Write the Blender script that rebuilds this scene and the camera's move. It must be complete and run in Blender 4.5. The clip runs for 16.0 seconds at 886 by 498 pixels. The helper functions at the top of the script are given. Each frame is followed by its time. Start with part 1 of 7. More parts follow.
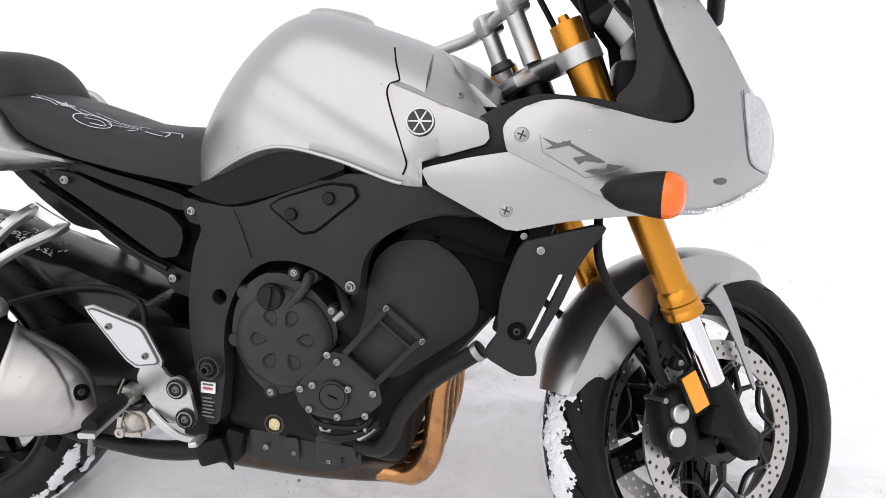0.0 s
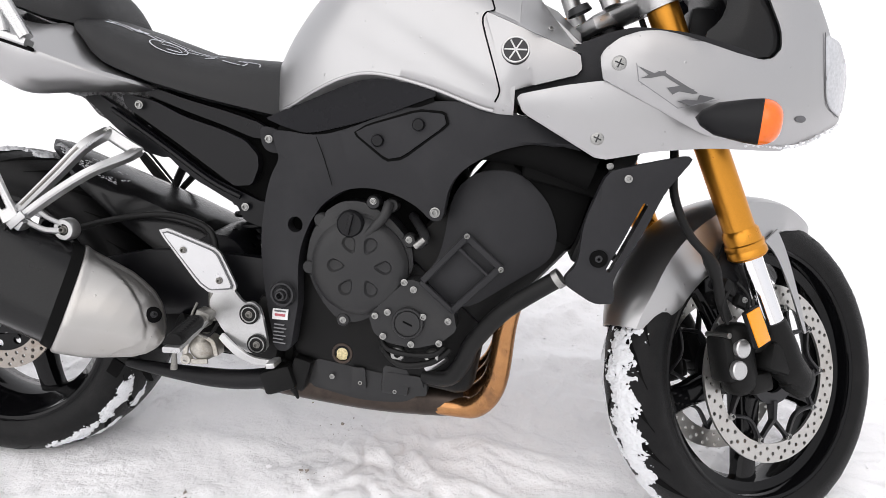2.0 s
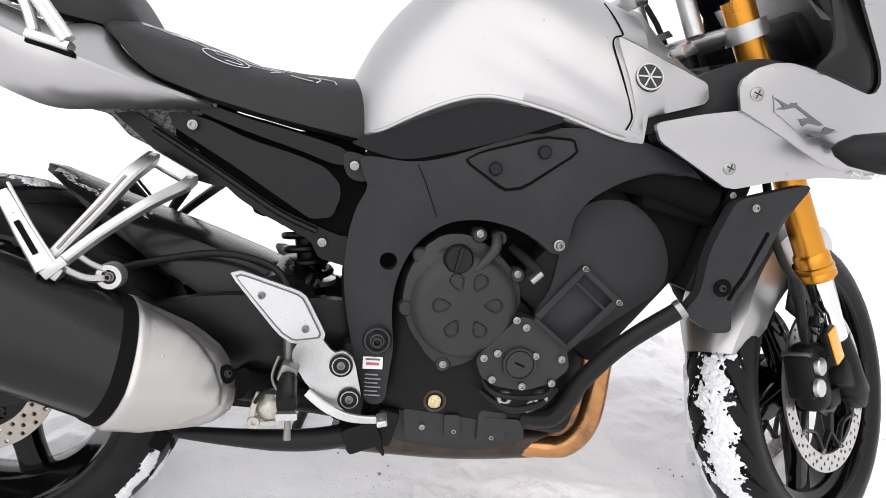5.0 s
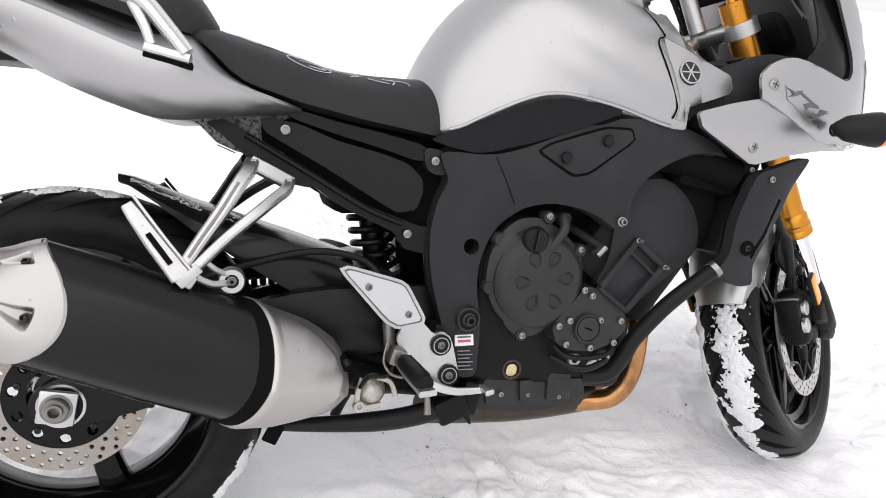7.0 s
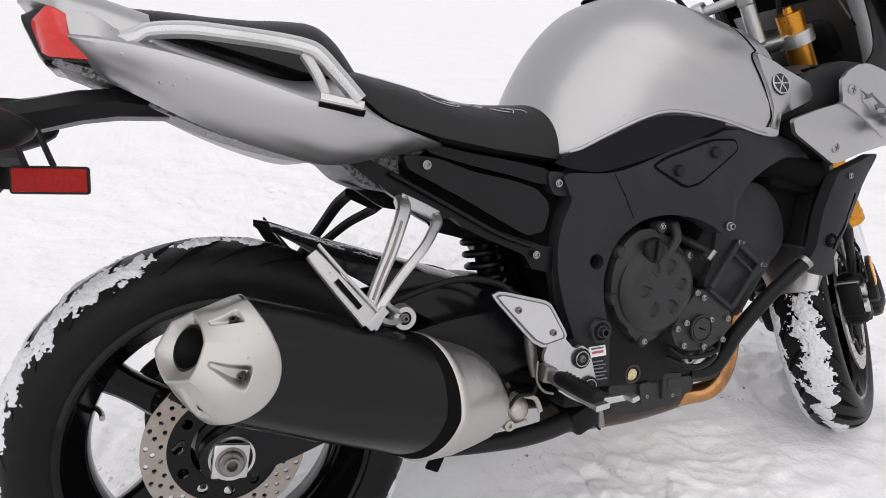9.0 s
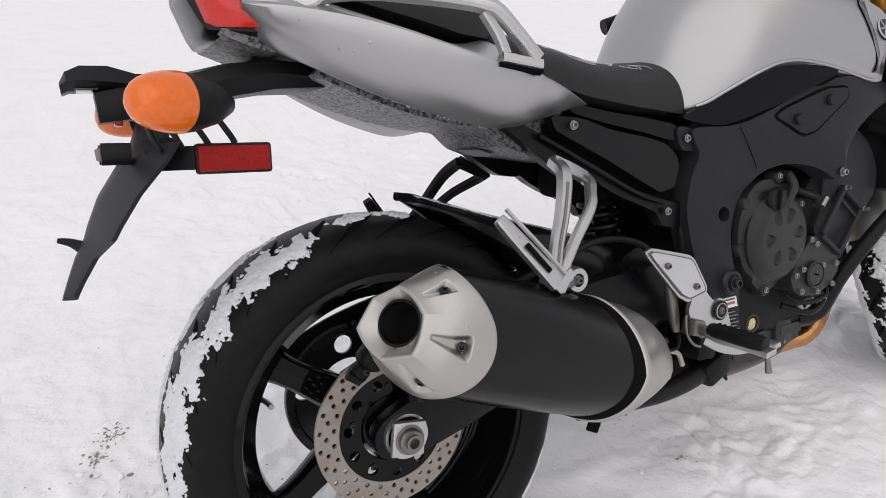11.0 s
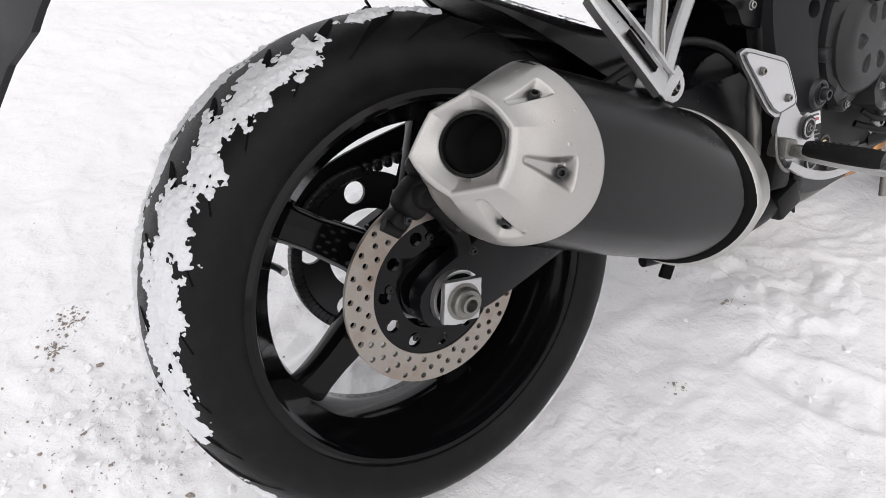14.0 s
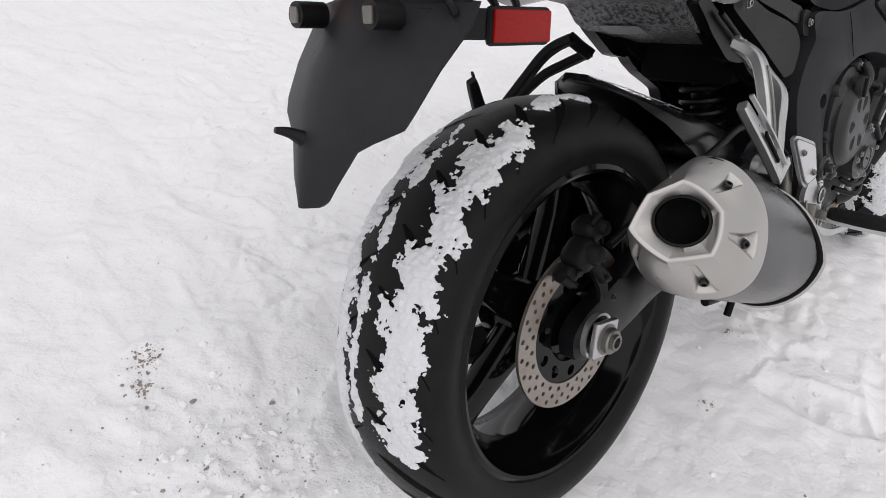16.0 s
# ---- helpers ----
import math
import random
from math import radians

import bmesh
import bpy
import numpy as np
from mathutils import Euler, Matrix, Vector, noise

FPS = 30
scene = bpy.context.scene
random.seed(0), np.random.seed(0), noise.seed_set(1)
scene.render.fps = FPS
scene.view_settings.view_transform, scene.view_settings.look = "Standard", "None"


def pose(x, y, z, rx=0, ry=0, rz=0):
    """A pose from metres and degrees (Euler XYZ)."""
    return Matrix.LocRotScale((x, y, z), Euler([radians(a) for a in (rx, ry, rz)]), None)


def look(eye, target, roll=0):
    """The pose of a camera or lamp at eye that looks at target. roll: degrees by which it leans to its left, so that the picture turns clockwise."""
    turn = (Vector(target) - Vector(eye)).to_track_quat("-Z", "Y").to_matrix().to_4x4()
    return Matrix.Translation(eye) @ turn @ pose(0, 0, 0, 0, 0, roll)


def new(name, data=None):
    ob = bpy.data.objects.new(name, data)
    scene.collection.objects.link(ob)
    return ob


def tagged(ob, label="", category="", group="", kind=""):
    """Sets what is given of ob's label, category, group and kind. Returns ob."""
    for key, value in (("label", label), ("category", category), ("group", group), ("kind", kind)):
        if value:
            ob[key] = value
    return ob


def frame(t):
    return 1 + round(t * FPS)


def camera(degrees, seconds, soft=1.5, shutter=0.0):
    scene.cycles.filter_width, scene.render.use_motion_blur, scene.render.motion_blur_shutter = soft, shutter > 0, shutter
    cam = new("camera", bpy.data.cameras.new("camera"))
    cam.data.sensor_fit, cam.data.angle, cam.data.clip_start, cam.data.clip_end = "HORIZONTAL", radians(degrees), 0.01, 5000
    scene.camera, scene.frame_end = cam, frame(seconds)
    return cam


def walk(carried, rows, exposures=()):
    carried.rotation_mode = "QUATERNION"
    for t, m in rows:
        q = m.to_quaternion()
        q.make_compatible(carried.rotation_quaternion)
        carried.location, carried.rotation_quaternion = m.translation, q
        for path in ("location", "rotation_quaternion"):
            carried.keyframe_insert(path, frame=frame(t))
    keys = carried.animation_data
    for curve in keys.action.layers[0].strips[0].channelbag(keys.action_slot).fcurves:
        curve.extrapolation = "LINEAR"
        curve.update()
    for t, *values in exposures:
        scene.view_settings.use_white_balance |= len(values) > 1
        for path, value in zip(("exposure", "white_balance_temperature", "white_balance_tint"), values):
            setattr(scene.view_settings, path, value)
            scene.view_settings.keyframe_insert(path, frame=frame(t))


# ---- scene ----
# The bike leans on its side stand; its own upright coordinates (x forward from the rear axle,
# y to its left, z up from the tyres' foot) are turned into the world by LEAN.
LEAN = pose(0, 0, -0.012, -15, 0, 0)
cam = camera(67.7, 16.0, soft=0.85)
PATH = [
    (0, (1.1667, -0.9286, 1.0763), (1.0184, -0.0299, 0.6637), -1.47),
    (0.5, (1.1919, -0.9327, 1.0300), (0.9831, -0.0463, 0.6170), -3.90),
    (1, (1.1606, -0.9591, 0.9958), (0.9547, -0.0799, 0.5660), -1.77),
    (1.5, (1.0829, -0.9983, 0.9905), (0.9121, -0.1161, 0.5517), -2.54),
    (2, (1.0091, -1.0206, 0.9894), (0.8997, -0.1180, 0.5730), 1.44),
    (2.5, (0.9580, -0.9614, 0.9791), (0.8754, -0.0455, 0.5864), 2.63),
    (3, (0.9106, -0.8873, 0.9762), (0.8321, 0.0277, 0.5806), 3.09),
    (3.5, (0.8446, -0.8823, 0.9754), (0.8005, 0.0332, 0.5756), 3.06),
    (4, (0.7455, -0.9285, 0.9806), (0.7872, -0.0095, 0.5886), 3.68),
    (4.2, (0.7026, -0.9492, 0.9788), (0.7639, -0.0292, 0.5918), 3.78),
    (6.3, (0.4047, -0.9254, 0.9455), (0.6490, -0.0395, 0.5511), 5.89),
    (6.5, (0.3541, -0.9414, 0.9726), (0.6212, -0.0692, 0.5628), 5.19),
    (7, (0.2506, -0.9665, 0.9754), (0.5540, -0.0973, 0.5851), 5.83),
    (7.5, (0.1806, -0.9205, 0.9613), (0.5027, -0.0620, 0.5624), 5.72),
    (8, (0.1232, -0.8462, 0.9668), (0.4646, 0.0071, 0.5728), 3.61),
    (8.5, (0.0620, -0.8269, 0.9778), (0.4185, 0.0198, 0.5829), 3.27),
    (9, (-0.0648, -0.8711, 1.0020), (0.3257, -0.0338, 0.6194), 3.20),
    (9.2, (-0.1163, -0.8841, 1.0083), (0.2869, -0.0500, 0.6319), 3.26),
    (11.3, (-0.3713, -0.6823, 0.9543), (0.1050, 0.0858, 0.5263), 0.19),
    (11.5, (-0.3926, -0.6568, 0.9466), (0.1189, 0.0820, 0.5077), 0.47),
    (12, (-0.4217, -0.6177, 0.9009), (0.0931, 0.0806, 0.4035), -0.98),
    (12.5, (-0.4099, -0.5669, 0.8488), (0.0535, 0.1265, 0.2971), -1.70),
    (13, (-0.3820, -0.5342, 0.8164), (0.0710, 0.1408, 0.2341), -0.40),
    (13.5, (-0.3660, -0.5154, 0.8169), (0.0950, 0.1518, 0.2319), 0.31),
    (14, (-0.3628, -0.5060, 0.8140), (0.1099, 0.1555, 0.2319), 1.09),
    (14.5, (-0.3646, -0.4890, 0.8148), (0.1144, 0.1678, 0.2324), 1.94),
    (15, (-0.3963, -0.4792, 0.8156), (0.0924, 0.1525, 0.2138), 4.30),
    (15.5, (-0.5335, -0.4503, 0.8471), (0.0415, 0.1255, 0.2659), 7.42),
    (16, (-0.7002, -0.3442, 0.8953), (-0.0747, 0.2150, 0.3512), 8.68),
]
EXPOSURES = [(0.0, 0.30), (2.0, 0.36), (3.0, 0.47), (4.2, 0.54), (6.5, 0.42), (7.5, 0.22), (9.0, -0.05), (11.5, -0.22), (13.0, -0.18), (13.7, 0.04), (15.0, 0.06), (15.5, -0.06), (16.0, -0.20)]

walk(cam, [(t, look(eye, target, roll)) for t, eye, target, roll in PATH], EXPOSURES)

# ---- sky and sun: a bright overcast day over snow ----
world = bpy.data.worlds.new("overcast_sky")
scene.world = world
world.use_nodes = True
wn, wl = world.node_tree.nodes, world.node_tree.links
sky = wn.new("ShaderNodeTexSky")
sky.sky_type, sky.sun_disc = "NISHITA", False
sky.sun_elevation, sky.sun_rotation = radians(48), radians(150)
sky.air_density, sky.dust_density = 1.0, 3.0
scaled = wn.new("ShaderNodeVectorMath")
scaled.operation = "SCALE"
scaled.inputs["Scale"].default_value = 0.10
cloud = wn.new("ShaderNodeMix")
cloud.data_type = "RGBA"
cloud.inputs["Factor"].default_value = 0.88
cloud.inputs["B"].default_value = (0.972, 0.96, 0.985, 1)
wl.new(sky.outputs["Color"], scaled.inputs[0])
wl.new(scaled.outputs["Vector"], cloud.inputs["A"])
wl.new(cloud.outputs["Result"], wn["Background"].inputs["Color"])
wn["Background"].inputs["Strength"].default_value = 0.88
sun_data = bpy.data.lights.new("sun", "SUN")
sun_data.energy, sun_data.angle, sun_data.color = 1.1, radians(85), (1.0, 0.97, 0.95)
sun = new("sun", sun_data)
sun.matrix_world = look((-2.2, -3.6, 5.0), (0.6, 0, 0.3))

# ---- materials ----
def material(name, color, rough=0.5, metal=0.0, coat=0.0, grain=0.0, scale=200.0, dirt=0.0, dirt_color=(0.3, 0.3, 0.3),
             bump=0.0, bump_scale=400.0, drops=0.0, glass=0.0, dirt_scale=9.0, spec=0.5, dirt_full=0.75):
    """A procedural surface: base colour with fine grain, broad stains, relief and, where wet, water drops."""
    m = bpy.data.materials.new(name)
    m.use_nodes = True
    n, l = m.node_tree.nodes, m.node_tree.links
    b = n["Principled BSDF"]
    b.inputs["Metallic"].default_value, b.inputs["Roughness"].default_value = metal, rough
    b.inputs["Coat Weight"].default_value, b.inputs["Coat Roughness"].default_value = coat, 0.12
    b.inputs["Specular IOR Level"].default_value = spec
    b.inputs["Transmission Weight"].default_value = glass
    where = n.new("ShaderNodeTexCoord")

    def noise_at(s, detail=4.0, rough_=0.6):
        t = n.new("ShaderNodeTexNoise")
        t.inputs["Scale"].default_value, t.inputs["Detail"].default_value = s, detail
        t.inputs["Roughness"].default_value = rough_
        l.new(where.outputs["Object"], t.inputs["Vector"])
        return t.outputs["Fac"]

    def ramp(src, lo, hi, a, c):
        r = n.new("ShaderNodeMapRange")
        r.inputs["From Min"].default_value, r.inputs["From Max"].default_value = lo, hi
        r.inputs["To Min"].default_value, r.inputs["To Max"].default_value = a, c
        l.new(src, r.inputs["Value"])
        return r.outputs["Result"]

    def blend(fac, a, c, mode="MIX"):
        mix = n.new("ShaderNodeMix")
        mix.data_type, mix.blend_type = "RGBA", mode
        if isinstance(fac, float):
            mix.inputs["Factor"].default_value = fac
        else:
            l.new(fac, mix.inputs["Factor"])
        for key, v in (("A", a), ("B", c)):
            if isinstance(v, tuple):
                mix.inputs[key].default_value = (*v[:3], 1)
            else:
                l.new(v, mix.inputs[key])
        return mix.outputs["Result"]

    fine = noise_at(scale, 3.0)
    col = blend(ramp(fine, 0.3, 0.7, 0.0, 1.0), tuple(c * (1 - grain) for c in color), tuple(min(1, c * (1 + grain)) for c in color))
    broad = noise_at(dirt_scale, 6.0, 0.65)
    if dirt > 0:
        col = blend(ramp(broad, 0.48, dirt_full, 0.0, dirt), col, dirt_color)
    l.new(col, b.inputs["Base Color"])
    l.new(ramp(broad, 0.3, 0.7, max(0.03, rough * 0.85), min(1, rough * 1.15)), b.inputs["Roughness"])
    height = None
    if bump > 0:
        bp = n.new("ShaderNodeBump")
        bp.inputs["Strength"].default_value, bp.inputs["Distance"].default_value = bump, 0.001
        l.new(noise_at(bump_scale, 2.0), bp.inputs["Height"])
        height = bp.outputs["Normal"]
    if drops > 0:
        v = n.new("ShaderNodeTexVoronoi")
        v.inputs["Scale"].default_value, v.inputs["Randomness"].default_value = 120.0, 1.0
        l.new(where.outputs["Object"], v.inputs["Vector"])
        size = n.new("ShaderNodeSeparateColor")
        l.new(v.outputs["Color"], size.inputs["Color"])
        edge = n.new("ShaderNodeMath")
        edge.operation = "SUBTRACT"
        l.new(ramp(size.outputs["Red"], 1.0 - drops, 1.0, 0.0, 0.36), edge.inputs[0])
        l.new(v.outputs["Distance"], edge.inputs[1])
        bead = n.new("ShaderNodeMath")
        bead.operation, bead.use_clamp = "MAXIMUM", True
        l.new(edge.outputs["Value"], bead.inputs[0])
        bead.inputs[1].default_value = 0.0
        bd = n.new("ShaderNodeBump")
        bd.inputs["Strength"].default_value, bd.inputs["Distance"].default_value = 0.5, 0.006
        l.new(bead.outputs["Value"], bd.inputs["Height"])
        if height:
            l.new(height, bd.inputs["Normal"])
        height = bd.outputs["Normal"]
    if height:
        l.new(height, b.inputs["Normal"])
    return m


SILVER = material("silver_paint", (0.430, 0.427, 0.430), 0.35, 0.95, 0.18, 0.05, 1500, 0.12, (0.42, 0.42, 0.41), drops=0.10)
ALLOY = material("cast_alloy", (0.54, 0.54, 0.54), 0.31, 0.9, 0.0, 0.08, 600, 0.35, (0.27, 0.265, 0.26), 0.25, 700)
BRUSHED = material("brushed_steel_cap", (0.45, 0.44, 0.425), 0.34, 0.9, 0.0, 0.06, 900, 0.3, (0.45, 0.42, 0.38), 0.15, 900, drops=0.12)
CASTING = material("dull_casting", (0.22, 0.215, 0.20), 0.45, 0.85, 0.0, 0.15, 500, 0.5, (0.12, 0.09, 0.07), 0.35, 600)
CHROME = material("chrome", (0.82, 0.82, 0.84), 0.08, 1.0)
BOLT = material("zinc_bolt", (0.34, 0.34, 0.33), 0.3, 0.9, 0, 0.2, 600, 0.4, (0.2, 0.19, 0.17))
DARKBOLT = material("blackened_bolt", (0.035, 0.035, 0.037), 0.35, 0.6, 0, 0.1, 600)
BLACK = material("black_paint", (0.004, 0.004, 0.005), 0.30, 0.0, 0.0, 0.15, 900, 0.22, (0.012, 0.012, 0.013), 0.2, 900, spec=0.22)
PLASTIC = material("black_plastic", (0.007, 0.007, 0.008), 0.40, 0.0, 0.0, 0.2, 1200, 0.3, (0.014, 0.014, 0.015), 0.3, 1400, spec=0.22)
SATIN = material("satin_black_panel", (0.005, 0.005, 0.007), 0.28, 0.0, 0.0, 0.15, 1200, 0.2, (0.008, 0.008, 0.010), 0.15, 1400, spec=0.16)
SATINALLOY = material("satin_alloy_face", (0.60, 0.60, 0.61), 0.30, 0.85, 0.0, 0.06, 900, 0.2, (0.45, 0.45, 0.45), 0.15, 900)
GLOSS = material("gloss_black_plastic", (0.006, 0.006, 0.0065), 0.22, 0.0, 0.0, 0.1, 900, spec=0.28)
ENGINE = material("engine_paint", (0.026, 0.026, 0.027), 0.34, 0.0, 0.0, 0.18, 800, 0.5, (0.042, 0.041, 0.039), 0.3, 900, spec=0.24, dirt_scale=16)
VINYL = material("seat_vinyl", (0.009, 0.009, 0.010), 0.46, 0.0, 0.0, 0.25, 900, 0.2, (0.020, 0.020, 0.022), 0.5, 1600, spec=0.36)
RUBBER = material("tyre_rubber", (0.0080, 0.0080, 0.0083), 0.40, 0.0, 0.0, 0.3, 700, 0.6, (0.019, 0.0185, 0.018), 0.4, 900, spec=0.12, dirt_scale=22)
RIM = material("black_wheel_enamel", (0.003, 0.003, 0.0035), 0.09, 0.0, 0.0, 0.1, 600, 0.2, (0.006, 0.006, 0.006), spec=0.20)
GOLD = material("gold_anodised", (0.62, 0.27, 0.035), 0.3, 0.92, 0.0, 0.06, 500, 0.15, (0.45, 0.2, 0.04), 0.1, 900)
COPPER = material("heat_blued_header", (0.46, 0.23, 0.095), 0.26, 0.92, 0.0, 0.10, 60, 0.9, (0.10, 0.060, 0.045), 0.12, 300, dirt_scale=14)
PIPE = material("sooted_pipe", (0.060, 0.046, 0.038), 0.36, 0.75, 0.0, 0.15, 60, 0.95, (0.014, 0.012, 0.011), 0.15, 300, dirt_scale=16)
DISC = material("brake_disc_steel", (0.50, 0.49, 0.47), 0.36, 0.95, 0.0, 0.08, 900, 0.3, (0.36, 0.29, 0.22), 0.2, 700)
REARDISC = material("rear_disc_steel", (0.34, 0.31, 0.28), 0.42, 0.9, 0.0, 0.15, 900, 0.55, (0.26, 0.17, 0.11), 0.3, 700, dirt_scale=20)
ORANGE = material("amber_lens", (0.80, 0.15, 0.008), 0.12, 0.0, 0.3, 0.08, 160)
AMBER = material("amber_reflector", (0.95, 0.33, 0.0), 0.2, 0.0, 0.5, 0.12, 500, bump=0.6, bump_scale=900)
RED = material("red_lens", (0.60, 0.022, 0.016), 0.14, 0.0, 0.3, 0.12, 160)
REDREFL = material("red_reflector", (0.30, 0.008, 0.006), 0.25, 0.0, 0.0, 0.25, 500, bump=0.6, bump_scale=900, spec=0.2)
LENS = material("clear_lens", (0.86, 0.88, 0.9), 0.08, 0.0, 0.4, 0.03, 60)
ICEDLENS = material("iced_clear_lens", (0.50, 0.51, 0.53), 0.14, 0.0, 0.4, 0.12, 180, 0.4, (0.34, 0.35, 0.37), dirt_scale=40)
SMOKE = material("smoked_screen", (0.004, 0.004, 0.006), 0.06, 0.0, 0.6, 0.0, 60)
WHITE = material("white_print", (0.75, 0.75, 0.75), 0.5, 0.0, 0, 0.06, 900)
REDINK = material("red_print", (0.42, 0.10, 0.12), 0.5, 0.0, 0, 0.06, 900)
PALEGREY = material("pale_grey_print", (0.22, 0.22, 0.23), 0.5, 0.0, 0, 0.3, 900)
GREY = material("grey_print", (0.10, 0.10, 0.105), 0.5, 0.0, 0, 0.06, 900)
OILGLASS = material("oil_window", (0.55, 0.47, 0.25), 0.15, 0.0, 0.5, 0.3, 250)
FROSTED = material("frosted_grey_plastic", (0.17, 0.17, 0.174), 0.40, 0.0, 0.0, 0.35, 500, 0.97, (0.006, 0.006, 0.007), 0.4, 900, dirt_scale=140, dirt_full=0.56)
FROST = material("frost_scrawl", (0.62, 0.64, 0.68), 0.8, 0.0, 0, 0.3, 900)
HOSE = material("rubber_hose", (0.008, 0.008, 0.008), 0.45, 0.0, 0, 0.2, 600, bump=0.3, bump_scale=900, spec=0.2)
SOOTY = material("sooty_engine_paint", (0.007, 0.007, 0.007), 0.45, 0.0, 0.0, 0.3, 600, 0.4, (0.016, 0.014, 0.012), 0.4, 700, spec=0.14)
SHRUB = material("bare_twigs", (0.55, 0.55, 0.56), 0.9, 0.0, 0, 0.4, 20, spec=0.1)
GRIT = material("road_grit", (0.30, 0.26, 0.23), 0.8, 0.0, 0, 0.5, 300, 0.7, (0.46, 0.40, 0.36), dirt_scale=60)
# Near black: the sooty bore, and shade painted into gaps, slots and hidden fillers
HOLE = material("bore_soot_gap_shade", (0.005, 0.005, 0.005), 0.85, spec=0.05)
CHARCOAL = material("charcoal_frame_paint", (0.025, 0.025, 0.027), 0.42, 0.0, 0.0, 0.15, 900, 0.5, (0.040, 0.040, 0.042), 0.25, 1100, spec=0.12)


def snow_material(name, tint, stain):
    m = bpy.data.materials.new(name)
    m.use_nodes = True
    n, l = m.node_tree.nodes, m.node_tree.links
    b = n["Principled BSDF"]
    b.inputs["Roughness"].default_value = 0.75
    b.inputs["Subsurface Weight"].default_value = 0.0
    b.inputs["Specular IOR Level"].default_value = 0.25
    where = n.new("ShaderNodeTexCoord")

    def noise_at(s, detail, r=0.6):
        t = n.new("ShaderNodeTexNoise")
        t.inputs["Scale"].default_value, t.inputs["Detail"].default_value, t.inputs["Roughness"].default_value = s, detail, r
        l.new(where.outputs["Object"], t.inputs["Vector"])
        return t.outputs["Fac"]

    ramp = n.new("ShaderNodeMapRange")
    ramp.inputs["From Min"].default_value, ramp.inputs["From Max"].default_value = 0.52, 0.86
    l.new(noise_at(2.3, 9.0, 0.62), ramp.inputs["Value"])
    mix = n.new("ShaderNodeMix")
    mix.data_type = "RGBA"
    mix.inputs["A"].default_value = (*tint, 1)
    mix.inputs["B"].default_value = (*stain, 1)
    l.new(ramp.outputs["Result"], mix.inputs["Factor"])
    grit = n.new("ShaderNodeMapRange")
    grit.inputs["From Min"].default_value, grit.inputs["From Max"].default_value = 0.70, 0.76
    l.new(noise_at(34.0, 4.0, 0.55), grit.inputs["Value"])
    part_grit = n.new("ShaderNodeMath")
    part_grit.operation = "MULTIPLY"
    l.new(grit.outputs["Result"], part_grit.inputs[0])
    patch = n.new("ShaderNodeMapRange")
    patch.inputs["From Min"].default_value, patch.inputs["From Max"].default_value = 0.50, 0.70
    patch.inputs["To Max"].default_value = 0.75
    l.new(noise_at(1.1, 3.0), patch.inputs["Value"])
    l.new(patch.outputs["Result"], part_grit.inputs[1])
    mix2 = n.new("ShaderNodeMix")
    mix2.data_type = "RGBA"
    mix2.inputs["B"].default_value = (0.30, 0.28, 0.265, 1)
    l.new(part_grit.outputs["Value"], mix2.inputs["Factor"])
    l.new(mix.outputs["Result"], mix2.inputs["A"])
    l.new(mix2.outputs["Result"], b.inputs["Base Color"])
    last = None
    for s, d, dist, st in ((6.0, 9.0, 0.032, 0.6), (30.0, 5.0, 0.014, 0.45), (110.0, 4.0, 0.004, 0.35), (260.0, 3.0, 0.0015, 0.3)):
        bp = n.new("ShaderNodeBump")
        bp.inputs["Strength"].default_value, bp.inputs["Distance"].default_value = st, dist
        l.new(noise_at(s, d), bp.inputs["Height"])
        if last:
            l.new(last, bp.inputs["Normal"])
        last = bp.outputs["Normal"]
    l.new(last, b.inputs["Normal"])
    return m


SNOW = snow_material("trodden_snow", (0.945, 0.938, 0.948), (0.87, 0.862, 0.872))
CAKE = snow_material("caked_snow", (0.72, 0.73, 0.75), (0.50, 0.50, 0.51))

# ---- building helpers ----
def finish(bm, sharp=38):
    """Normals outwards, smooth faces, hard edges where the surface turns sharply."""
    big = [f for f in bm.faces if len(f.verts) > 4]
    if big:
        bmesh.ops.triangulate(bm, faces=big)
    bmesh.ops.recalc_face_normals(bm, faces=bm.faces)
    for f in bm.faces:
        f.smooth = True
    lim = radians(sharp)
    for e in bm.edges:
        if len(e.link_faces) == 2 and e.calc_face_angle(0) > lim:
            e.smooth = False
    return bm


def part(name, bm, mat, parent, label="", m=None, sharp=38):
    """Links a bmesh as one mesh object under a thing or a part."""
    finish(bm, sharp)
    me = bpy.data.meshes.new(name)
    bm.to_mesh(me)
    bm.free()
    me.materials.append(mat)
    ob = new(name, me)
    ob.parent = parent
    if m is not None:
        ob.matrix_basis = m
    if label:
        tagged(ob, label)
    return ob


def chaikin(pts, times=2, q=0.22, closed=True):
    pts = [Vector(p) for p in pts]
    for _ in range(times):
        out = []
        n = len(pts)
        for i in range(n if closed else n - 1):
            a, b = pts[i], pts[(i + 1) % n]
            out += [a.lerp(b, q), a.lerp(b, 1 - q)]
        if not closed:
            out = [pts[0]] + out[1:-1] + [pts[-1]]
        pts = out
    return pts


def catmull(pts, k=5):
    """A smooth run of points through the given ones."""
    pts = [Vector(p) for p in pts]
    if len(pts) < 3:
        return pts
    out = []
    for i in range(len(pts) - 1):
        p0, p1, p2, p3 = pts[max(i - 1, 0)], pts[i], pts[i + 1], pts[min(i + 2, len(pts) - 1)]
        for j in range(k):
            t = j / k
            out.append(0.5 * (2 * p1 + (p2 - p0) * t + (2 * p0 - 5 * p1 + 4 * p2 - p3) * t * t + (3 * p1 - p0 - 3 * p2 + p3) * t ** 3))
    return out + [pts[-1]]


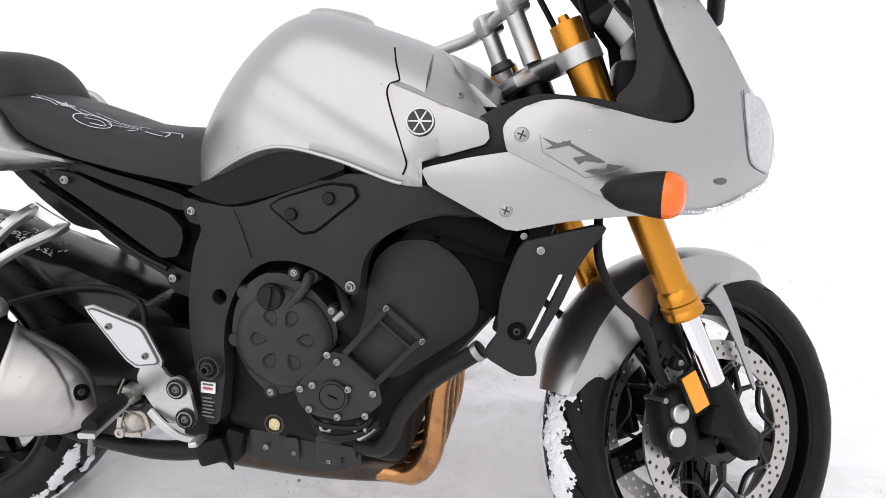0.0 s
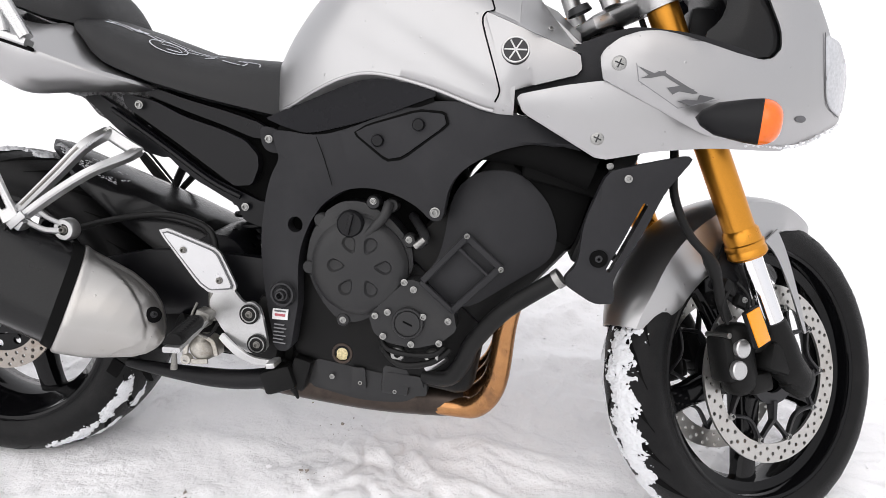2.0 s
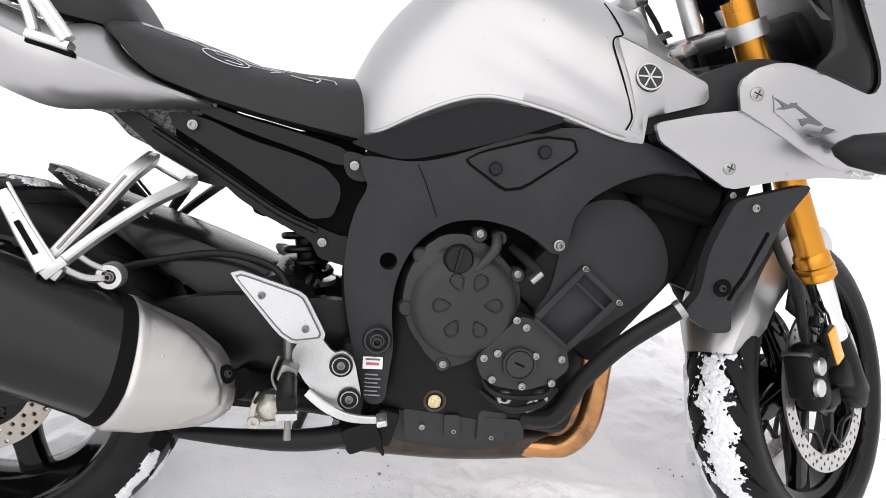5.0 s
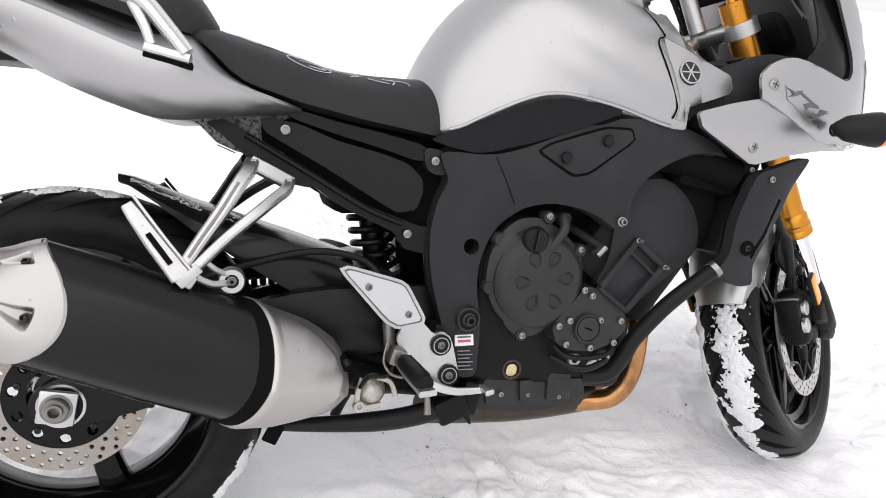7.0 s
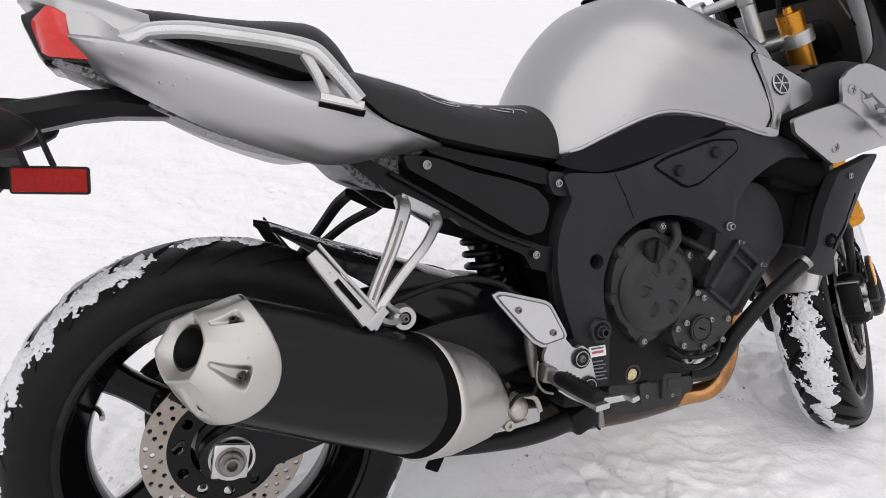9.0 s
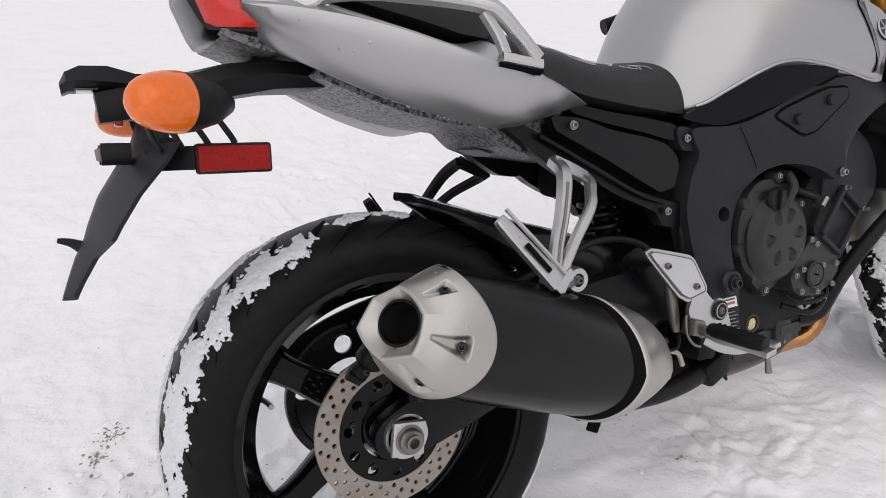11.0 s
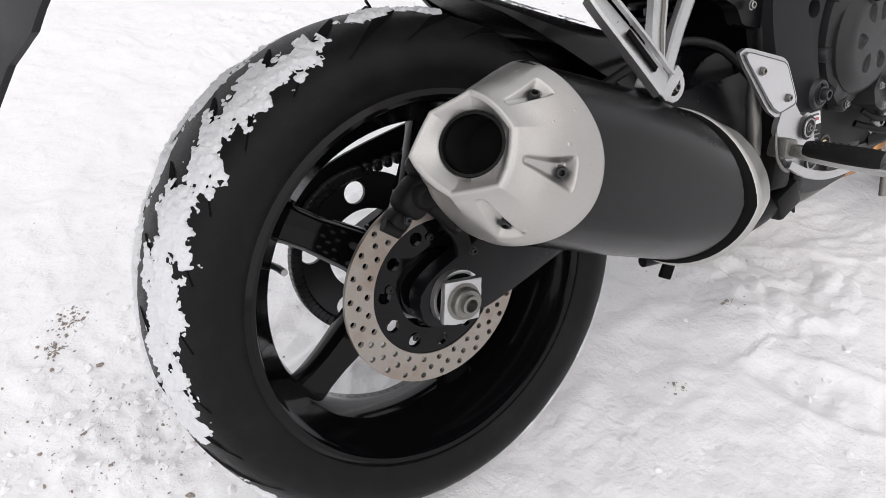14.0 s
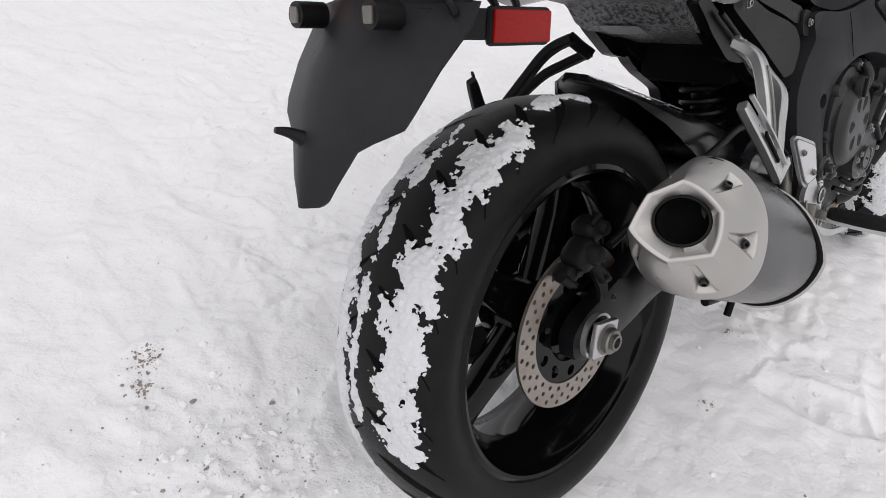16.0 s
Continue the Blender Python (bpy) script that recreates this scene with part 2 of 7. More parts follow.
def lerp_at(x, table):
    """The value at x of a table of (x, value) pairs, smoothly joined."""
    xs = [p[0] for p in table]
    if x <= xs[0]:
        return table[0][1]
    for (x0, v0), (x1, v1) in zip(table, table[1:]):
        if x <= x1:
            return v0 + (v1 - v0) * (x - x0) / (x1 - x0)
    return table[-1][1]


def plate(pts, y, th=0.012, r=0.005, times=2, cell=0.04, q=0.22):
    """A panel on the bike's right side with rounded rim: outline in (x, z), outer face at y (a number or y(x, z)), th thick."""
    yf = y if callable(y) else (lambda x, z: y)
    loop = chaikin([(p[0], p[1]) for p in pts], times, q) if times else [Vector(p[:2]) for p in pts]
    bm = bmesh.new()
    vs = [bm.verts.new((p[0], 0, p[1])) for p in loop]
    f = bm.faces.new(vs)
    f.normal_update()
    if f.normal.y > 0:
        f.normal_flip()
    inner = f
    for step in (0.3, 0.7):
        bmesh.ops.inset_region(bm, faces=[inner], thickness=r * step, use_even_offset=True)
    if callable(y):
        xs, zs = [v.co.x for v in inner.verts], [v.co.z for v in inner.verts]
        for lo, hi, no in ((min(xs), max(xs), (1, 0, 0)), (min(zs), max(zs), (0, 0, 1))):
            k = max(1, int((hi - lo) / cell))
            for i in range(1, k):
                at = lo + (hi - lo) * i / k
                geom = bm.verts[:] + bm.edges[:] + bm.faces[:]
                bmesh.ops.bisect_plane(bm, geom=geom, plane_co=(at, 0, at), plane_no=no, dist=1e-6)
    rim = [e for e in bm.edges if len(e.link_faces) == 1]
    ext = bmesh.ops.extrude_edge_only(bm, edges=rim)["geom"]
    backset = {v for v in ext if isinstance(v, bmesh.types.BMVert)}
    ax, az = np.array([p[0] for p in loop]), np.array([p[1] for p in loop])
    bx, bz = np.roll(ax, -1) - ax, np.roll(az, -1) - az
    long2 = np.maximum(bx * bx + bz * bz, 1e-12)
    for v in bm.verts:
        x, z = v.co.x, v.co.z
        if v in backset:
            v.co.y = yf(x, z) + th
            continue
        t = np.clip(((x - ax) * bx + (z - az) * bz) / long2, 0, 1)
        away = float(np.sqrt(((ax + t * bx - x) ** 2 + (az + t * bz - z) ** 2).min()))
        u = 1 - min(1.0, away / r)
        v.co.y = yf(x, z) + r * (1 - math.sqrt(max(0.0, 1 - u * u)))
    loose = [e for e in bm.edges if len(e.link_faces) == 1]
    bmesh.ops.holes_fill(bm, edges=loose, sides=0)
    return bm


def mirrored(bm):
    """The same shape for the bike's left side."""
    b2 = bm.copy()
    for v in b2.verts:
        v.co.y = -v.co.y
    bmesh.ops.reverse_faces(b2, faces=b2.faces)
    return b2


def loft(rings, closed=True, caps=True):
    bm = bmesh.new()
    rows = [[bm.verts.new(p) for p in ring] for ring in rings]
    n = len(rows[0])
    for a, b in zip(rows, rows[1:]):
        for i in range(n if closed else n - 1):
            j = (i + 1) % n
            bm.faces.new((a[i], a[j], b[j], b[i]))
    if caps and closed:
        bm.faces.new(rows[0][::-1])
        bm.faces.new(rows[-1])
    return bm


def tube(pts, r, n=14, k=5, smooth=True, caps=True, flat=1.0):
    """A round bar or hose along points; r a number or a list of (fraction, radius)."""
    run = catmull(pts, k) if smooth else [Vector(p) for p in pts]
    total = len(run) - 1
    rings = []
    up = None
    for i, p in enumerate(run):
        d = (run[min(i + 1, total)] - run[max(i - 1, 0)]).normalized()
        if up is None:
            up = Vector((0, 0, 1)) if abs(d.z) < 0.9 else Vector((1, 0, 0))
        side = d.cross(up).normalized()
        up = side.cross(d).normalized()
        rr = lerp_at(i / total, r) if isinstance(r, (list, tuple)) else r
        rings.append([p + rr * (math.cos(a) * side + flat * math.sin(a) * up) for a in (2 * math.pi * q / n for q in range(n))])
    return loft(rings, True, caps)


def flatbar(pts, w, t, face=(0, -1, 0), k=5, smooth=True, ridge=0.0):
    """A cast bar of chamfered oblong section along points: w wide across the face direction, t thick; both may be (fraction, value) lists."""
    run = catmull(pts, k) if smooth else [Vector(p) for p in pts]
    total = len(run) - 1
    rings = []
    f = Vector(face).normalized()
    for i, p in enumerate(run):
        d = (run[min(i + 1, total)] - run[max(i - 1, 0)]).normalized()
        side = d.cross(f).normalized()
        out = side.cross(d).normalized()
        if out.dot(f) < 0:
            out = -out
        ww = (lerp_at(i / total, w) if isinstance(w, (list, tuple)) else w) / 2
        tt = (lerp_at(i / total, t) if isinstance(t, (list, tuple)) else t) / 2
        c = min(ww, tt) * 0.35
        sec = [(-ww, -tt + c), (-ww, tt - c), (-ww + c, tt), (-ww * 0.4, tt), (0, tt + ridge), (ww * 0.4, tt), (ww - c, tt), (ww, tt - c), (ww, -tt + c), (ww - c, -tt), (-ww + c, -tt)]
        rings.append([p + side * a + out * b for a, b in sec])
    return loft(rings)


def lathe(profile, n=48, closed=False, centre=(0, 0, 0), axis=(0, 1, 0)):
    """Turns (radius, along) pairs round an axis."""
    turn = Vector((0, 0, 1)).rotation_difference(Vector(axis)).to_matrix()
    c = Vector(centre)
    bm = bmesh.new()
    rows = []
    for r, h in profile:
        if r < 1e-6:
            rows.append([bm.verts.new(c + turn @ Vector((0, 0, h)))])
        else:
            rows.append([bm.verts.new(c + turn @ Vector((r * math.cos(2 * math.pi * i / n), r * math.sin(2 * math.pi * i / n), h))) for i in range(n)])
    pairs = list(zip(rows, rows[1:])) + ([(rows[-1], rows[0])] if closed else [])
    for a, b in pairs:
        for i in range(n):
            j = (i + 1) % n
            if len(a) == 1 and len(b) == 1:
                continue
            if len(a) == 1:
                bm.faces.new((a[0], b[j], b[i]))
            elif len(b) == 1:
                bm.faces.new((a[i], a[j], b[0]))
            else:
                bm.faces.new((a[i], a[j], b[j], b[i]))
    return bm


def block(c, size, turn=(0, 0, 0), bevel=0.004, seg=2):
    bm = bmesh.new()
    bmesh.ops.create_cube(bm, size=1.0)
    bmesh.ops.scale(bm, vec=size, verts=bm.verts)
    if bevel:
        bmesh.ops.bevel(bm, geom=bm.edges[:] + bm.verts[:], offset=bevel, segments=seg, affect="EDGES", profile=0.5)
    bmesh.ops.transform(bm, matrix=pose(*c, *turn), verts=bm.verts)
    return bm


def joined(*parts):
    out = bmesh.new()
    for b in parts:
        me = bpy.data.meshes.new("joining")
        b.to_mesh(me)
        out.from_mesh(me)
        bpy.data.meshes.remove(me)
        b.free()
    return out


def moved(bm, m):
    bmesh.ops.transform(bm, matrix=m, verts=bm.verts)
    return bm


def carved(bm, cutters):
    """bm with the cutters cut out of it."""
    finish(bm)
    work = []
    for b in (bm, cutters):
        bmesh.ops.recalc_face_normals(b, faces=b.faces)
        me = bpy.data.meshes.new("carving")
        b.to_mesh(me)
        b.free()
        work.append(new("carving", me))
    mod = work[0].modifiers.new("cut", "BOOLEAN")
    mod.operation, mod.object, mod.solver = "DIFFERENCE", work[1], "EXACT"
    got = bpy.data.meshes.new_from_object(work[0].evaluated_get(bpy.context.evaluated_depsgraph_get()))
    out = bmesh.new()
    out.from_mesh(got)
    for ob in work:
        me = ob.data
        bpy.data.objects.remove(ob)
        bpy.data.meshes.remove(me)
    bpy.data.meshes.remove(got)
    return out


def bolt_mesh(r, h=0.006):
    """A socket-head bolt: washer flange, head and a hexagon bore."""
    r *= 0.78
    b = lathe([(0, 0.0), (1.12 * r, 0.0), (1.12 * r, 0.18 * h), (0.86 * r, 0.25 * h), (0.86 * r, 0.85 * h), (0.74 * r, h), (0.50 * r, h)], 16, axis=(0, 0, 1))
    bore = lathe([(0.5 * r, h), (0.46 * r, 0.1 * h), (0, 0.1 * h)], 6, axis=(0, 0, 1))
    return joined(b, bore)


def bolt(p, r, mat, parent, d=(0, -1, 0), name="bolt", h=None, m=None):
    turn = Vector((0, 0, 1)).rotation_difference(Vector(d)).to_matrix().to_4x4()
    b = moved(bolt_mesh(r, h or 0.6 * r), Matrix.Translation(p) @ turn)
    return part(name, b, mat, parent, m=m)


def bars_on(parent, name, mat, strokes, y, th=0.0008):
    """Flat printed shapes on the right side: each stroke a polygon in (x, z)."""
    yf = y if callable(y) else (lambda x, z: y)
    for s in strokes:
        bm = bmesh.new()
        front = [bm.verts.new((x, yf(x, z) - th, z)) for x, z in s]
        rear = [bm.verts.new((x, yf(x, z) + 0.002, z)) for x, z in s]
        bm.faces.new(front)
        for i in range(len(s)):
            j = (i + 1) % len(s)
            bm.faces.new((front[i], rear[i], rear[j], front[j]))
        part(name, bm, mat, parent)

# ---- the snow field ----
def snow_height(x, y):
    """Trodden snow: soft swells, tyre ruts and scuffed footprints round the bike."""
    p = Vector((x, y, 0))
    far = math.hypot(x - 0.5, y)
    near = max(0.0, 1 - far / 9.0)
    # packed smooth on the side where people walk
    quiet = 1 - 0.85 * max(0.0, min(1.0, (-0.03 - y) / 0.2)) * max(0.0, min(1.0, (1.25 - x) / 0.3))
    z = 0.035 * near ** 0.3 * noise.noise(p * 0.7) * min(1.0, far / 1.2)
    z += 0.017 * near * noise.noise(p * 3.1 + Vector((3, 1, 0)))
    z += (0.35 + 0.65 * quiet) * 0.013 * near * noise.noise(p * 9.0 + Vector((0, 7, 0)))
    lump = noise.noise(p * 24.0)
    z += 0.0045 * near * lump + quiet * 0.014 * near * max(0.0, noise.noise(p * 13.0) - 0.1) + quiet * 0.030 * near * (0.25 + 0.75 * max(0.0, min(1.0, (x + 0.3) / 0.7))) * max(0.0, noise.noise(p * 5.5) - 0.15)
    # scuffed crusts: sharp little ridges where the snow was trodden
    warp = Vector((noise.noise(p * 2.2), noise.noise(p * 2.2 + Vector((9, 0, 0))), 0)) * 0.25
    crust = 1 - abs(noise.noise((p + warp) * 6.0)) * 2.2
    calm = 0.25 + 0.75 * max(0.0, min(1.0, (x + 0.3) / 0.7))
    patch = quiet * calm * max(0.0, min(1.0, 0.5 + 1.6 * noise.noise(p * 1.3 + Vector((5, 2, 0)))))
    z += near * patch * (0.024 * max(0.0, crust - 0.40) + 0.010 * max(0.0, 0.8 - abs(noise.noise((p + warp) * 15.0)) * 3))
    # kicked-up slabs in patches: uneven pieces with crevices between them
    slab = quiet * calm * near * max(0.0, min(1.0, 3.0 * noise.noise(p * 2.1 + Vector((1, 6, 0))) - 0.15))
    if slab > 0.02 and far < 4.5:
        bent = p + Vector((noise.noise(p * 7), noise.noise(p * 7 + Vector((4, 4, 0))), 0)) * 0.07
        dist, seed_at = noise.voronoi(bent * 13.0)
        gap = min(1.0, (dist[1] - dist[0]) / 0.35)
        z += slab * (0.026 * noise.noise(seed_at[0] * 5.3) + 0.012 * gap * gap * (3 - 2 * gap) + 0.008 * noise.noise(p * 45.0))
    # churned, gritty patch behind the rear wheel
    churn = math.exp(-((x + 0.38) / 0.16) ** 2 - ((y - 0.30) / 0.20) ** 2)
    if churn > 0.02:
        z += churn * (0.014 * noise.noise(p * 17) + 0.013 * noise.noise(p * 38) + 0.007 * noise.noise(p * 75))
    # kicked-up clods in front of and beyond the bike
    clod = quiet * near * max(0.0, min(1.0, (x - 0.45) / 0.4)) * min(1.0, abs(y) / 0.15)
    if clod > 0.01:
        z += clod * (0.034 * max(0.0, noise.noise((p + warp * 0.5) * 7.5 + Vector((2, 4, 0))) - 0.12) + 0.018 * max(0.0, noise.noise((p + warp * 0.3) * 17.0) - 0.1) - 0.010 * max(0.0, noise.noise(p * 4.0 + Vector((8, 0, 0)))))
    for cy, w in ((0.42, 0.10), (1.15, 0.12), (2.6, 0.13), (-0.62, 0.09)):
        d = (y - cy - 0.10 * math.sin(0.9 * x + cy) - 0.05 * x) / w
        if abs(d) < 2.4:
            z += near * (-0.014 * math.exp(-d * d * 2) + 0.010 * math.exp(-(abs(d) - 1.15) ** 2 * 9)) * (0.7 + 0.3 * lump)
    if far > 9:
        z += 0.12 * min(1.0, (far - 9) / 20) * noise.noise(p * 0.09)
    return z


PRINTS = [(random.uniform(-0.1, 2.6), random.uniform(-1.0, 2.2), random.uniform(0, math.pi)) for _ in range(46)]


def build_ground():
    n = 640
    def axis_at(i, mid):
        u = i / n * 2 - 1
        return mid + 2.1 * u + math.copysign(1, u) * (3.2 * abs(u) ** 5 + 2400 * abs(u) ** 34)
    xs, ys = [axis_at(i, 0.45) for i in range(n + 1)], [axis_at(i, 0.2) for i in range(n + 1)]
    co = []
    for y in ys:
        for x in xs:
            z = snow_height(x, y)
            if abs(x - 0.5) < 3 and abs(y - 0.4) < 2.2:
                for fx, fy, a in PRINTS:
                    dx, dy = x - fx, y - fy
                    if dx * dx + dy * dy < 0.04:
                        u, v = dx * math.cos(a) + dy * math.sin(a), dy * math.cos(a) - dx * math.sin(a)
                        e = (u / 0.14) ** 2 + (v / 0.05) ** 2
                        z += (-0.013 * math.exp(-e ** 3) + 0.005 * math.exp(-(e - 1.5) ** 2 * 6)) * (1 + 0.8 * noise.noise(Vector((x, y, 3)) * 18)) + 0.002 * math.exp(-e * e) * math.sin(u * 150)
                # packed flat where the wheels stand
                for wx in (0.0, 1.46):
                    e = ((x - wx) / 0.2) ** 2 + (y / 0.12) ** 2
                    z *= 1 - math.exp(-e)
            co.append((x, y, z))
    row = n + 1
    quads = [(j * row + i, j * row + i + 1, (j + 1) * row + i + 1, (j + 1) * row + i) for j in range(n) for i in range(n)]
    me = bpy.data.meshes.new("ground")
    me.from_pydata(co, [], quads)
    for f in me.polygons:
        f.use_smooth = True
    me.materials.append(SNOW)
    return tagged(new("ground", me), "trodden white snow field with ruts and footprints", "snow", kind="structure")


ground = build_ground()


def scatter(name, mat, label, spots, seed):
    """Small broken lumps lying on the snow: spots of (x, y, spread, count, smallest, largest)."""
    rnd = random.Random(seed)
    bm = bmesh.new()
    for cx, cy, spread, count, small, large in spots:
        for _ in range(count):
            x, y = rnd.gauss(cx, spread), rnd.gauss(cy, spread)
            r = small + (large - small) * rnd.random() ** 3
            if abs(x) < 0.26 and abs(y) < 0.11 or abs(x - 1.46) < 0.2 and abs(y) < 0.1:
                continue
            m = pose(x, y, snow_height(x, y) + 0.2 * r, 0, 0, rnd.uniform(0, 360)) @ Matrix.Diagonal((rnd.uniform(0.8, 1.5), rnd.uniform(0.7, 1.1), rnd.uniform(0.45, 0.8), 1))
            got = bmesh.ops.create_icosphere(bm, subdivisions=1, radius=r, matrix=m)["verts"]
            for v in got:
                v.co += Vector((rnd.uniform(-1, 1), rnd.uniform(-1, 1), rnd.uniform(-1, 1))) * r * 0.34
    me = bpy.data.meshes.new(name)
    bm.to_mesh(me)
    bm.free()
    for f in me.polygons:
        f.use_smooth = False
    me.materials.append(mat)
    return tagged(new(name, me), label, "snow" if mat is SNOW else "grit", kind="stuff")


rnd = random.Random(41)
scatter("snow_crumbs", SNOW, "loose white snow crumbs scattered over the trodden snow", [(fx, fy, 0.13, 22, 0.0015, 0.008) for fx, fy, a in PRINTS] + [(0.4, 0.3, 0.9, 260, 0.0015, 0.007), (-0.35, 0.35, 0.3, 140, 0.0015, 0.008), (-0.38, 0.30, 0.10, 300, 0.0015, 0.010)], 5)
scatter("road_grit", GRIT, "dark brown grit and dirt in the snow", [(-0.39, 0.61, 0.016, 150, 0.0005, 0.0034), (-0.43, 0.55, 0.013, 110, 0.0005, 0.0036), (-0.38, 0.30, 0.09, 300, 0.0004, 0.0024), (-0.38, 0.30, 0.10, 26, 0.002, 0.006), (0.40, -0.12, 0.010, 12, 0.001, 0.005), (0.63, -0.05, 0.018, 12, 0.001, 0.005),
        (0.65, 0.12, 0.02, 14, 0.001, 0.005), (1.30, 0.14, 0.03, 14, 0.001, 0.005), (0.2, 0.4, 0.5, 90, 0.0008, 0.003), (-0.2, -0.45, 0.2, 40, 0.0008, 0.004)], 9)


def shrub_line():
    """A low dark thicket far across the snow: thin leaning twigs in uneven clumps."""
    rnd = random.Random(12)
    bm = bmesh.new()
    for _ in range(44):
        a = radians(rnd.choice((rnd.uniform(129.8, 131.6), rnd.uniform(132.6, 136.0))))
        far = rnd.uniform(29.0, 31.5)
        c = Vector((1.18 + far * math.cos(a), -0.92 + far * math.sin(a), 0.0))
        for _ in range(14):
            b = c + Vector((rnd.gauss(0, 0.14), rnd.gauss(0, 0.14), 0))
            tip = b + Vector((rnd.gauss(0, 0.12), rnd.gauss(0, 0.12), rnd.uniform(0.2, 0.75)))
            side = Vector((rnd.uniform(-1, 1), rnd.uniform(-1, 1), 0)).normalized() * rnd.uniform(0.015, 0.04)
            vs = [bm.verts.new(q) for q in (b - side, b + side, tip + side * 0.4, tip - side * 0.4)]
            bm.faces.new(vs)
    me = bpy.data.meshes.new("far_shrubs")
    bm.to_mesh(me)
    bm.free()
    me.materials.append(SHRUB)
    return tagged(new("far_shrubs", me), "bare dark shrubs far across the snow", "shrubs", kind="stuff")


shrub_line()

# ---- the motorcycle ----
bike = tagged(new("motorcycle"), "silver half-faired motorcycle on its side stand, caked with snow", "motorcycle")
bike.matrix_basis = LEAN


# --- wheels ---
def ring_of_holes(radius, y0, y1, hole, count, start=0.0, seg=8):
    cut = []
    for i in range(count):
        a = start + 2 * math.pi * i / count
        cut.append(lathe([(0, y0), (hole, y0), (hole, y1), (0, y1)], seg, centre=(radius * math.cos(a), 0, radius * math.sin(a))))
    return cut


def tyre_mesh(half, bead, outer, n=120):
    """Sidewalls and a round crown, in (radius, along) pairs."""
    prof = [(bead - 0.006, -half * 0.80), (bead + 0.004, -half * 0.90), (bead + 0.018, -half * 0.985)]
    shoulder = bead + 0.40 * (outer - bead)
    prof.append((shoulder - 0.006, -half))
    k = 14
    for i in range(k + 1):
        a = math.pi * i / k
        prof.append((shoulder + (outer - shoulder) * math.sin(a) ** 0.92, -half * math.cos(a)))
    prof += [(shoulder - 0.006, half), (bead + 0.018, half * 0.985), (bead + 0.004, half * 0.90), (bead - 0.006, half * 0.80)]
    return lathe(prof, n)


def tyre_point(half, bead, outer, a, u, lift=0.0):
    """A point of the tyre's crown: a round the axle, u from -1 (right shoulder) to 1 (left)."""
    shoulder = bead + 0.40 * (outer - bead)
    s = math.pi * (u + 1) / 2
    r = shoulder + (outer - shoulder) * math.sin(s) ** 0.92 + lift * (0.35 + 0.65 * math.sin(s))
    y = -(half + lift * 0.6) * math.cos(s)
    return Vector((r * math.cos(a), y, r * math.sin(a)))


def tread_grooves(half, bead, outer, count):
    """Curved tread grooves as thin dark slots laid into the crown."""
    out = []
    for i in range(count):
        a0 = 2 * math.pi * i / count
        for side in (-1, 1):
            run = []
            for j in range(9):
                t = j / 8
                u = side * (0.06 + 0.70 * t)
                a = a0 + (0.5 if side > 0 else 0) * 2 * math.pi / count + 0.34 * t ** 1.25
                run.append((a, u, 0.0040 * math.sin(math.pi * min(1, t * 1.1 + 0.05)) + 0.0008))
            bm = bmesh.new()
            rows = []
            for a, u, w in run:
                du = w / half
                rows.append([bm.verts.new(tyre_point(half, bead, outer, a + e * 0.6 * w / outer, u + e * du, 0.0006)) for e in (-1, 1)])
            for p, q in zip(rows, rows[1:]):
                bm.faces.new((p[0], p[1], q[1], q[0]))
            out.append(bm)
    return joined(*out)


def snow_cake(half, bead, outer, a0, a1, bands, seed, thick=0.0052, na=560, nu=110):
    """Snow pressed on to the tread: uneven lumps in bands (u, width, strength, from, to), thinning out to holes and ragged edges."""
    depth = {}
    for i in range(na + 1):
        a = a0 + (a1 - a0) * i / na
        for j in range(nu + 1):
            u = -0.98 + 1.96 * j / nu
            p = tyre_point(half, bead, outer, a, u)
            q = Vector((seed, 0, 0))
            rag = 0.40 * noise.noise(p * 20 + q) + 0.34 * noise.noise(p * 60 + q) + 0.46 * noise.noise(p * 120) + 0.40 * noise.noise(p * 260)
            # the tread's slanted grooves break the edge into steps
            step = math.sin(a * 26 + u * 7.0)
            rag += 0.20 * math.copysign(min(1.0, abs(step) * 3), step)
            amount = -1.0
            for cu, w, s, lo, hi in bands:
                if lo <= a <= hi:
                    ends = min(1.0, (a - lo) / 0.12, (hi - a) / 0.12)
                    wob = cu + 0.10 * noise.noise(Vector((a * 3.2, seed, cu)))
                    amount = max(amount, (s * ends) - abs(u - wob) / w)
            depth[i, j] = amount + rag - 0.10
    bm = bmesh.new()
    vert = {}

    def at(i, j):
        if (i, j) not in vert:
            a = a0 + (a1 - a0) * i / na
            u = -0.98 + 1.96 * j / nu
            g = depth[i, j]
            p = tyre_point(half, bead, outer, a, u)
            if g > 0:
                h = thick * min(1.0, g / 0.55) ** 0.6 * (0.75 + 0.4 * noise.noise(p * 30) + 0.35 * noise.noise(p * 140) + 0.35 * noise.noise(p * 400))
            else:
                h = max(-0.006, g * 0.02)
            vert[i, j] = bm.verts.new(tyre_point(half, bead, outer, a, u, h))
        return vert[i, j]

    for i in range(na):
        for j in range(nu):
            if max(depth[i + di, j + dj] for di in (0, 1) for dj in (0, 1)) > 0.0:
                bm.faces.new((at(i, j), at(i, j + 1), at(i + 1, j + 1), at(i + 1, j)))
    return bm


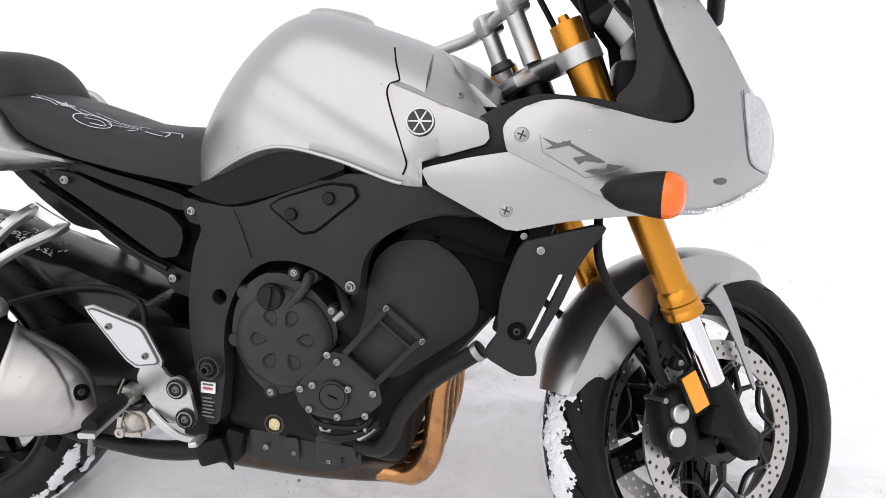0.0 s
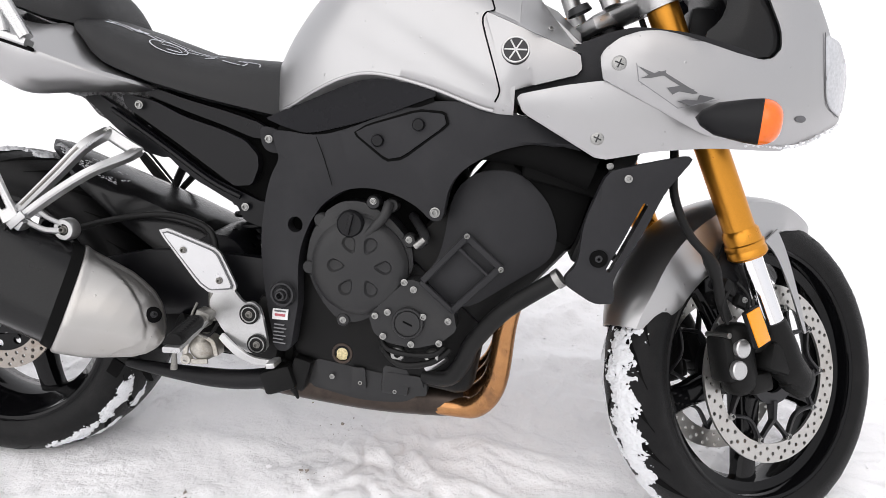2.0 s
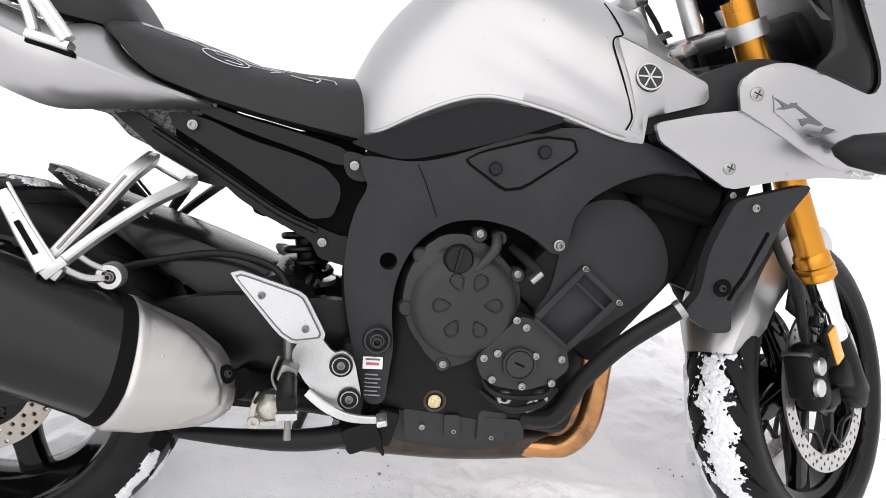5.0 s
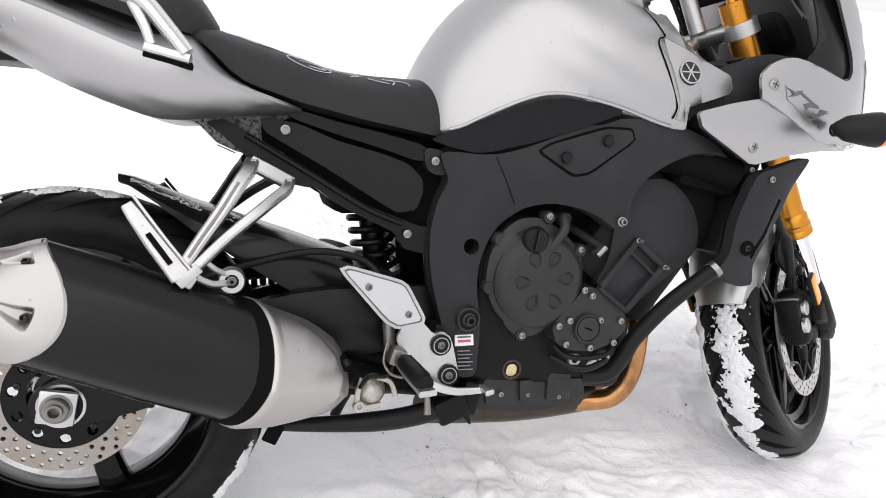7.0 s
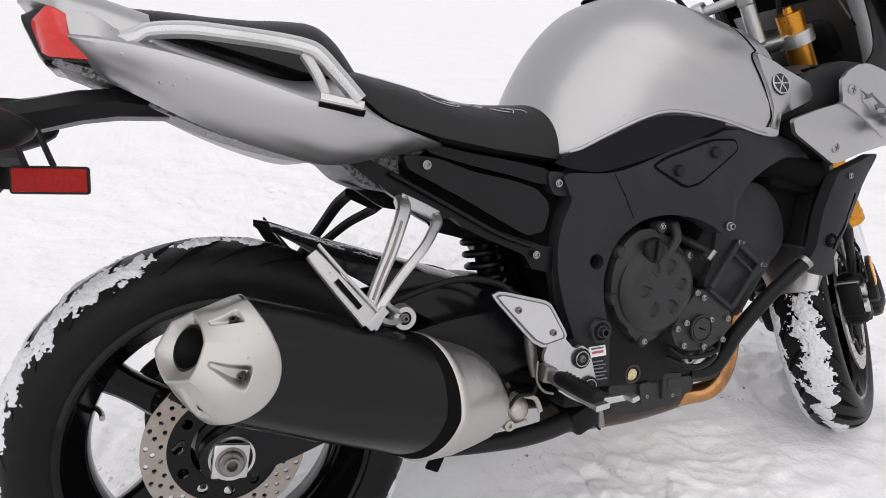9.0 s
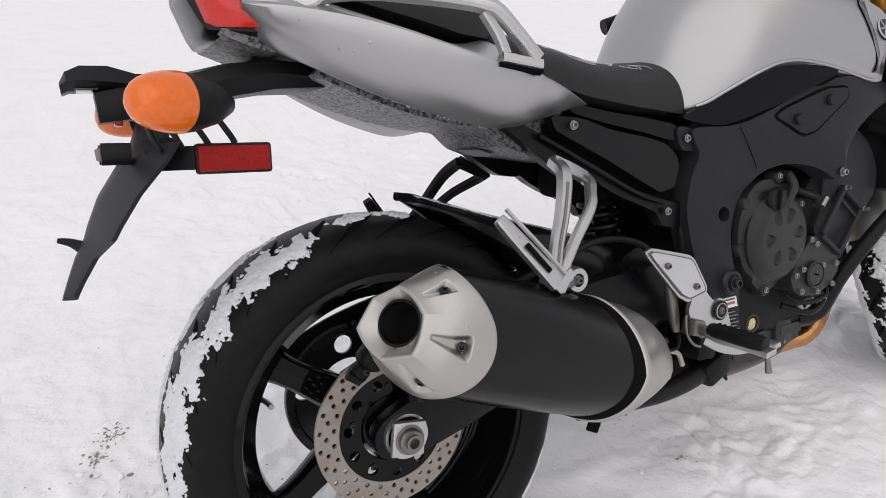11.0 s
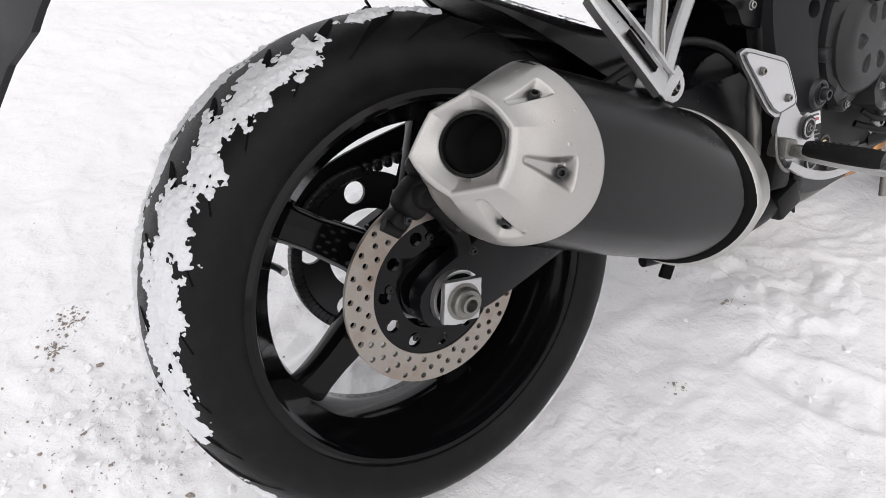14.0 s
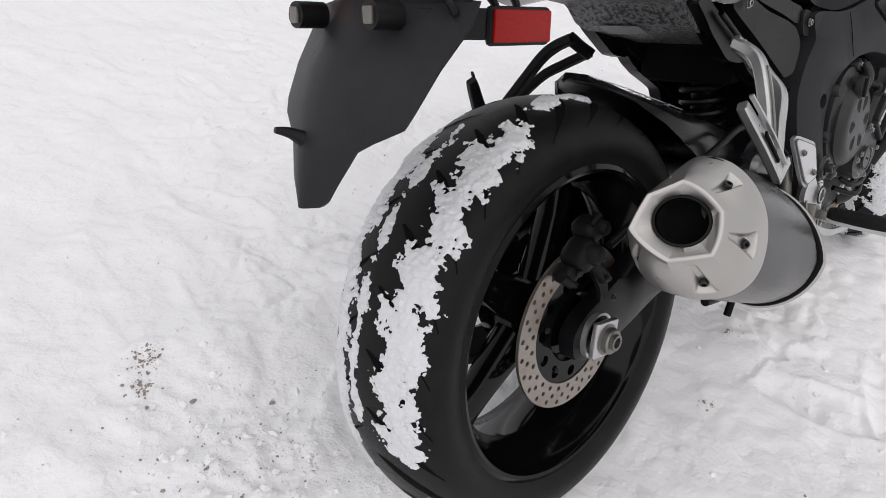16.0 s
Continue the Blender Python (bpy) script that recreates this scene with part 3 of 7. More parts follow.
def rim_mesh(half, bead, well):
    """Barrel with flanges, hollow inside, as a closed section."""
    return lathe([(bead - 0.004, -half), (bead + 0.003, -half + 0.003), (bead + 0.003, -half + 0.008), (bead - 0.010, -half + 0.012),
                  (well + 0.012, -half * 0.45), (well + 0.008, 0), (well + 0.012, half * 0.45), (bead - 0.010, half - 0.012),
                  (bead + 0.003, half - 0.008), (bead + 0.003, half - 0.003), (bead - 0.004, half),
                  (bead - 0.009, half - 0.002), (bead - 0.012, half - 0.008), (bead - 0.015, half - 0.022), (well, half * 0.5), (well - 0.006, 0), (well, -half * 0.5), (bead - 0.015, -half + 0.022), (bead - 0.012, -half + 0.008), (bead - 0.009, -half + 0.002)], 96, True)


def spoke_mesh(a, r0, r1, w0, w1, t, y=0.0, split=0.0):
    rings = []
    for k in range(7):
        s = k / 6
        r = r0 + (r1 - r0) * s
        w = w0 + (w1 - w0) * s + 0.018 * max(0, s - 0.75) / 0.25
        tt = t * (1 - 0.35 * s)
        ring = []
        for q in range(10):
            b = 2 * math.pi * q / 10
            cx, cy = math.cos(b), math.sin(b)
            ring.append((r, math.copysign(abs(cx) ** 0.6, cx) * tt + y, math.copysign(abs(cy) ** 0.6, cy) * w / 2))
        rings.append([Matrix.Rotation(-a, 3, "Y") @ Vector(p) for p in ring])
    return loft(rings)


def disc_mesh(outer, inner, th, rows, hole, scallop=None):
    body = lathe([(inner, -th / 2), (outer, -th / 2), (outer, th / 2), (inner, th / 2)], 120, True)
    cut = []
    for radius, count, start in rows:
        cut += ring_of_holes(radius, -0.02, 0.02, hole, count, start)
    return carved(body, joined(*cut))


# rear wheel
R_AXLE = Vector((-0.006, 0.002, 0.313))
rear_m = Matrix.Translation(R_AXLE)
REAR = (0.095, 0.2330, 0.319)
rear_rim = part("rear_wheel", rim_mesh(0.087, 0.2330, 0.197), RIM, bike, "gloss black five-spoke cast wheel", rear_m)
part("hub", lathe([(0.018, -0.075), (0.045, -0.07), (0.058, -0.03), (0.058, 0.05), (0.045, 0.07), (0.018, 0.075)], 40, True), RIM, rear_rim)
for k in range(5):
    part("spoke", spoke_mesh(2 * math.pi * k / 5 - 0.044, 0.045, 0.200, 0.064, 0.036, 0.026), RIM, rear_rim)
part("tyre", tyre_mesh(*REAR), RUBBER, rear_rim, "wide black road tyre caked with snow")
part("tread_groove", tread_grooves(*REAR, 26), HOLE, rear_rim)
part("snow_cake", snow_cake(*REAR, 1.15, 6.15, [(-0.62, 0.16, 0.75, 5.0, 5.95), (-0.25, 0.10, 0.55, 5.2, 5.9), (-0.42, 0.27, 0.84, 1.75, 3.42), (-0.22, 0.13, 0.80, 1.2, 1.75), (-0.40, 0.13, 0.85, 3.6, 4.35),
                                                (0.10, 0.10, 0.55, 1.9, 3.3), (0.42, 0.2, 0.85, 1.9, 4.4)], 3.0, 0.0052, 800),
     CAKE, rear_rim, "lumpy white snow pressed on to the tread")
rear_disc = part("rear_brake_disc", moved(disc_mesh(0.1225, 0.086, 0.005, [(0.094, 26, 0.0), (0.105, 26, 0.12), (0.115, 26, 0.03)], 0.0038),
                 Matrix.Translation((0, -0.078, 0))), REARDISC, bike, "rusty drilled steel brake disc", rear_m)
carrier = lathe([(0.052, -0.004), (0.0875, -0.003), (0.0875, 0.003), (0.052, 0.004)], 60, True)
part("disc_carrier", moved(carved(carrier, joined(*ring_of_holes(0.071, -0.02, 0.02, 0.0085, 11, 0.1))), Matrix.Translation((0, -0.076, 0))), RIM, rear_disc)
for k in range(5):
    a = 2 * math.pi * k / 5 + 0.3
    bolt((0.066 * math.cos(a), -0.081, 0.066 * math.sin(a)), 0.0055, DARKBOLT, rear_disc)
sprocket = lathe([(0.06, 0.0), (0.112, 0.0), (0.112, 0.006), (0.06, 0.006)], 90, True)
part("sprocket", moved(carved(sprocket, joined(*ring_of_holes(0.086, -0.02, 0.02, 0.016, 5, 0.35, 20))), Matrix.Translation((0, 0.098, 0))), DARKBOLT, rear_rim)
part("valve_stem", tube([(-0.175, -0.005, 0.075), (-0.168, -0.024, 0.072), (-0.166, -0.045, 0.071)], 0.0042, 10), BOLT, rear_rim)

# chain: two runs and the wrap round the sprocket
links = []
for k in range(46):
    a = math.pi / 2 + math.pi * k / 45
    links.append((0.115 * math.cos(a), 0.101, 0.311 + 0.115 * math.sin(a), math.degrees(-a)))
for k in range(36):
    x = 0.016 * (k + 1)
    links.append((x, 0.101, 0.426 + 0.06 * x, 90))
    links.append((x, 0.101, 0.196 + 0.26 * x, 90))
chain = joined(*[block((x, y, z), (0.016, 0.018, 0.012), (0, r, 0), 0.003, 1) for x, y, z, r in links])
part("chain", chain, DARKBOLT, bike)
part("chain_guard", joined(plate([(-0.13, 0.395), (-0.09, 0.425), (0.0, 0.455), (0.20, 0.485), (0.40, 0.500), (0.42, 0.455), (0.20, 0.44), (0.0, 0.425), (-0.10, 0.37)], 0.112, 0.008, 0.002), plate([(0.02, 0.30), (0.10, 0.40), (0.30, 0.45), (0.40, 0.36), (0.20, 0.28)], 0.108, 0.012, 0.003)), SOOTY, bike, "black chain guard")

# swingarm, axle and rear caliper
arm = joined(
    plate([(-0.045, 0.275), (-0.05, 0.335), (0.05, 0.37), (0.20, 0.43), (0.36, 0.475), (0.60, 0.47), (0.63, 0.42), (0.58, 0.37), (0.30, 0.345), (0.06, 0.275)], lambda x, z: -0.118 - 0.03 * max(0, 1 - abs(x - 0.45) / 0.3), 0.035, 0.010),
    mirrored(plate([(-0.045, 0.275), (-0.05, 0.335), (0.05, 0.37), (0.36, 0.45), (0.60, 0.47), (0.63, 0.42), (0.58, 0.37), (0.06, 0.275)], -0.125, 0.03, 0.010)),
    tube([(0.47, -0.11, 0.45), (0.47, 0.0, 0.46), (0.47, 0.11, 0.45)], 0.055, 20))
swing = part("swingarm", arm, BLACK, bike, "black cast alloy swingarm")
part("axle_plate", block((-0.005, -0.128, 0.313), (0.052, 0.010, 0.052), (0, 12, 0), 0.003), ALLOY, swing, "bright square axle plate")
part("axle_nut", lathe([(0, 0.0), (0.0215, 0.0), (0.0225, 0.002), (0.0185, 0.003), (0.0185, 0.011), (0.0165, 0.013), (0.0115, 0.013), (0.0115, 0.018), (0.0078, 0.018), (0.0078, 0.004), (0, 0.004)], 6 * 5, centre=(-0.005, -0.132, 0.313), axis=(0, -1, 0)), CASTING, swing, "dull steel hollow axle nut")
part("axle_spacer", lathe([(0.03, 0.0), (0.034, 0.0), (0.036, 0.035), (0.03, 0.035)], 30, True, centre=(-0.002, -0.118, 0.311)), ALLOY, swing)
cal = joined(block((-0.032, -0.104, 0.442), (0.046, 0.044, 0.036), (0, -38, 0), 0.014, 3), block((-0.010, -0.100, 0.470), (0.036, 0.040, 0.034), (0, -20, 0), 0.013, 3), block((-0.055, -0.098, 0.420), (0.028, 0.034, 0.024), (0, -38, 0), 0.010, 3),
             lathe([(0, 0.012), (0.010, 0.011), (0.014, 0.006), (0.015, -0.02)], 24, centre=(-0.030, -0.124, 0.446), axis=(0, -1, 0)), lathe([(0, 0.008), (0.008, 0.007), (0.010, 0.003), (0.011, -0.02)], 20, centre=(-0.004, -0.120, 0.474), axis=(0, -1, 0)),
             tube([(-0.075, -0.106, 0.424), (-0.058, -0.110, 0.410)], 0.007, 12), tube([(0.018, -0.108, 0.392), (-0.004, -0.106, 0.420), (-0.018, -0.104, 0.436)], 0.011, 12), tube([(0.0, -0.11, 0.488), (-0.022, -0.112, 0.480)], 0.006, 10))
rear_cal = part("rear_brake_caliper", cal, SOOTY, bike, "black rear brake caliper")
part("caliper_bracket", plate([(-0.012, 0.428), (0.010, 0.424), (0.034, 0.372), (0.024, 0.340), (0.010, 0.344), (0.014, 0.372), (-0.006, 0.404)], -0.112, 0.010, 0.003, 1), SOOTY, rear_cal)
bolt((-0.050, -0.116, 0.424), 0.006, DARKBOLT, rear_cal)
bolt((0.012, -0.120, 0.396), 0.006, DARKBOLT, rear_cal)
bolt((0.026, -0.120, 0.362), 0.006, DARKBOLT, rear_cal)

# hugger over the rear tyre
rings = []
for x, z, w, d in ((0.078, 0.650, 0.012, 0.006), (0.10, 0.645, 0.040, 0.010), (0.14, 0.628, 0.070, 0.018), (0.19, 0.606, 0.094, 0.035), (0.26, 0.580, 0.102, 0.060), (0.34, 0.551, 0.104, 0.085), (0.42, 0.520, 0.100, 0.085), (0.47, 0.498, 0.090, 0.06)):
    top = [(x, -w, z - d), (x, -w, z - 0.35 * d - 0.006), (x, -0.86 * w, z - 0.006), (x, -0.4 * w, z + 0.004), (x, 0.4 * w, z + 0.004), (x, 0.86 * w, z - 0.006), (x, w, z - 0.35 * d - 0.006), (x, w, z - d)]
    rings.append(top + [(x + 0.003, 0.95 * p[1], p[2] - (0.005 if abs(p[1]) < 0.9 * w else 0.0)) for p in top[::-1]])
hugger = part("rear_hugger", loft(rings), GLOSS, bike, "black rear hugger dusted with snow")
bm = bmesh.new()
for k in range(700):
    x = 0.10 + 0.16 * random.random() ** 1.3
    z = lerp_at(x, [(0.10, 0.648), (0.14, 0.632), (0.19, 0.610), (0.26, 0.584)])
    w = lerp_at(x, [(0.10, 0.036), (0.14, 0.062), (0.19, 0.080), (0.26, 0.085)])
    y = -w * random.random() ** 0.5
    if noise.noise(Vector((x, y, 0)) * 30) > -0.05:
        bmesh.ops.create_icosphere(bm, subdivisions=1, radius=random.uniform(0.0006, 0.0019), matrix=pose(x, y, z - 0.006 * abs(y / w) ** 3, 0, 18, 0) @ Matrix.Diagonal((1.3, 1.3, 0.4, 1)))
tagged(part("snow_dust", bm, CAKE, hugger), kind="stuff")

# --- exhaust ---
EX0, EXD = Vector((-0.0485, -0.2475, 0.5285)), Vector((0.334, 0.021, -0.151)).normalized()
EXU = Vector((0.42, 0, 0.907))
EXU = (EXU - EXD * EXU.dot(EXD)).normalized()
EXW = EXD.cross(EXU).normalized()
if EXW.y > 0:
    EXW = -EXW


def ex_ring(s, hw, hh, n=48, e=2.5, slant=0.0, du=0.0, dw=0.0, hexa=0.0, bulge=0.0, tilt=0.0):
    """A cross-section of the silencer; hexa draws it towards a hexagon, bulge bows it forward in the middle."""
    out = []
    hw, hh = 0.85 * hw, 0.83 * hh
    for q in range(n):
        b = 2 * math.pi * q / n
        cw, cu = math.cos(b), math.sin(b)
        w = math.copysign(abs(cw) ** (2 / e), cw) * hw
        u = math.copysign(abs(cu) ** (2 / e), cu) * hh
        six = (1 / math.cos((b + math.pi / 6) % (math.pi / 3) - math.pi / 6)) ** hexa
        w, u = w * six, u * six
        w *= 1 - 0.18 * (u / hh)
        out.append(EX0 + EXD * (s - slant * u / hh - bulge * min(1.0, (u / hh) ** 2) + tilt * w) + EXU * (u + du) + EXW * (w + dw))
    return out


# how the mouth slants: base, across, upwards, bow
MS = (0.3317, 0.6146, -0.0148, 0.6393)


def mouth_ring(ds, k=1.0, n=48, w0=0.0745, u0=0.0895, s0=None, du=0.0, dw=0.0, e=1.9):
    """A section at the slanted front mouth of the sleeve, rounded off and leaning inwards at the top."""
    out = []
    for q in range(n):
        b = 2 * math.pi * q / n
        w = math.copysign(abs(math.cos(b)) ** (2 / e), math.cos(b)) * w0 * k
        u = math.copysign(abs(math.sin(b)) ** (2 / e), math.sin(b)) * u0 * k
        w -= 0.2 * max(0.0, u)
        s = MS[0] + MS[1] * w + MS[2] * u + MS[3] * u * u if s0 is None else s0 + 0.10 * w
        out.append(EX0 + EXD * (s + ds) + EXU * (u + du) + EXW * (w + dw))
    return out


body = part("silencer_body", loft([ex_ring(0.088, 0.062, 0.080, du=-0.004, hexa=0.3, bulge=0.05, tilt=0.15), ex_ring(0.092, 0.0715, 0.0940, du=-0.004, hexa=0.3, bulge=0.05, tilt=0.15), ex_ring(0.16, 0.0735, 0.0970, du=-0.002, hexa=0.3, bulge=0.045, tilt=0.22), ex_ring(0.24, 0.0745, 0.1005, hexa=0.3, bulge=0.040, tilt=0.30), mouth_ring(-0.012, 0.955), mouth_ring(-0.006, 0.90)]),
            material("satin_black_sleeve", (0.004, 0.004, 0.0045), 0.24, 0.0, 0.0, 0.15, 900, 0.25, (0.009, 0.009, 0.0088), 0.1, 900, spec=0.30), bike, "satin black silencer sleeve")
# the end cap's sections: (along, half width, half height, roundness, lift, slant sideways, hexagon, bow, slant upwards)
CAP = [(-0.006, 0.0485, 0.0510, 2.0, -0.004, 0.45, 0.66, 0.0, 0.10), (-0.0035, 0.0508, 0.0532, 2.0, -0.004, 0.45, 0.62, 0.0, 0.10), (0.004, 0.0545, 0.0572, 2.05, -0.004, 0.42, 0.50, 0.003, 0.09), (0.018, 0.0612, 0.0650, 2.2, -0.005, 0.36, 0.36, 0.010, 0.07),
       (0.034, 0.0668, 0.0735, 2.35, -0.006, 0.29, 0.27, 0.018, 0.05), (0.054, 0.0712, 0.0830, 2.45, -0.006, 0.23, 0.25, 0.028, 0.02), (0.082, 0.0745, 0.0938, 2.50, -0.005, 0.17, 0.27, 0.042, 0.0), (0.094, 0.0748, 0.0965, 2.50, -0.004, 0.15, 0.28, 0.048, 0.0)]

CAPT = [[(c[0], c[k]) for c in CAP] for k in range(9)]


def smooth_step(x):
    x = max(0.0, min(1.0, x))
    return x * x * (3 - 2 * x)


def cap_point(s, deg, inset=1.0, sunk=0.0):
    """A point on the end cap and the outward direction there; inset draws it inwards and sunk presses it forward."""
    r = min(0.009, max(0.0, s + 0.0035), max(0.0, 0.094 - s))
    hw, hh, e, du, tilt, hexa, bow, rise = (sum(lerp_at(s + r * g / 3, CAPT[k]) for g in range(-3, 4)) / 7 for k in range(1, 9))
    hw, hh, b = 0.85 * hw * inset, 0.83 * hh * inset, radians(deg)
    cw, cu = math.cos(b), math.sin(b)
    h = radians(lerp_at((deg - 28) % 360 + 28, [(28, 30), (104, 90), (154, 150), (207, 210), (272, 270), (322, 330), (388, 390)]))
    crisp = 1 / math.cos((h + math.pi / 6) % (math.pi / 3) - math.pi / 6)
    soft = 1.045 + 0.045 * (1 - math.cos(6 * h)) * 0.5
    six = (crisp + (soft - crisp) * smooth_step((s - 0.002) / 0.03)) ** hexa
    w, u = math.copysign(abs(cw) ** (2 / e), cw) * hw * six, math.copysign(abs(cu) ** (2 / e), cu) * hh * six
    w = w * (1 - 0.18 * u / hh)
    return EX0 + EXD * (s + sunk + tilt * w + rise * u - bow * min(1.0, (u / hh) ** 2)) + EXU * (u + du) + EXW * w, (EXW * cw + EXU * cu).normalized()


def outlet_ring(s, r, n=60):
    """A round section of the outlet, parallel to the slanted rear face."""
    out = []
    for q in range(n):
        a = 2 * math.pi * q / n
        w, u = r * math.cos(a) - 0.001, r * math.sin(a)
        out.append(EX0 + EXU * (u - 0.003) + EXW * w + EXD * (s + 0.45 * w + 0.10 * u))
    return out


# scoops pressed into the cap, widening towards their bolts: (direction, start, bolt)
SCOOPS = [(60, 0.001, 0.055), (-2, 0.001, 0.051), (-66, 0.001, 0.056), (-128, 0.001, 0.056), (132, 0.001, 0.056)]


def scoop_depth(s, deg):
    depth = 0.0
    for d0, s0, s1 in SCOOPS:
        f = (s - s0) / (s1 - s0)
        if 0 < f < 1.45:
            across = abs((deg - d0 + 180) % 360 - 180) * 0.00108
            wide = 0.0058 + 0.0050 * min(1.0, f)
            wall = smooth_step((wide - across) / (0.0020 + 0.45 * wide))
            end = smooth_step((1.17 - f) / 0.09)
            depth = max(depth, smooth_step(f / 0.10) * (0.0022 + 0.0100 * min(1.0, f)) * wall * end)
    return depth


def cap_surface(s, deg):
    p, o = cap_point(s, deg)
    return p - o * scoop_depth(s, deg)


CAPN = 600
cap_rings = [outlet_ring(0.075, 0.0285, CAPN), outlet_ring(0.006, 0.0288, CAPN), outlet_ring(0.002, 0.0298, CAPN)]
cap_rings += [[cap_point(-0.006, q * 360 / CAPN, k, d)[0] for q in range(CAPN)] for k, d in ((0.84, 0.0035), (0.88, 0.0012), (0.91, 0.0003), (0.955, -0.0003))]
cap_rings += [[cap_surface(-0.006 + 0.1 * k / 140, q * 360 / CAPN) for q in range(CAPN)] for k in range(141)]
cap_rings += [[cap_point(0.094, q * 360 / CAPN)[0].lerp(EX0 + EXD * 0.094, g) + EXD * d for q in range(CAPN)] for g, d in ((0.03, 0.004), (0.14, 0.0))]
end_cap = part("silencer_end_cap", loft(cap_rings), BRUSHED, bike, "matt steel end cap with drops", sharp=50)
for deg, s0, s1 in SCOOPS:
    p, o = cap_point(s1, deg)
    bolt(p - o * 0.0125, 0.0074, DARKBOLT, end_cap, d=o - EXD * 0.55, h=0.007)
part("outlet", loft([outlet_ring(0.004, 0.0258), outlet_ring(0.0045, 0.0284), outlet_ring(0.06, 0.0280), outlet_ring(0.06, 0.0256), outlet_ring(0.008, 0.0254)], caps=False), SOOTY, end_cap, "sooty exhaust outlet")
part("bore", loft([outlet_ring(0.035, 0.0270), outlet_ring(0.038, 0.0270)]), HOLE, end_cap)
CONEOUT = (EXW * 0.62 + EXU * 0.65 + EXD * 0.45).normalized()
CONEBOLT = EX0 + EXD * 0.479 + EXU * 0.050 + EXW * 0.004
CONE = [(0.0, 0.0745, 0.0895, 0.0, 0.0), (0.405, 0.0655, 0.0820, 0.006, -0.002), (0.430, 0.0585, 0.0730, 0.010, -0.004), (0.455, 0.0510, 0.0625, 0.0125, -0.007), (0.474, 0.0440, 0.0510, 0.0110, -0.009), (0.491, 0.0310, 0.0340, 0.0080, -0.011), (0.501, 0.0180, 0.0190, 0.0070, -0.012), (0.505, 0.008, 0.008, 0.007, -0.012)]
NC = 120
cone_rings = [mouth_ring(-0.004, 0.985, NC), mouth_ring(-0.0015, 1.018, NC), mouth_ring(0.004, 1.022, NC), mouth_ring(0.010, 1.0, NC)]
mouth, sections = mouth_ring(0.010, 1.0, NC), [mouth_ring(0, 1.0, NC, w0, u0, s0, du, dw, 1.95) for s0, w0, u0, du, dw in CONE[1:]]
for k in range(1, len(CONE)):
    a, b = (mouth if k == 1 else sections[k - 2]), sections[k - 1]
    for g in range(1, 9):
        ring = []
        for q in range(NC):
            p = a[q].lerp(b[q], g / 8)
            # the broad outer face stands a little proud and ends in a curved crease
            deg = q * 360 / NC
            edge = lerp_at((deg + 120) % 360, [(60, 0.440), (85, 0.458), (105, 0.480), (125, 0.486), (150, 0.478), (170, 0.455), (185, 0.425), (200, 0.375), (210, 0.30)])
            on = smooth_step(((p - EX0).dot(EXD) - edge) / 0.006) if 60 < (deg + 120) % 360 < 215 else 0.0
            middle = EX0 + EXD * (p - EX0).dot(EXD)
            ring.append(p + (middle - p).normalized() * 0.0032 * on)
        cone_rings.append(ring)
part("silencer_front_cone", loft(cone_rings), BRUSHED, bike, "scuffed matt steel front cone", sharp=50)
part("cone_bolt_cup", lathe([(0, 0.0015), (0.011, 0.0015), (0.014, 0.0)], 24, centre=CONEBOLT, axis=CONEOUT), HOLE, bike)
bolt(CONEBOLT + CONEOUT * 0.001, 0.0070, DARKBOLT, bike, d=CONEOUT, name="cone_bolt", h=0.006)
part("silencer_clamp_strap", loft([mouth_ring(-0.024, 0.965), mouth_ring(-0.022, 0.985), mouth_ring(-0.005, 0.995), mouth_ring(-0.003, 0.97)]), HOLE, bike)
part("silencer_stay", block((0.302, -0.172, 0.254), (0.024, 0.006, 0.032), (0, 30, 0), 0.002), HOLE, bike)
part("link_pipe", tube([(0.415, -0.155, 0.338), (0.455, -0.120, 0.318), (0.50, -0.10, 0.300), (0.60, -0.07, 0.270), (0.72, -0.06, 0.235)], 0.024, 18), SOOTY, bike, "sooty link pipe")
PALECAST = material("weathered_pale_casting", (0.46, 0.44, 0.40), 0.4, 0.7, 0.0, 0.15, 300, 0.7, (0.20, 0.15, 0.10), 0.3, 500, dirt_scale=30)
valve = part("exhaust_valve", lathe([(0, 0.026), (0.010, 0.0245), (0.018, 0.019), (0.0235, 0.010), (0.025, 0.0), (0.025, -0.05)], 28, centre=(0.4615, -0.150, 0.303), axis=(-0.1, -1, 0.05)), PALECAST, bike, "pale weathered exhaust valve housing")
part("valve_bracket", joined(flatbar([(0.445, -0.168, 0.330), (0.437, -0.170, 0.305), (0.436, -0.172, 0.285)], 0.009, 0.006), flatbar([(0.436, -0.172, 0.285), (0.452, -0.170, 0.280), (0.476, -0.168, 0.282)], 0.009, 0.006), flatbar([(0.470, -0.172, 0.330), (0.490, -0.176, 0.322), (0.498, -0.178, 0.298)], 0.008, 0.006)), PALECAST, valve)
part("valve_lug", lathe([(0.004, 0.004), (0.009, 0.004), (0.010, 0.0), (0.010, -0.006)], 20, centre=(0.4385, -0.173, 0.284), axis=(0, -1, 0)), PALECAST, valve)
part("valve_cable", tube([(0.44, -0.172, 0.315), (0.455, -0.180, 0.335), (0.485, -0.180, 0.335), (0.50, -0.172, 0.36)], 0.0032, 8), HOSE, valve)
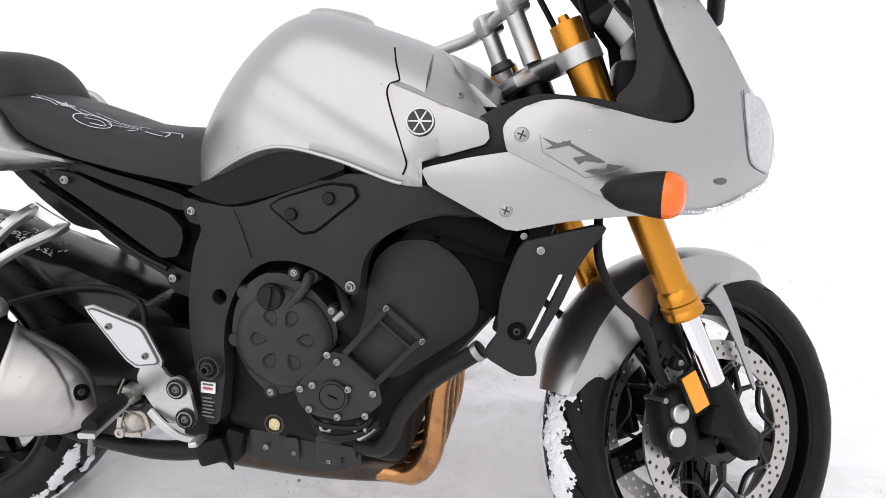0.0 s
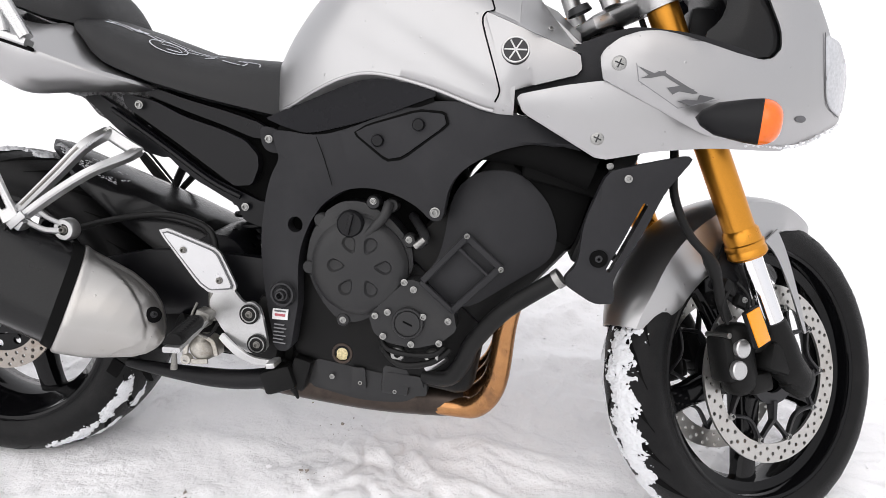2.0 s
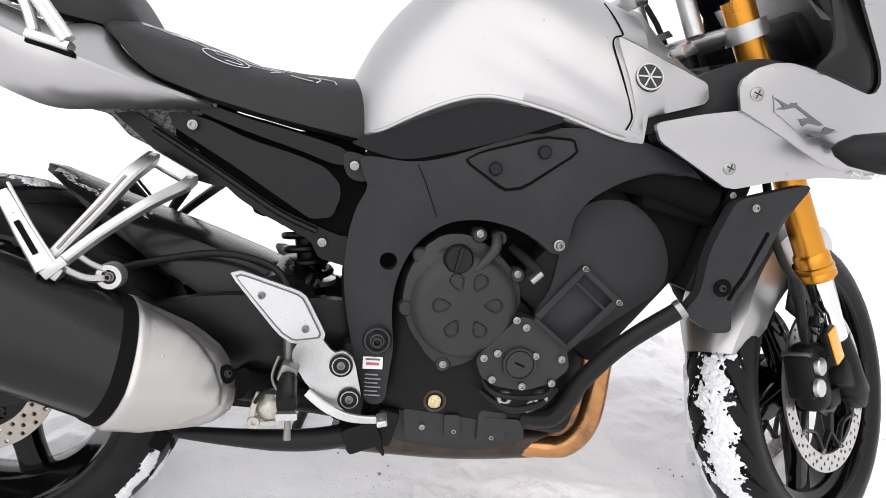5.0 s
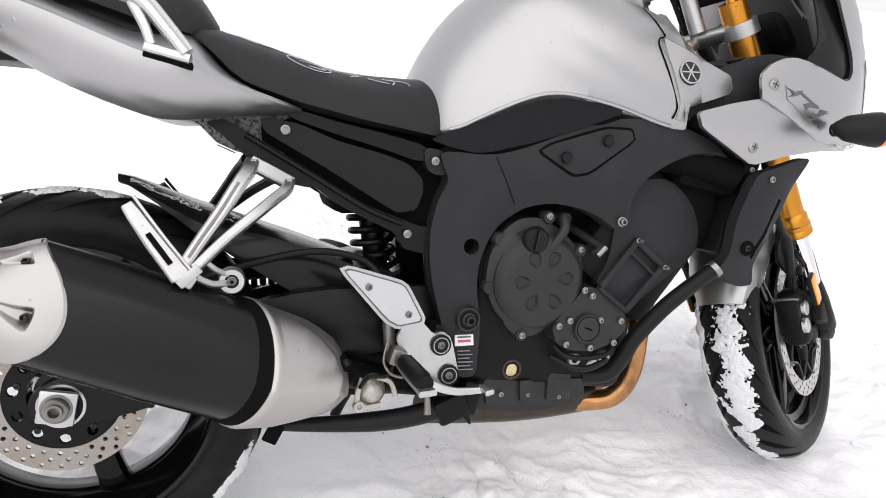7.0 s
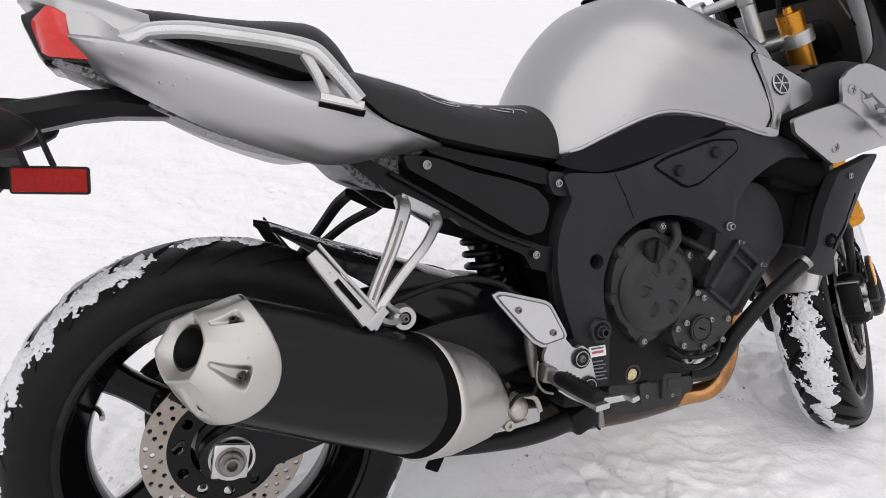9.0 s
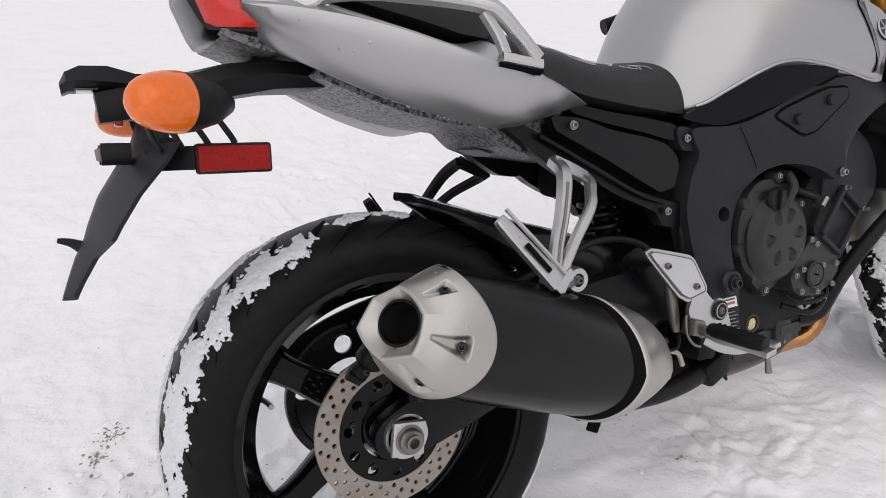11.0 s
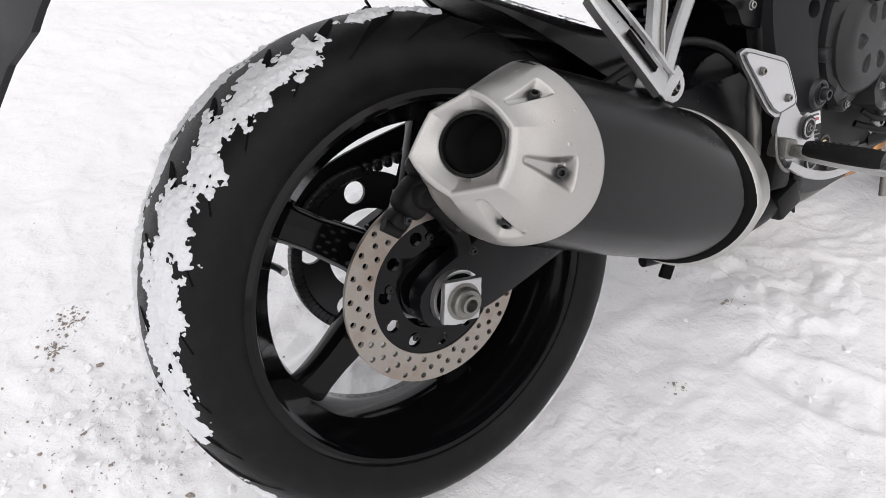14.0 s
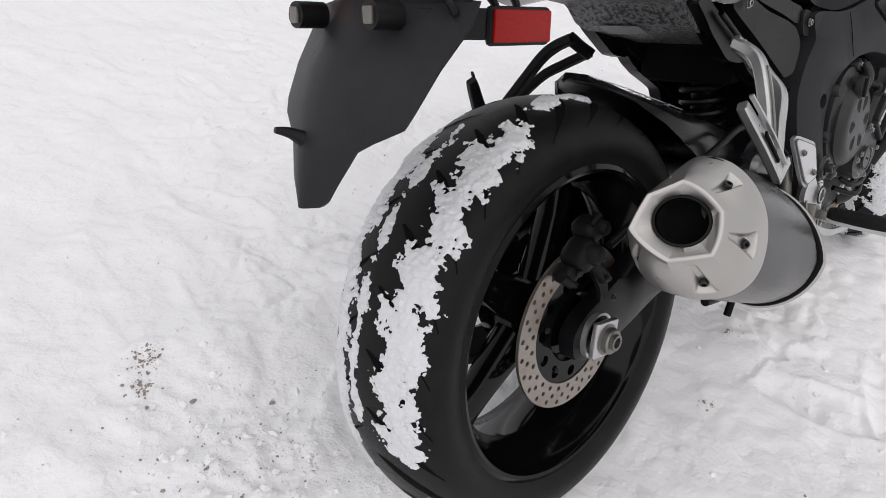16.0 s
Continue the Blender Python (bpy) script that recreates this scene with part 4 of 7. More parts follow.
guard = part("lower_brace", tube([(0.30, -0.13, 0.250), (0.40, -0.14, 0.245), (0.48, -0.145, 0.243), (0.54, -0.145, 0.246), (0.600, -0.142, 0.256)], [(0, 0.008), (0.2, 0.013), (0.45, 0.017), (0.7, 0.018), (1, 0.019)], 16), PLASTIC, bike, "black brace bar below the exhaust")
part("brace_knuckle", joined(block((0.604, -0.148, 0.256), (0.060, 0.036, 0.046), (0, -20, 0), 0.008), block((0.640, -0.140, 0.268), (0.034, 0.030, 0.060), (0, 15, 0), 0.006), tube([(0.628, -0.150, 0.245), (0.640, -0.152, 0.222)], [(0, 0.009), (1, 0.002)], 8), tube([(0.575, -0.15, 0.262), (0.60, -0.155, 0.270), (0.625, -0.15, 0.255)], 0.005, 8)), SOOTY, guard)
# Plain block added to darken the bright gap behind the footpeg
part("dark_gap_filler", block((0.435, -0.035, 0.312), (0.25, 0.13, 0.085), (0, 4, 0), 0.02, 2), SOOTY, bike, "plain dark block filling the gap under the swingarm")
part("rear_crankcase", joined(block((0.585, -0.13, 0.345), (0.05, 0.07, 0.13), (0, 8, 0), 0.01), block((0.605, -0.09, 0.36), (0.05, 0.07, 0.16), (0, 8, 0), 0.01), block((0.63, -0.08, 0.29), (0.10, 0.07, 0.06), (0, 0, 0), 0.01)), SOOTY, bike)

# header pipes: four tubes down from the head and back under the engine
for k in range(4):
    y = -0.118 + 0.086 * k
    yb = -0.078 + 0.056 * k
    part("header_pipe", tube([(0.975, y, 0.53), (1.010, y, 0.46), (1.001, y, 0.38), (0.992, y * 0.95, 0.275), (0.963, y * 0.85, 0.222), (0.915, yb, 0.207), (0.78, yb * 0.9, 0.211)], 0.0198, 18), COPPER, bike, "copper-coloured heat-blued header pipe")
part("collector", tube([(0.93, -0.06, 0.211), (0.80, -0.075, 0.214), (0.66, -0.09, 0.228), (0.56, -0.11, 0.245)], [(0, 0.030), (0.5, 0.032), (1, 0.028)], 18), PIPE, bike, "dark heat-stained collector")

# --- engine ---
# Plain block behind the frame; near-black colour stands in for the shade inside
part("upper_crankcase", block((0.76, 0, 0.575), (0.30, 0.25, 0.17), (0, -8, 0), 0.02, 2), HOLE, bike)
eng = part("engine_block", joined(
    block((0.80, 0, 0.40), (0.34, 0.30, 0.26), (0, 8, 0), 0.03, 3), block((0.97, 0, 0.535), (0.20, 0.34, 0.24), (0, 40, 0), 0.02, 2),
    block((0.72, 0, 0.30), (0.26, 0.24, 0.14), (0, 0, 0), 0.02, 2)), SOOTY, bike, "black-painted four-cylinder engine")
part("crankcase_cover", plate([(0.640, 0.36), (0.635, 0.262), (0.66, 0.243), (0.70, 0.232), (0.76, 0.222), (0.85, 0.228), (0.865, 0.285), (0.80, 0.30), (0.79, 0.35), (0.75, 0.365)], -0.140, 0.05, 0.008), ENGINE, eng)
CL_OUT = [(0.655, 0.480), (0.662, 0.525), (0.684, 0.565), (0.715, 0.587), (0.755, 0.588), (0.800, 0.562), (0.836, 0.522), (0.842, 0.480), (0.818, 0.440), (0.785, 0.400), (0.750, 0.379), (0.715, 0.380), (0.690, 0.405), (0.668, 0.438)]
body = plate(CL_OUT, lambda x, z: -0.180, 0.06, 0.010, 2, 0.03, q=0.2)
clutch = part("clutch_cover", body, ENGINE, bike, "matt black clutch cover with six petal pits", sharp=30)
dome = lathe([(0, 0.015), (0.056, 0.015), (0.068, 0.0135), (0.077, 0.008), (0.082, 0.001), (0.083, 0.0), (0.083, -0.02)], 72, centre=(0.751, -0.180, 0.479), axis=(0, -1, 0))
pits = []
for x, z in ((0.735, 0.520), (0.772, 0.520), (0.711, 0.481), (0.797, 0.483), (0.731, 0.443), (0.775, 0.443)):
    d = Vector((0.753 - x, 0, 0.482 - z))
    ang = math.degrees(math.atan2(d.x, d.z))
    drop = lathe([(0, 0.010), (0.0085, 0.0085), (0.0125, 0.003), (0.0135, 0.0), (0.0135, -0.02), (0, -0.02)], 22)
    for v in drop.verts:
        if v.co.z > 0:
            v.co.z *= 1.55
            v.co.x *= 1 - 0.45 * min(1.0, v.co.z / 0.021)
    pits.append(moved(drop, pose(x, -0.1985, z, 0, ang, 0)))
part("clutch_dome", carved(dome, joined(*pits)), ENGINE, clutch, sharp=26)
part("cover_step", plate([(0.672, 0.500), (0.690, 0.548), (0.722, 0.572), (0.775, 0.566), (0.800, 0.535), (0.76, 0.545), (0.712, 0.540), (0.690, 0.515)], -0.181, 0.02, 0.004, 2), ENGINE, clutch)
part("oil_filler_cap", joined(lathe([(0, 0.010), (0.019, 0.010), (0.0225, 0.006), (0.0235, 0)], 36, centre=(0.736, -0.188, 0.552), axis=(0, -1, 0)), block((0.736, -0.1995, 0.552), (0.007, 0.008, 0.036), (0, 12, 0), 0.002)), PLASTIC, clutch, "ridged black oil filler cap")
part("cable_boss", tube([(0.762, -0.190, 0.535), (0.790, -0.188, 0.566), (0.796, -0.175, 0.588)], [(0, 0.006), (0.5, 0.0085), (1, 0.009)], 14), ENGINE, clutch)
for x, z in ((0.680, 0.552), (0.662, 0.470), (0.769, 0.588), (0.800, 0.585), (0.832, 0.528), (0.724, 0.383)):
    part("cover_lug", lathe([(0, 0.003), (0.010, 0.003), (0.012, 0.0), (0.012, -0.02)], 20, centre=(x, -0.172, z), axis=(0, -1, 0)), ENGINE, clutch)
for p in ((0.769, -0.175, 0.590), (0.832, -0.176, 0.530), (0.724, -0.176, 0.383)):
    bolt(p, 0.0066, BOLT, clutch)
pump = part("pump_cover", plate([(0.838, 0.468), (0.868, 0.460), (0.914, 0.422), (0.922, 0.386), (0.895, 0.362), (0.853, 0.349), (0.806, 0.355), (0.782, 0.370), (0.772, 0.400), (0.806, 0.436)], -0.197, 0.05, 0.005, 2, q=0.14), ENGINE, bike, "round-cornered black pump cover")
part("pump_cap", lathe([(0, 0.0015), (0.0205, 0.0015), (0.0212, -0.001), (0.0225, -0.001), (0.0232, 0.0022), (0.0255, 0.0022), (0.0265, 0)], 40, centre=(0.840, -0.1975, 0.393), axis=(0, -1, 0)), ENGINE, pump)
part("cap_slot", block((0.840, -0.1992, 0.393), (0.017, 0.0012, 0.003), (0, 22, 0), 0.0004, 1), HOLE, pump)
for x, z in ((0.831, 0.462), (0.847, 0.451), (0.805, 0.409), (0.784, 0.401), (0.799, 0.367), (0.847, 0.357), (0.894, 0.363), (0.907, 0.402), (0.865, 0.406)):
    bolt((x, -0.1965, z), 0.0066, BOLT, pump)
for x in (0.823, 0.882):
    part("union_bolt", lathe([(0.006, 0.012), (0.011, 0.012), (0.013, 0.008), (0.013, 0.0)], 20, centre=(x, -0.175, 0.334), axis=(0, -1, 0)), BOLT, pump)
part("oil_line", tube([(0.79, -0.17, 0.358), (0.805, -0.185, 0.343), (0.84, -0.190, 0.337), (0.885, -0.188, 0.340), (0.90, -0.18, 0.352)], 0.0048, 10), HOSE, pump)
cyl = part("cylinder_block_side", plate([(0.90, 0.615), (0.94, 0.652), (1.005, 0.655), (1.055, 0.61), (1.075, 0.56), (1.068, 0.515), (1.015, 0.478), (0.925, 0.412), (0.857, 0.466), (0.888, 0.51)], lambda x, z: -0.188, 0.06, 0.010, cell=0.05), CHARCOAL, bike, "matt black cylinder block cover")
win_y = -0.196


def rib(p, q, w, name="block_rib", th=0.012):
    return part(name, flatbar([(p[0], win_y, p[1]), (q[0], win_y, q[1])], w, th, smooth=False), CHARCOAL, cyl)


rib((0.862, 0.468), (0.932, 0.548), 0.011)
rib((0.929, 0.546), (0.990, 0.496), 0.011)
rib((0.987, 0.499), (0.913, 0.421), 0.011)
rib((0.858, 0.466), (0.916, 0.419), 0.008)
rib((0.915, 0.528), (0.968, 0.484), 0.005, th=0.008)
# Near-black strip along the rib, painted in for the shade of the gap
part("rib_gap", flatbar([(0.866, -0.190, 0.461), (0.914, -0.190, 0.420)], 0.007, 0.004, smooth=False), HOLE, cyl)
bolt((0.930, -0.201, 0.547), 0.0052, BOLT, cyl, h=0.010)
bolt((0.988, -0.201, 0.497), 0.0052, BOLT, cyl, h=0.010)
sight = part("oil_sight_glass", lathe([(0, 0.003), (0.008, 0.0025), (0.013, 0.0), (0.0135, -0.003)], 30, centre=(0.718, -0.1485, 0.314), axis=(0, -1, 0)), OILGLASS, bike, "round amber oil sight glass")
part("sight_ring", lathe([(0.0135, 0.0), (0.0145, 0.004), (0.0185, 0.004), (0.021, -0.002), (0.021, -0.02)], 36, centre=(0.718, -0.147, 0.314), axis=(0, -1, 0)), PIPE, sight)
sump = part("sump", joined(plate([(0.668, 0.300), (0.745, 0.303), (0.868, 0.292), (0.872, 0.246), (0.845, 0.243), (0.812, 0.232), (0.749, 0.236), (0.675, 0.244)], -0.146, 0.06, 0.005, 1, q=0.12), plate([(0.735, 0.290), (0.760, 0.290), (0.763, 0.250), (0.738, 0.250)], -0.152, 0.02, 0.003, 1, q=0.1), plate([(0.80, 0.288), (0.862, 0.284), (0.866, 0.262), (0.802, 0.268)], -0.154, 0.02, 0.003, 1, q=0.1), block((0.72, -0.02, 0.255), (0.20, 0.20, 0.07), (0, 0, 0), 0.015), block((0.76, -0.125, 0.272), (0.16, 0.03, 0.045), (0, 2, 0), 0.008), block((0.815, -0.135, 0.275), (0.05, 0.03, 0.06), (0, 2, 0), 0.006)), ENGINE, bike)
for x, z in ((0.700, 0.268), (0.752, 0.262), (0.815, 0.252)):
    bolt((x, -0.1475, z), 0.0055, BOLT, sump)
part("starter_boss", tube([(0.83, -0.13, 0.565), (0.86, -0.185, 0.538), (0.848, -0.195, 0.524)], 0.008, 12), ENGINE, bike)
part("bleed_screw", tube([(0.847, -0.205, 0.524), (0.862, -0.205, 0.538)], 0.0052, 10), BOLT, bike)
part("water_hose", tube([(0.865, -0.14, 0.285), (0.91, -0.155, 0.29), (0.935, -0.165, 0.325), (0.95, -0.18, 0.365), (1.00, -0.205, 0.432), (1.075, -0.222, 0.492)], [(0, 0.014), (0.35, 0.0155), (1, 0.014)], 16), HOSE, bike, "black rubber water hose")
part("hose_clamp", lathe([(0.0140, -0.005), (0.0158, -0.005), (0.0158, 0.005), (0.0140, 0.005)], 24, True, centre=(1.078, -0.222, 0.494), axis=(0.72, -0.16, 0.6)), BOLT, bike)
part("water_pump_outlet", joined(block((0.865, -0.13, 0.315), (0.03, 0.03, 0.04), (0, 10, 0), 0.006), tube([(0.87, -0.14, 0.30), (0.90, -0.15, 0.33)], 0.012, 12)), ALLOY, bike, "bare alloy water outlet")
part("wire_loom", tube([(0.79, -0.16, 0.335), (0.83, -0.19, 0.318), (0.88, -0.185, 0.325), (0.91, -0.17, 0.345)], 0.006, 10), HOSE, bike)
for p0, p1 in (((0.60, -0.10, 0.62), (0.58, -0.12, 0.42)), ((0.66, -0.08, 0.6), (0.62, -0.06, 0.35))):
    part("wire_loom", tube([p0, ((p0[0] + p1[0]) / 2 - 0.02, p0[1] - 0.02, (p0[2] + p1[2]) / 2), p1], 0.009, 10), HOSE, bike)

# --- frame ---
def frame_y(x, z):
    return -(0.142 + 0.25 * min(0.36, max(0, x - 0.55)) + 0.13 * max(0, 0.56 - z)) + 0.10 * max(0, x - 0.98) * 4 * 0.25


FRAME = [(0.579, 0.70), (0.67, 0.69), (0.746, 0.714), (0.806, 0.741), (0.874, 0.757), (0.942, 0.753), (0.996, 0.742), (1.058, 0.722), (1.11, 0.683), (1.03, 0.701),
         (0.971, 0.686), (0.92, 0.656), (0.899, 0.627), (0.894, 0.595), (0.890, 0.571), (0.872, 0.569), (0.851, 0.588), (0.815, 0.605), (0.767, 0.614), (0.72, 0.607),
         (0.681, 0.58), (0.658, 0.546), (0.643, 0.504), (0.64, 0.461), (0.646, 0.41), (0.640, 0.366), (0.636, 0.322), (0.606, 0.319), (0.597, 0.354), (0.582, 0.405),
         (0.568, 0.472), (0.564, 0.525), (0.568, 0.574), (0.579, 0.618), (0.597, 0.650), (0.588, 0.670)]
main_bm = plate(FRAME, frame_y, 0.05, 0.007, 2, 0.05)
left_bm = mirrored(main_bm)
main_bm = carved(main_bm, lathe([(0, -0.06), (0.0135, -0.06), (0.0135, 0.1), (0, 0.1)], 28, centre=(0.632, -0.17, 0.540)))
fr = part("main_frame", main_bm, CHARCOAL, bike, "matt black cast alloy frame spar")
part("main_frame", left_bm, CHARCOAL, bike)
# Slight crease of the spar, its shade drawn as a thin near-black line
part("frame_crease", tube([(0.668, frame_y(0.668, 0.69) - 0.0002, 0.690), (0.682, frame_y(0.682, 0.66) - 0.0002, 0.660), (0.700, frame_y(0.70, 0.615) - 0.0002, 0.612)], 0.0007, 6), HOLE, fr)
tri_y = lambda x, z: frame_y(x, z) - 0.006
cover_bm = plate([(0.738, 0.700), (0.760, 0.712), (0.845, 0.738), (0.885, 0.736), (0.890, 0.720), (0.820, 0.667), (0.795, 0.662)], tri_y, 0.012, 0.003, 1, 0.05, q=0.12)
# Slightly larger near-black sheet paints the shade round the cover's edge
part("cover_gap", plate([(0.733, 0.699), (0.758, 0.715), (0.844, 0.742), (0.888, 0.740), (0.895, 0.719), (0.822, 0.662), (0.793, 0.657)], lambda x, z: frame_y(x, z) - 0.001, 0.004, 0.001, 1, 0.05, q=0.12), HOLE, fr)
tri_cover = part("frame_cover", cover_bm, CHARCOAL, bike, "black triangular frame cover")
for x, z in ((0.779, 0.690), (0.846, 0.718)):
    part("cover_stud", lathe([(0, 0.005), (0.008, 0.005), (0.010, 0.002), (0.010, 0)], 24, centre=(x, tri_y(x, z), z), axis=(0, -1, 0)), PLASTIC, tri_cover)
bolt((0.879, -0.2235, 0.584), 0.0095, BOLT, fr, h=0.009)
bolt((0.62, -0.190, 0.422), 0.013, DARKBOLT, fr, h=0.012, name="pivot_bolt")
part("pivot_ring", lathe([(0.015, 0), (0.017, 0.002), (0.020, 0.002), (0.023, -0.004)], 36, centre=(0.62, -0.188, 0.422), axis=(0, -1, 0)), DARKBOLT, fr)
# Near-black disc closes the bored hole and paints its depth dark
part("frame_hole_backing", lathe([(0, 0.0), (0.0135, 0.0)], 24, centre=(0.632, -0.135, 0.540), axis=(0, -1, 0)), HOLE, fr)
bars_on(fr, "sticker_panel", WHITE, [[(0.600, 0.375), (0.630, 0.377), (0.630, 0.395), (0.600, 0.393)]], lambda x, z: frame_y(x, z) - 0.001)
bars_on(fr, "sticker_band", REDINK, [[(0.605, 0.3815), (0.625, 0.3825), (0.625, 0.3865), (0.605, 0.3855)]], lambda x, z: frame_y(x, z) - 0.0022)
bars_on(fr, "sticker_text_bar", GREY, [[(0.604, 0.389 - 0.0), (0.626, 0.390), (0.626, 0.3925), (0.604, 0.3915)]] , lambda x, z: frame_y(x, z) - 0.0022)
bars_on(fr, "label_line", PALEGREY, [[(0.604, 0.366 - 0.0062 * k), (0.604 + 0.020 + 0.004 * (k % 2), 0.3668 - 0.0062 * k), (0.604 + 0.020 + 0.004 * (k % 2), 0.3682 - 0.0062 * k), (0.604, 0.3674 - 0.0062 * k)] for k in range(6)], lambda x, z: frame_y(x, z) - 0.001)

# subframe, side cover, seat rail
sub_y = lambda x, z: -0.118 - 0.05 * max(0, x - 0.32)
SUB = [(0.245, 0.742), (0.290, 0.716), (0.381, 0.659), (0.462, 0.608), (0.553, 0.571), (0.568, 0.571), (0.569, 0.522), (0.524, 0.534), (0.510, 0.561), (0.457, 0.588), (0.434, 0.599), (0.398, 0.622), (0.380, 0.638), (0.367, 0.637), (0.328, 0.646), (0.271, 0.689), (0.247, 0.712), (0.217, 0.737)]
sub_bm = plate(SUB, sub_y, 0.03, 0.006, 1, 0.2, q=0.12)
part("subframe", mirrored(sub_bm), BLACK, bike)
sub = part("subframe", sub_bm, BLACK, bike, "black cast subframe rail")
part("rail_ridge", tube([(0.275, sub_y(0.275, 0) - 0.002, 0.718), (0.381, sub_y(0.381, 0) - 0.002, 0.6525), (0.462, sub_y(0.462, 0) - 0.002, 0.602), (0.52, sub_y(0.52, 0) - 0.002, 0.577)], 0.0045, 10), BLACK, sub)
# Sheets added behind the rails; near-black colour gives the openings their shade
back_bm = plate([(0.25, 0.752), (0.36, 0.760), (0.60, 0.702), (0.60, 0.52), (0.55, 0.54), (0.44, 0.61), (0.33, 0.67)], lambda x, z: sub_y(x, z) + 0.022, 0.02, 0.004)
part("subframe_backing", mirrored(back_bm), HOLE, bike)
part("subframe_backing", back_bm, HOLE, bike)
SIDE = [(0.297, 0.746), (0.355, 0.737), (0.415, 0.711), (0.487, 0.692), (0.530, 0.676), (0.553, 0.652), (0.555, 0.632), (0.543, 0.600), (0.511, 0.596), (0.497, 0.604), (0.459, 0.628), (0.397, 0.668), (0.329, 0.708), (0.304, 0.723)]
side_bm = plate(SIDE, lambda x, z: sub_y(x, z) - 0.014, 0.028, 0.008, 1, 0.2, q=0.15)
part("side_cover", mirrored(side_bm), PLASTIC, bike)
part("side_cover", side_bm, PLASTIC, bike, "black plastic side cover")
rail_bm = plate([(0.330, 0.760), (0.364, 0.756), (0.416, 0.741), (0.488, 0.725), (0.560, 0.706), (0.568, 0.680), (0.540, 0.682), (0.488, 0.700), (0.416, 0.721), (0.347, 0.744)], lambda x, z: sub_y(x, z) - 0.010, 0.028, 0.010, 1, 0.2, q=0.15)
part("seat_rail", mirrored(rail_bm), BLACK, bike)
part("seat_rail", rail_bm, BLACK, bike, "black seat rail")
tab_bm = plate([(0.556, 0.704), (0.590, 0.698), (0.604, 0.680), (0.594, 0.656), (0.568, 0.660), (0.558, 0.676)], -0.139, 0.03, 0.005, 2)
part("frame_tab", tab_bm, CHARCOAL, fr)
bolt((0.334, sub_y(0.334, 0) - 0.0135, 0.727), 0.0085, BOLT, bike, name="side_screw")
bolt((0.574, -0.139, 0.681), 0.0080, BOLT, bike, name="side_screw")
bolt((0.529, -0.131, 0.560), 0.0080, BOLT, bike, name="side_screw")
tray = part("under_tail", joined(block((0.11, 0, 0.822), (0.20, 0.20, 0.044), (0, 19, 0), 0.008), plate([(-0.060, 0.832), (-0.04, 0.846), (0.02, 0.828), (0.13, 0.800), (0.30, 0.775), (0.43, 0.70), (0.405, 0.657), (0.262, 0.692), (0.232, 0.706), (0.205, 0.736), (0.15, 0.747), (0.081, 0.768), (0.02, 0.793)], -0.100, 0.20, 0.006, 1, q=0.1)), FROSTED, bike, "wet grey under-tail tray speckled with frost")
part("tray_sticker", block((0.246, 0.020, 0.6955), (0.032, 0.070, 0.0016), (0, 25, 0), 0.0003, 1), PALEGREY, tray, "pale grey sticker with worn print")
# Airbox and battery box as plain blocks, coloured near black for the shade there
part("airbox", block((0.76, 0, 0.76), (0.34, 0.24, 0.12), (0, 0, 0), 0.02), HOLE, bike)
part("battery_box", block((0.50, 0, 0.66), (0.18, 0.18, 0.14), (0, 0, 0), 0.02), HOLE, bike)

# rear shock
spring = []
for k in range(6 * 16 + 1):
    a = 2 * math.pi * k / 16
    s = k / (6 * 16)
    spring.append((0.505 - 0.02 * s + 0.036 * math.cos(a), 0.036 * math.sin(a), 0.47 + 0.14 * s))
shock = part("shock_absorber", tube([(0.51, 0, 0.44), (0.485, 0, 0.63)], 0.021, 18, smooth=False), BLACK, bike, "black rear shock absorber with coil spring")
part("coil_spring", tube(spring, 0.0065, 8, smooth=False), BLACK, shock)
for z in (0.468, 0.612):
    part("spring_seat", lathe([(0, 0), (0.044, 0), (0.044, 0.008), (0, 0.008)], 30, centre=(0.505 - 0.02 * (z - 0.47) / 0.14, 0, z), axis=(-0.1, 0, 1)), ALLOY, shock)

# --- fuel tank ---
TANK_TOP = [(0.555, 0.800), (0.575, 0.850), (0.60, 0.893), (0.64, 0.945), (0.69, 0.988), (0.73, 1.011), (0.78, 1.021), (0.84, 1.008), (0.90, 0.988), (0.95, 0.972), (1.0, 0.952)]
TANK_LOW = [(0.555, 0.735), (0.60, 0.728), (0.652, 0.757), (0.712, 0.784), (0.757, 0.794), (0.803, 0.788), (0.865, 0.773), (0.919, 0.754), (0.958, 0.741), (1.0, 0.742)]
TANK_W = [(0.555, 0.085), (0.575, 0.115), (0.60, 0.138), (0.65, 0.166), (0.70, 0.188), (0.75, 0.203), (0.80, 0.214), (0.87, 0.226), (0.95, 0.236), (1.0, 0.236)]


def eased(x, table, reach=0.022):
    """A table's value with its corners rounded off."""
    lo, hi = table[0][0], table[-1][0]
    r = min(reach, max(0.0, x - lo), max(0.0, hi - x))
    return sum(lerp_at(x + r * k / 4, table) for k in range(-4, 5)) / 9


def soft_step(t):
    t = max(0.0, min(1.0, t))
    return t * t * t * (t * (6 * t - 15) + 10)


